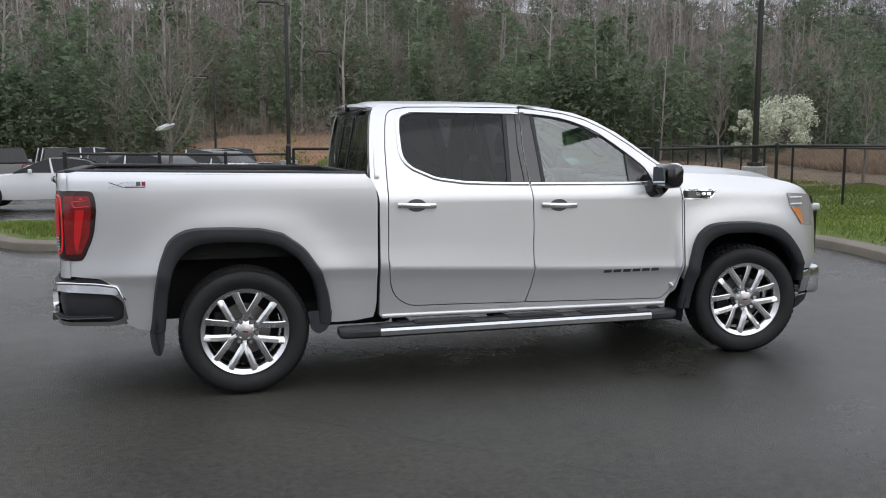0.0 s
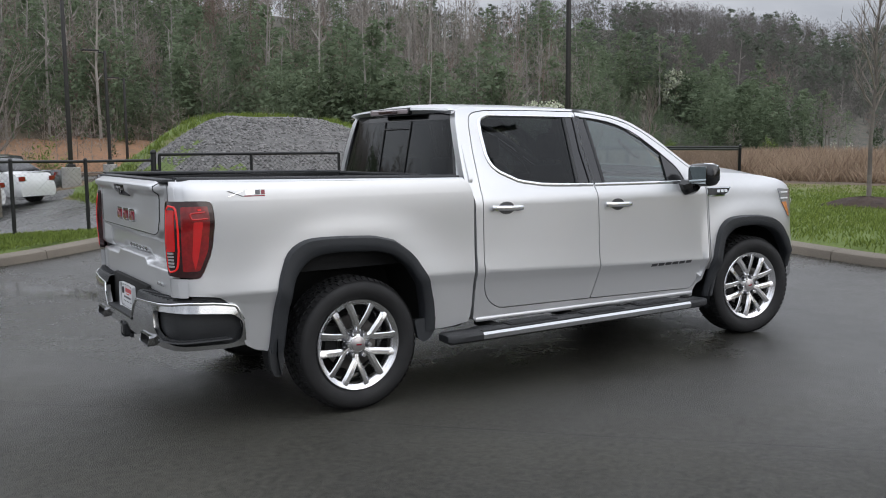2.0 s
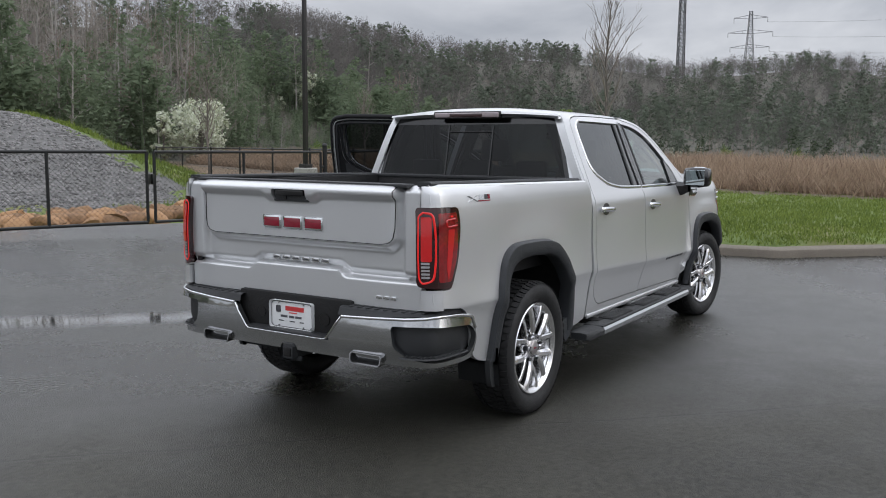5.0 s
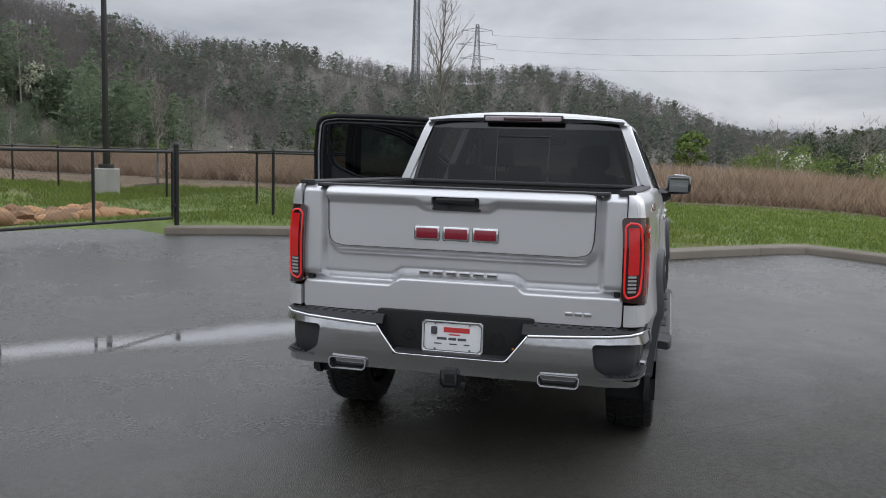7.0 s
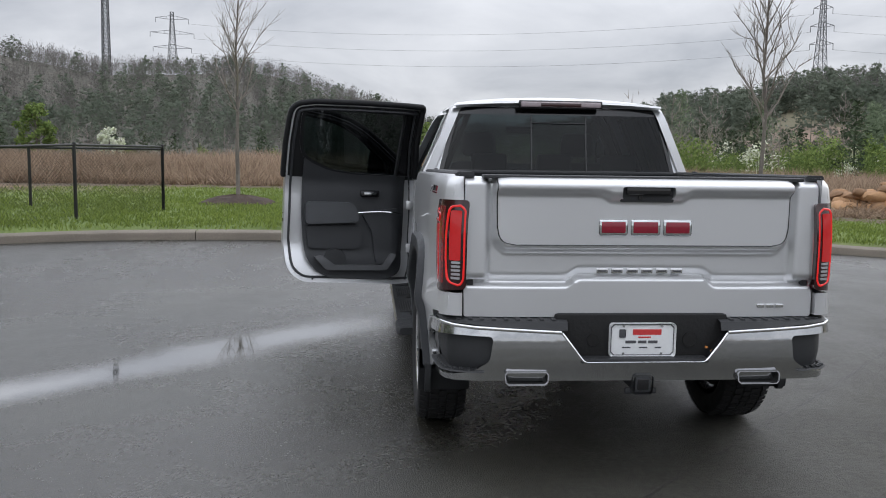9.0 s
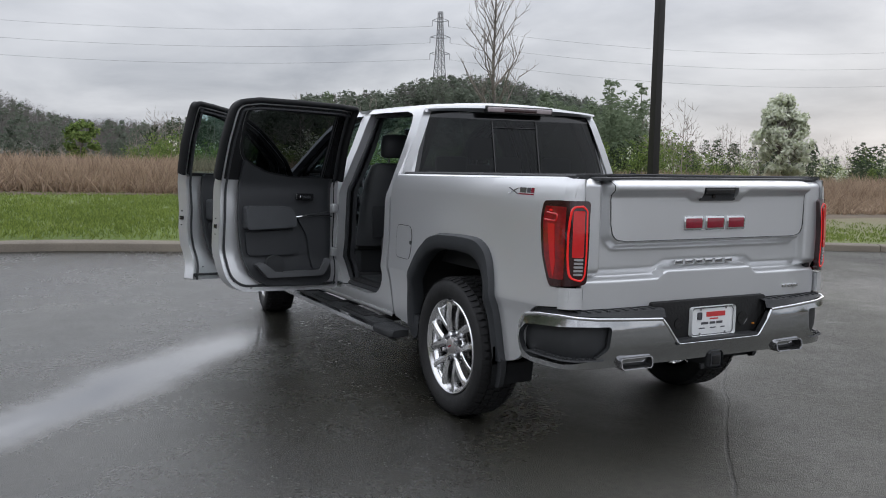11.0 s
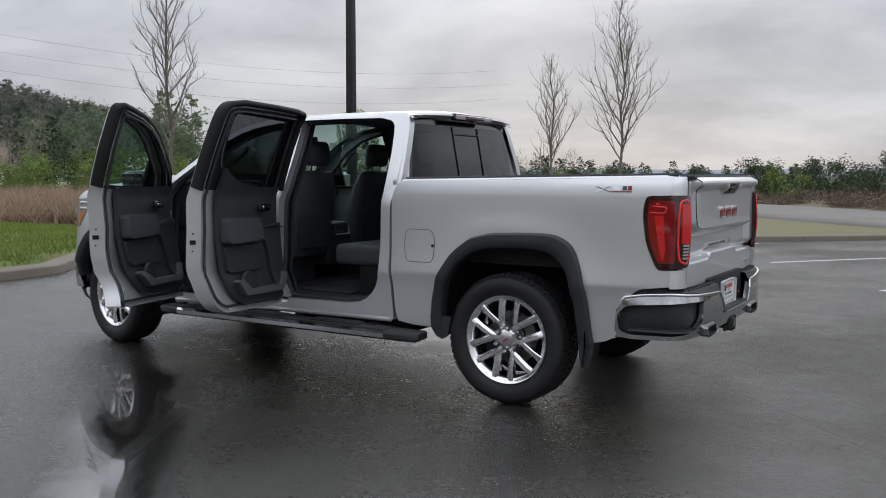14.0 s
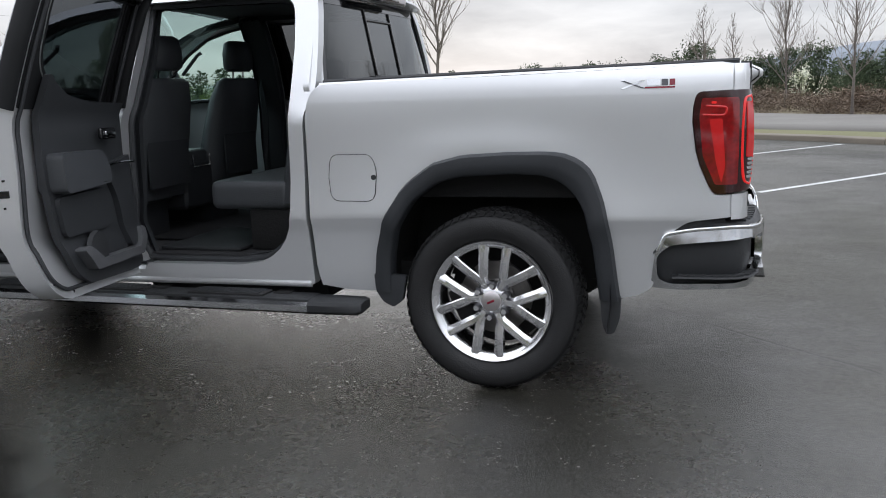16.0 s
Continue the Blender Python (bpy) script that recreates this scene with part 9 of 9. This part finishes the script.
# ---- parked cars of the far lot ----
CAR_WHITE = mat("white_car_paint", (0.74, 0.75, 0.76), 0.25, scale=2, coat=1.0, tint=(0.70, 0.71, 0.72))
CAR_DARK = mat("black_car_paint", (0.020, 0.021, 0.024), 0.25, scale=2, coat=1.0)
CAR_GREY = mat("grey_car_paint", (0.30, 0.31, 0.32), 0.3, 0.5, scale=2, coat=1.0)
CAR_GLASS = mat("dark_car_glass", (0.014, 0.016, 0.018), 0.10, scale=2, spec=0.35)
PROFILES = {
    "coupe": ([(0.0, 0.62), (0.05, 0.82), (0.55, 0.93), (1.0, 0.97), (2.9, 0.98), (4.2, 0.86), (4.65, 0.68), (4.72, 0.45)], [(0.62, 0.95), (1.25, 1.30), (1.75, 1.37), (2.3, 1.35), (3.15, 0.98)], 4.75, 1.85),
    "sedan": ([(0.0, 0.60), (0.05, 0.90), (0.6, 1.00), (1.1, 1.00), (3.2, 0.98), (4.35, 0.85), (4.75, 0.66), (4.8, 0.45)], [(0.55, 1.00), (1.15, 1.38), (1.9, 1.45), (2.45, 1.42), (3.35, 0.98)], 4.8, 1.82),
    "pickup": ([(0.0, 0.62), (0.02, 1.22), (1.9, 1.25), (2.0, 1.25), (4.2, 1.22), (5.3, 1.12), (5.5, 0.9), (5.55, 0.5)], [(1.92, 1.25), (2.05, 1.80), (2.6, 1.88), (3.45, 1.84), (4.25, 1.22)], 5.6, 1.95),
    "off_roader": ([(0.0, 0.60), (0.02, 1.15), (1.0, 1.17), (2.6, 1.17), (2.75, 1.12), (4.0, 1.06), (4.05, 0.6), (4.08, 0.5)], [(0.05, 1.17), (0.12, 1.80), (1.2, 1.85), (2.25, 1.80), (2.6, 1.17)], 4.1, 1.80),
}


def parked_car(kind, x, y, z, heading, paint, label, scale=0.95):
    """A car built along +x from its tail: body, glasshouse, roof, wheels and lamps."""
    body, cabin, L, W = PROFILES[kind]
    root = tagged(new("parked_car"), label, "car", group="cars parked on the far lot")
    root.matrix_basis = Matrix.Translation((x, y, z)) @ Matrix.Rotation(heading, 4, "Z") @ Matrix.Scale(scale, 4)
    rows = []
    for f in np.linspace(0, 1, 26):
        px = f * L
        top = interp(body, px)
        taper = 1 - 0.16 * abs(2 * f - 1) ** 5
        w = W / 2 * taper
        rows.append([Vector((px, s * u, v)) for s, u, v in ((-1, w * 0.92, 0.24), (-1, w, 0.42), (-1, w * 1.0, top * 0.72), (-1, w * 0.95, top - 0.03), (-1, w * 0.8, top), (1, w * 0.8, top), (1, w * 0.95, top - 0.03), (1, w, top * 0.72), (1, w, 0.42), (1, w * 0.92, 0.24))])
    bm = loft(rows, close=True)
    bm.faces.new(bm.verts[:10])
    bm.faces.new(bm.verts[-10:])
    part("body", bm, paint, root, smooth=45)
    xs = np.linspace(cabin[0][0], cabin[-1][0], 16)
    rows, roof = [], []
    belt = cabin[0][1]
    for px in xs:
        h = interp(cabin, px)
        k = min(max((h - belt) / 0.5, 0), 1)
        wt = W / 2 * (0.90 - 0.20 * k)
        rows.append([Vector((px, -W / 2 * 0.90, belt - 0.05)), Vector((px, -wt, h - 0.02)), Vector((px, -wt * 0.85, h)), Vector((px, wt * 0.85, h)), Vector((px, wt, h - 0.02)), Vector((px, W / 2 * 0.90, belt - 0.05))])
        if k > 0.72:
            roof.append([Vector((px, q * wt * 1.01, h + 0.012 - 0.03 * abs(q) ** 3)) for q in np.linspace(-1, 1, 9)])
    part("glasshouse", loft(rows), CAR_GLASS, root, smooth=40)
    part("roof", loft(roof), paint, root, smooth=60)
    for s in (-1, 1):
        for px, h in ((cabin[0][0] + 0.5, 0), (cabin[2][0] + 0.4, 0)):
            top = interp(cabin, px)
            part("pillar", rod((px, s * W / 2 * 0.90, belt - 0.05), (px + 0.08, s * W / 2 * 0.705, top - 0.02), 0.035, n=6), paint, root)
        for wx in (L * 0.19, L * 0.80):
            r = 0.33 if kind in ("coupe", "sedan") else 0.39
            m = Matrix.Translation((wx, s * (W / 2 - 0.10), r))
            w = part("wheel", lathe([(r * 0.62, -0.10), (r * 0.9, -0.11), (r, -0.08), (r, 0.08), (r * 0.9, 0.11), (r * 0.62, 0.10)], 28), RUBBER, root, m=m)
            sp = bmesh.new()
            for k in range(5):
                a = 2 * math.pi * k / 5
                rod((0, s * 0.09, 0), (r * 0.64 * math.cos(a), s * 0.10, r * 0.64 * math.sin(a)), 0.035, 0.03, 6, sp)
            part("rim", sp, ALLOY, w, m=m)
            part("arch", lathe([(r * 1.02, -0.02), (r * 1.16, 0.012), (r * 1.02, 0.02)], 28), UNDER, root, m=Matrix.Translation((wx, s * (W / 2 - 0.005), r + 0.02)))
        part("tail_light", box((0.05, 0.26, 0.14), (0.04, s * W * 0.36, interp(body, 0.08) - 0.14), 0.03), LENS_RED, root)
        part("head_light", box((0.10, 0.34, 0.12), (L - 0.22, s * W * 0.34, interp(body, L - 0.3) - 0.16), 0.03), LENS_CLEAR, root)
        part("door_mirror", box((0.10, 0.16, 0.12), (cabin[-1][0] - 0.45, s * W * 0.52, belt + 0.06), 0.03), paint, root)
    return root


def lot_ground(x, y):
    return land_z(x, y) + 0.02


parked_car("coupe", -1.5, 18.9, -0.06, math.pi, CAR_WHITE, "white two-door coupe parked side-on behind the fence")
parked_car("sedan", 0.2, 19.6, -0.05, 2.4, CAR_WHITE, "white sedan with wet windows parked behind the fence")
parked_car("sedan", -1.4, 23.0, -0.06, 2.2, CAR_GREY, "grey sedan parked in the far row")
parked_car("pickup", 3.4, 27.0, -0.1, 2.55, CAR_DARK, "black pickup truck parked by the gravel mound", 0.82)
parked_car("sedan", 1.8, 22.0, 0.05, 2.3, CAR_WHITE, "white sedan parked in the far row")
parked_car("pickup", -1.2, 27.5, -0.06, 3.0, CAR_WHITE, "white pickup truck parked in the far row", 0.82)
parked_car("off_roader", -4.6, 29.0, -0.06, 1.9, CAR_WHITE, "white boxy off-roader parked in the far row", 0.82)
parked_car("off_roader", -6.4, 29.2, -0.06, 1.9, CAR_DARK, "black boxy off-roader parked in the far row", 0.82)
parked_car("off_roader", -8.3, 29.6, -0.06, 1.9, CAR_WHITE, "pale boxy off-roader parked at the end of the row", 0.82)
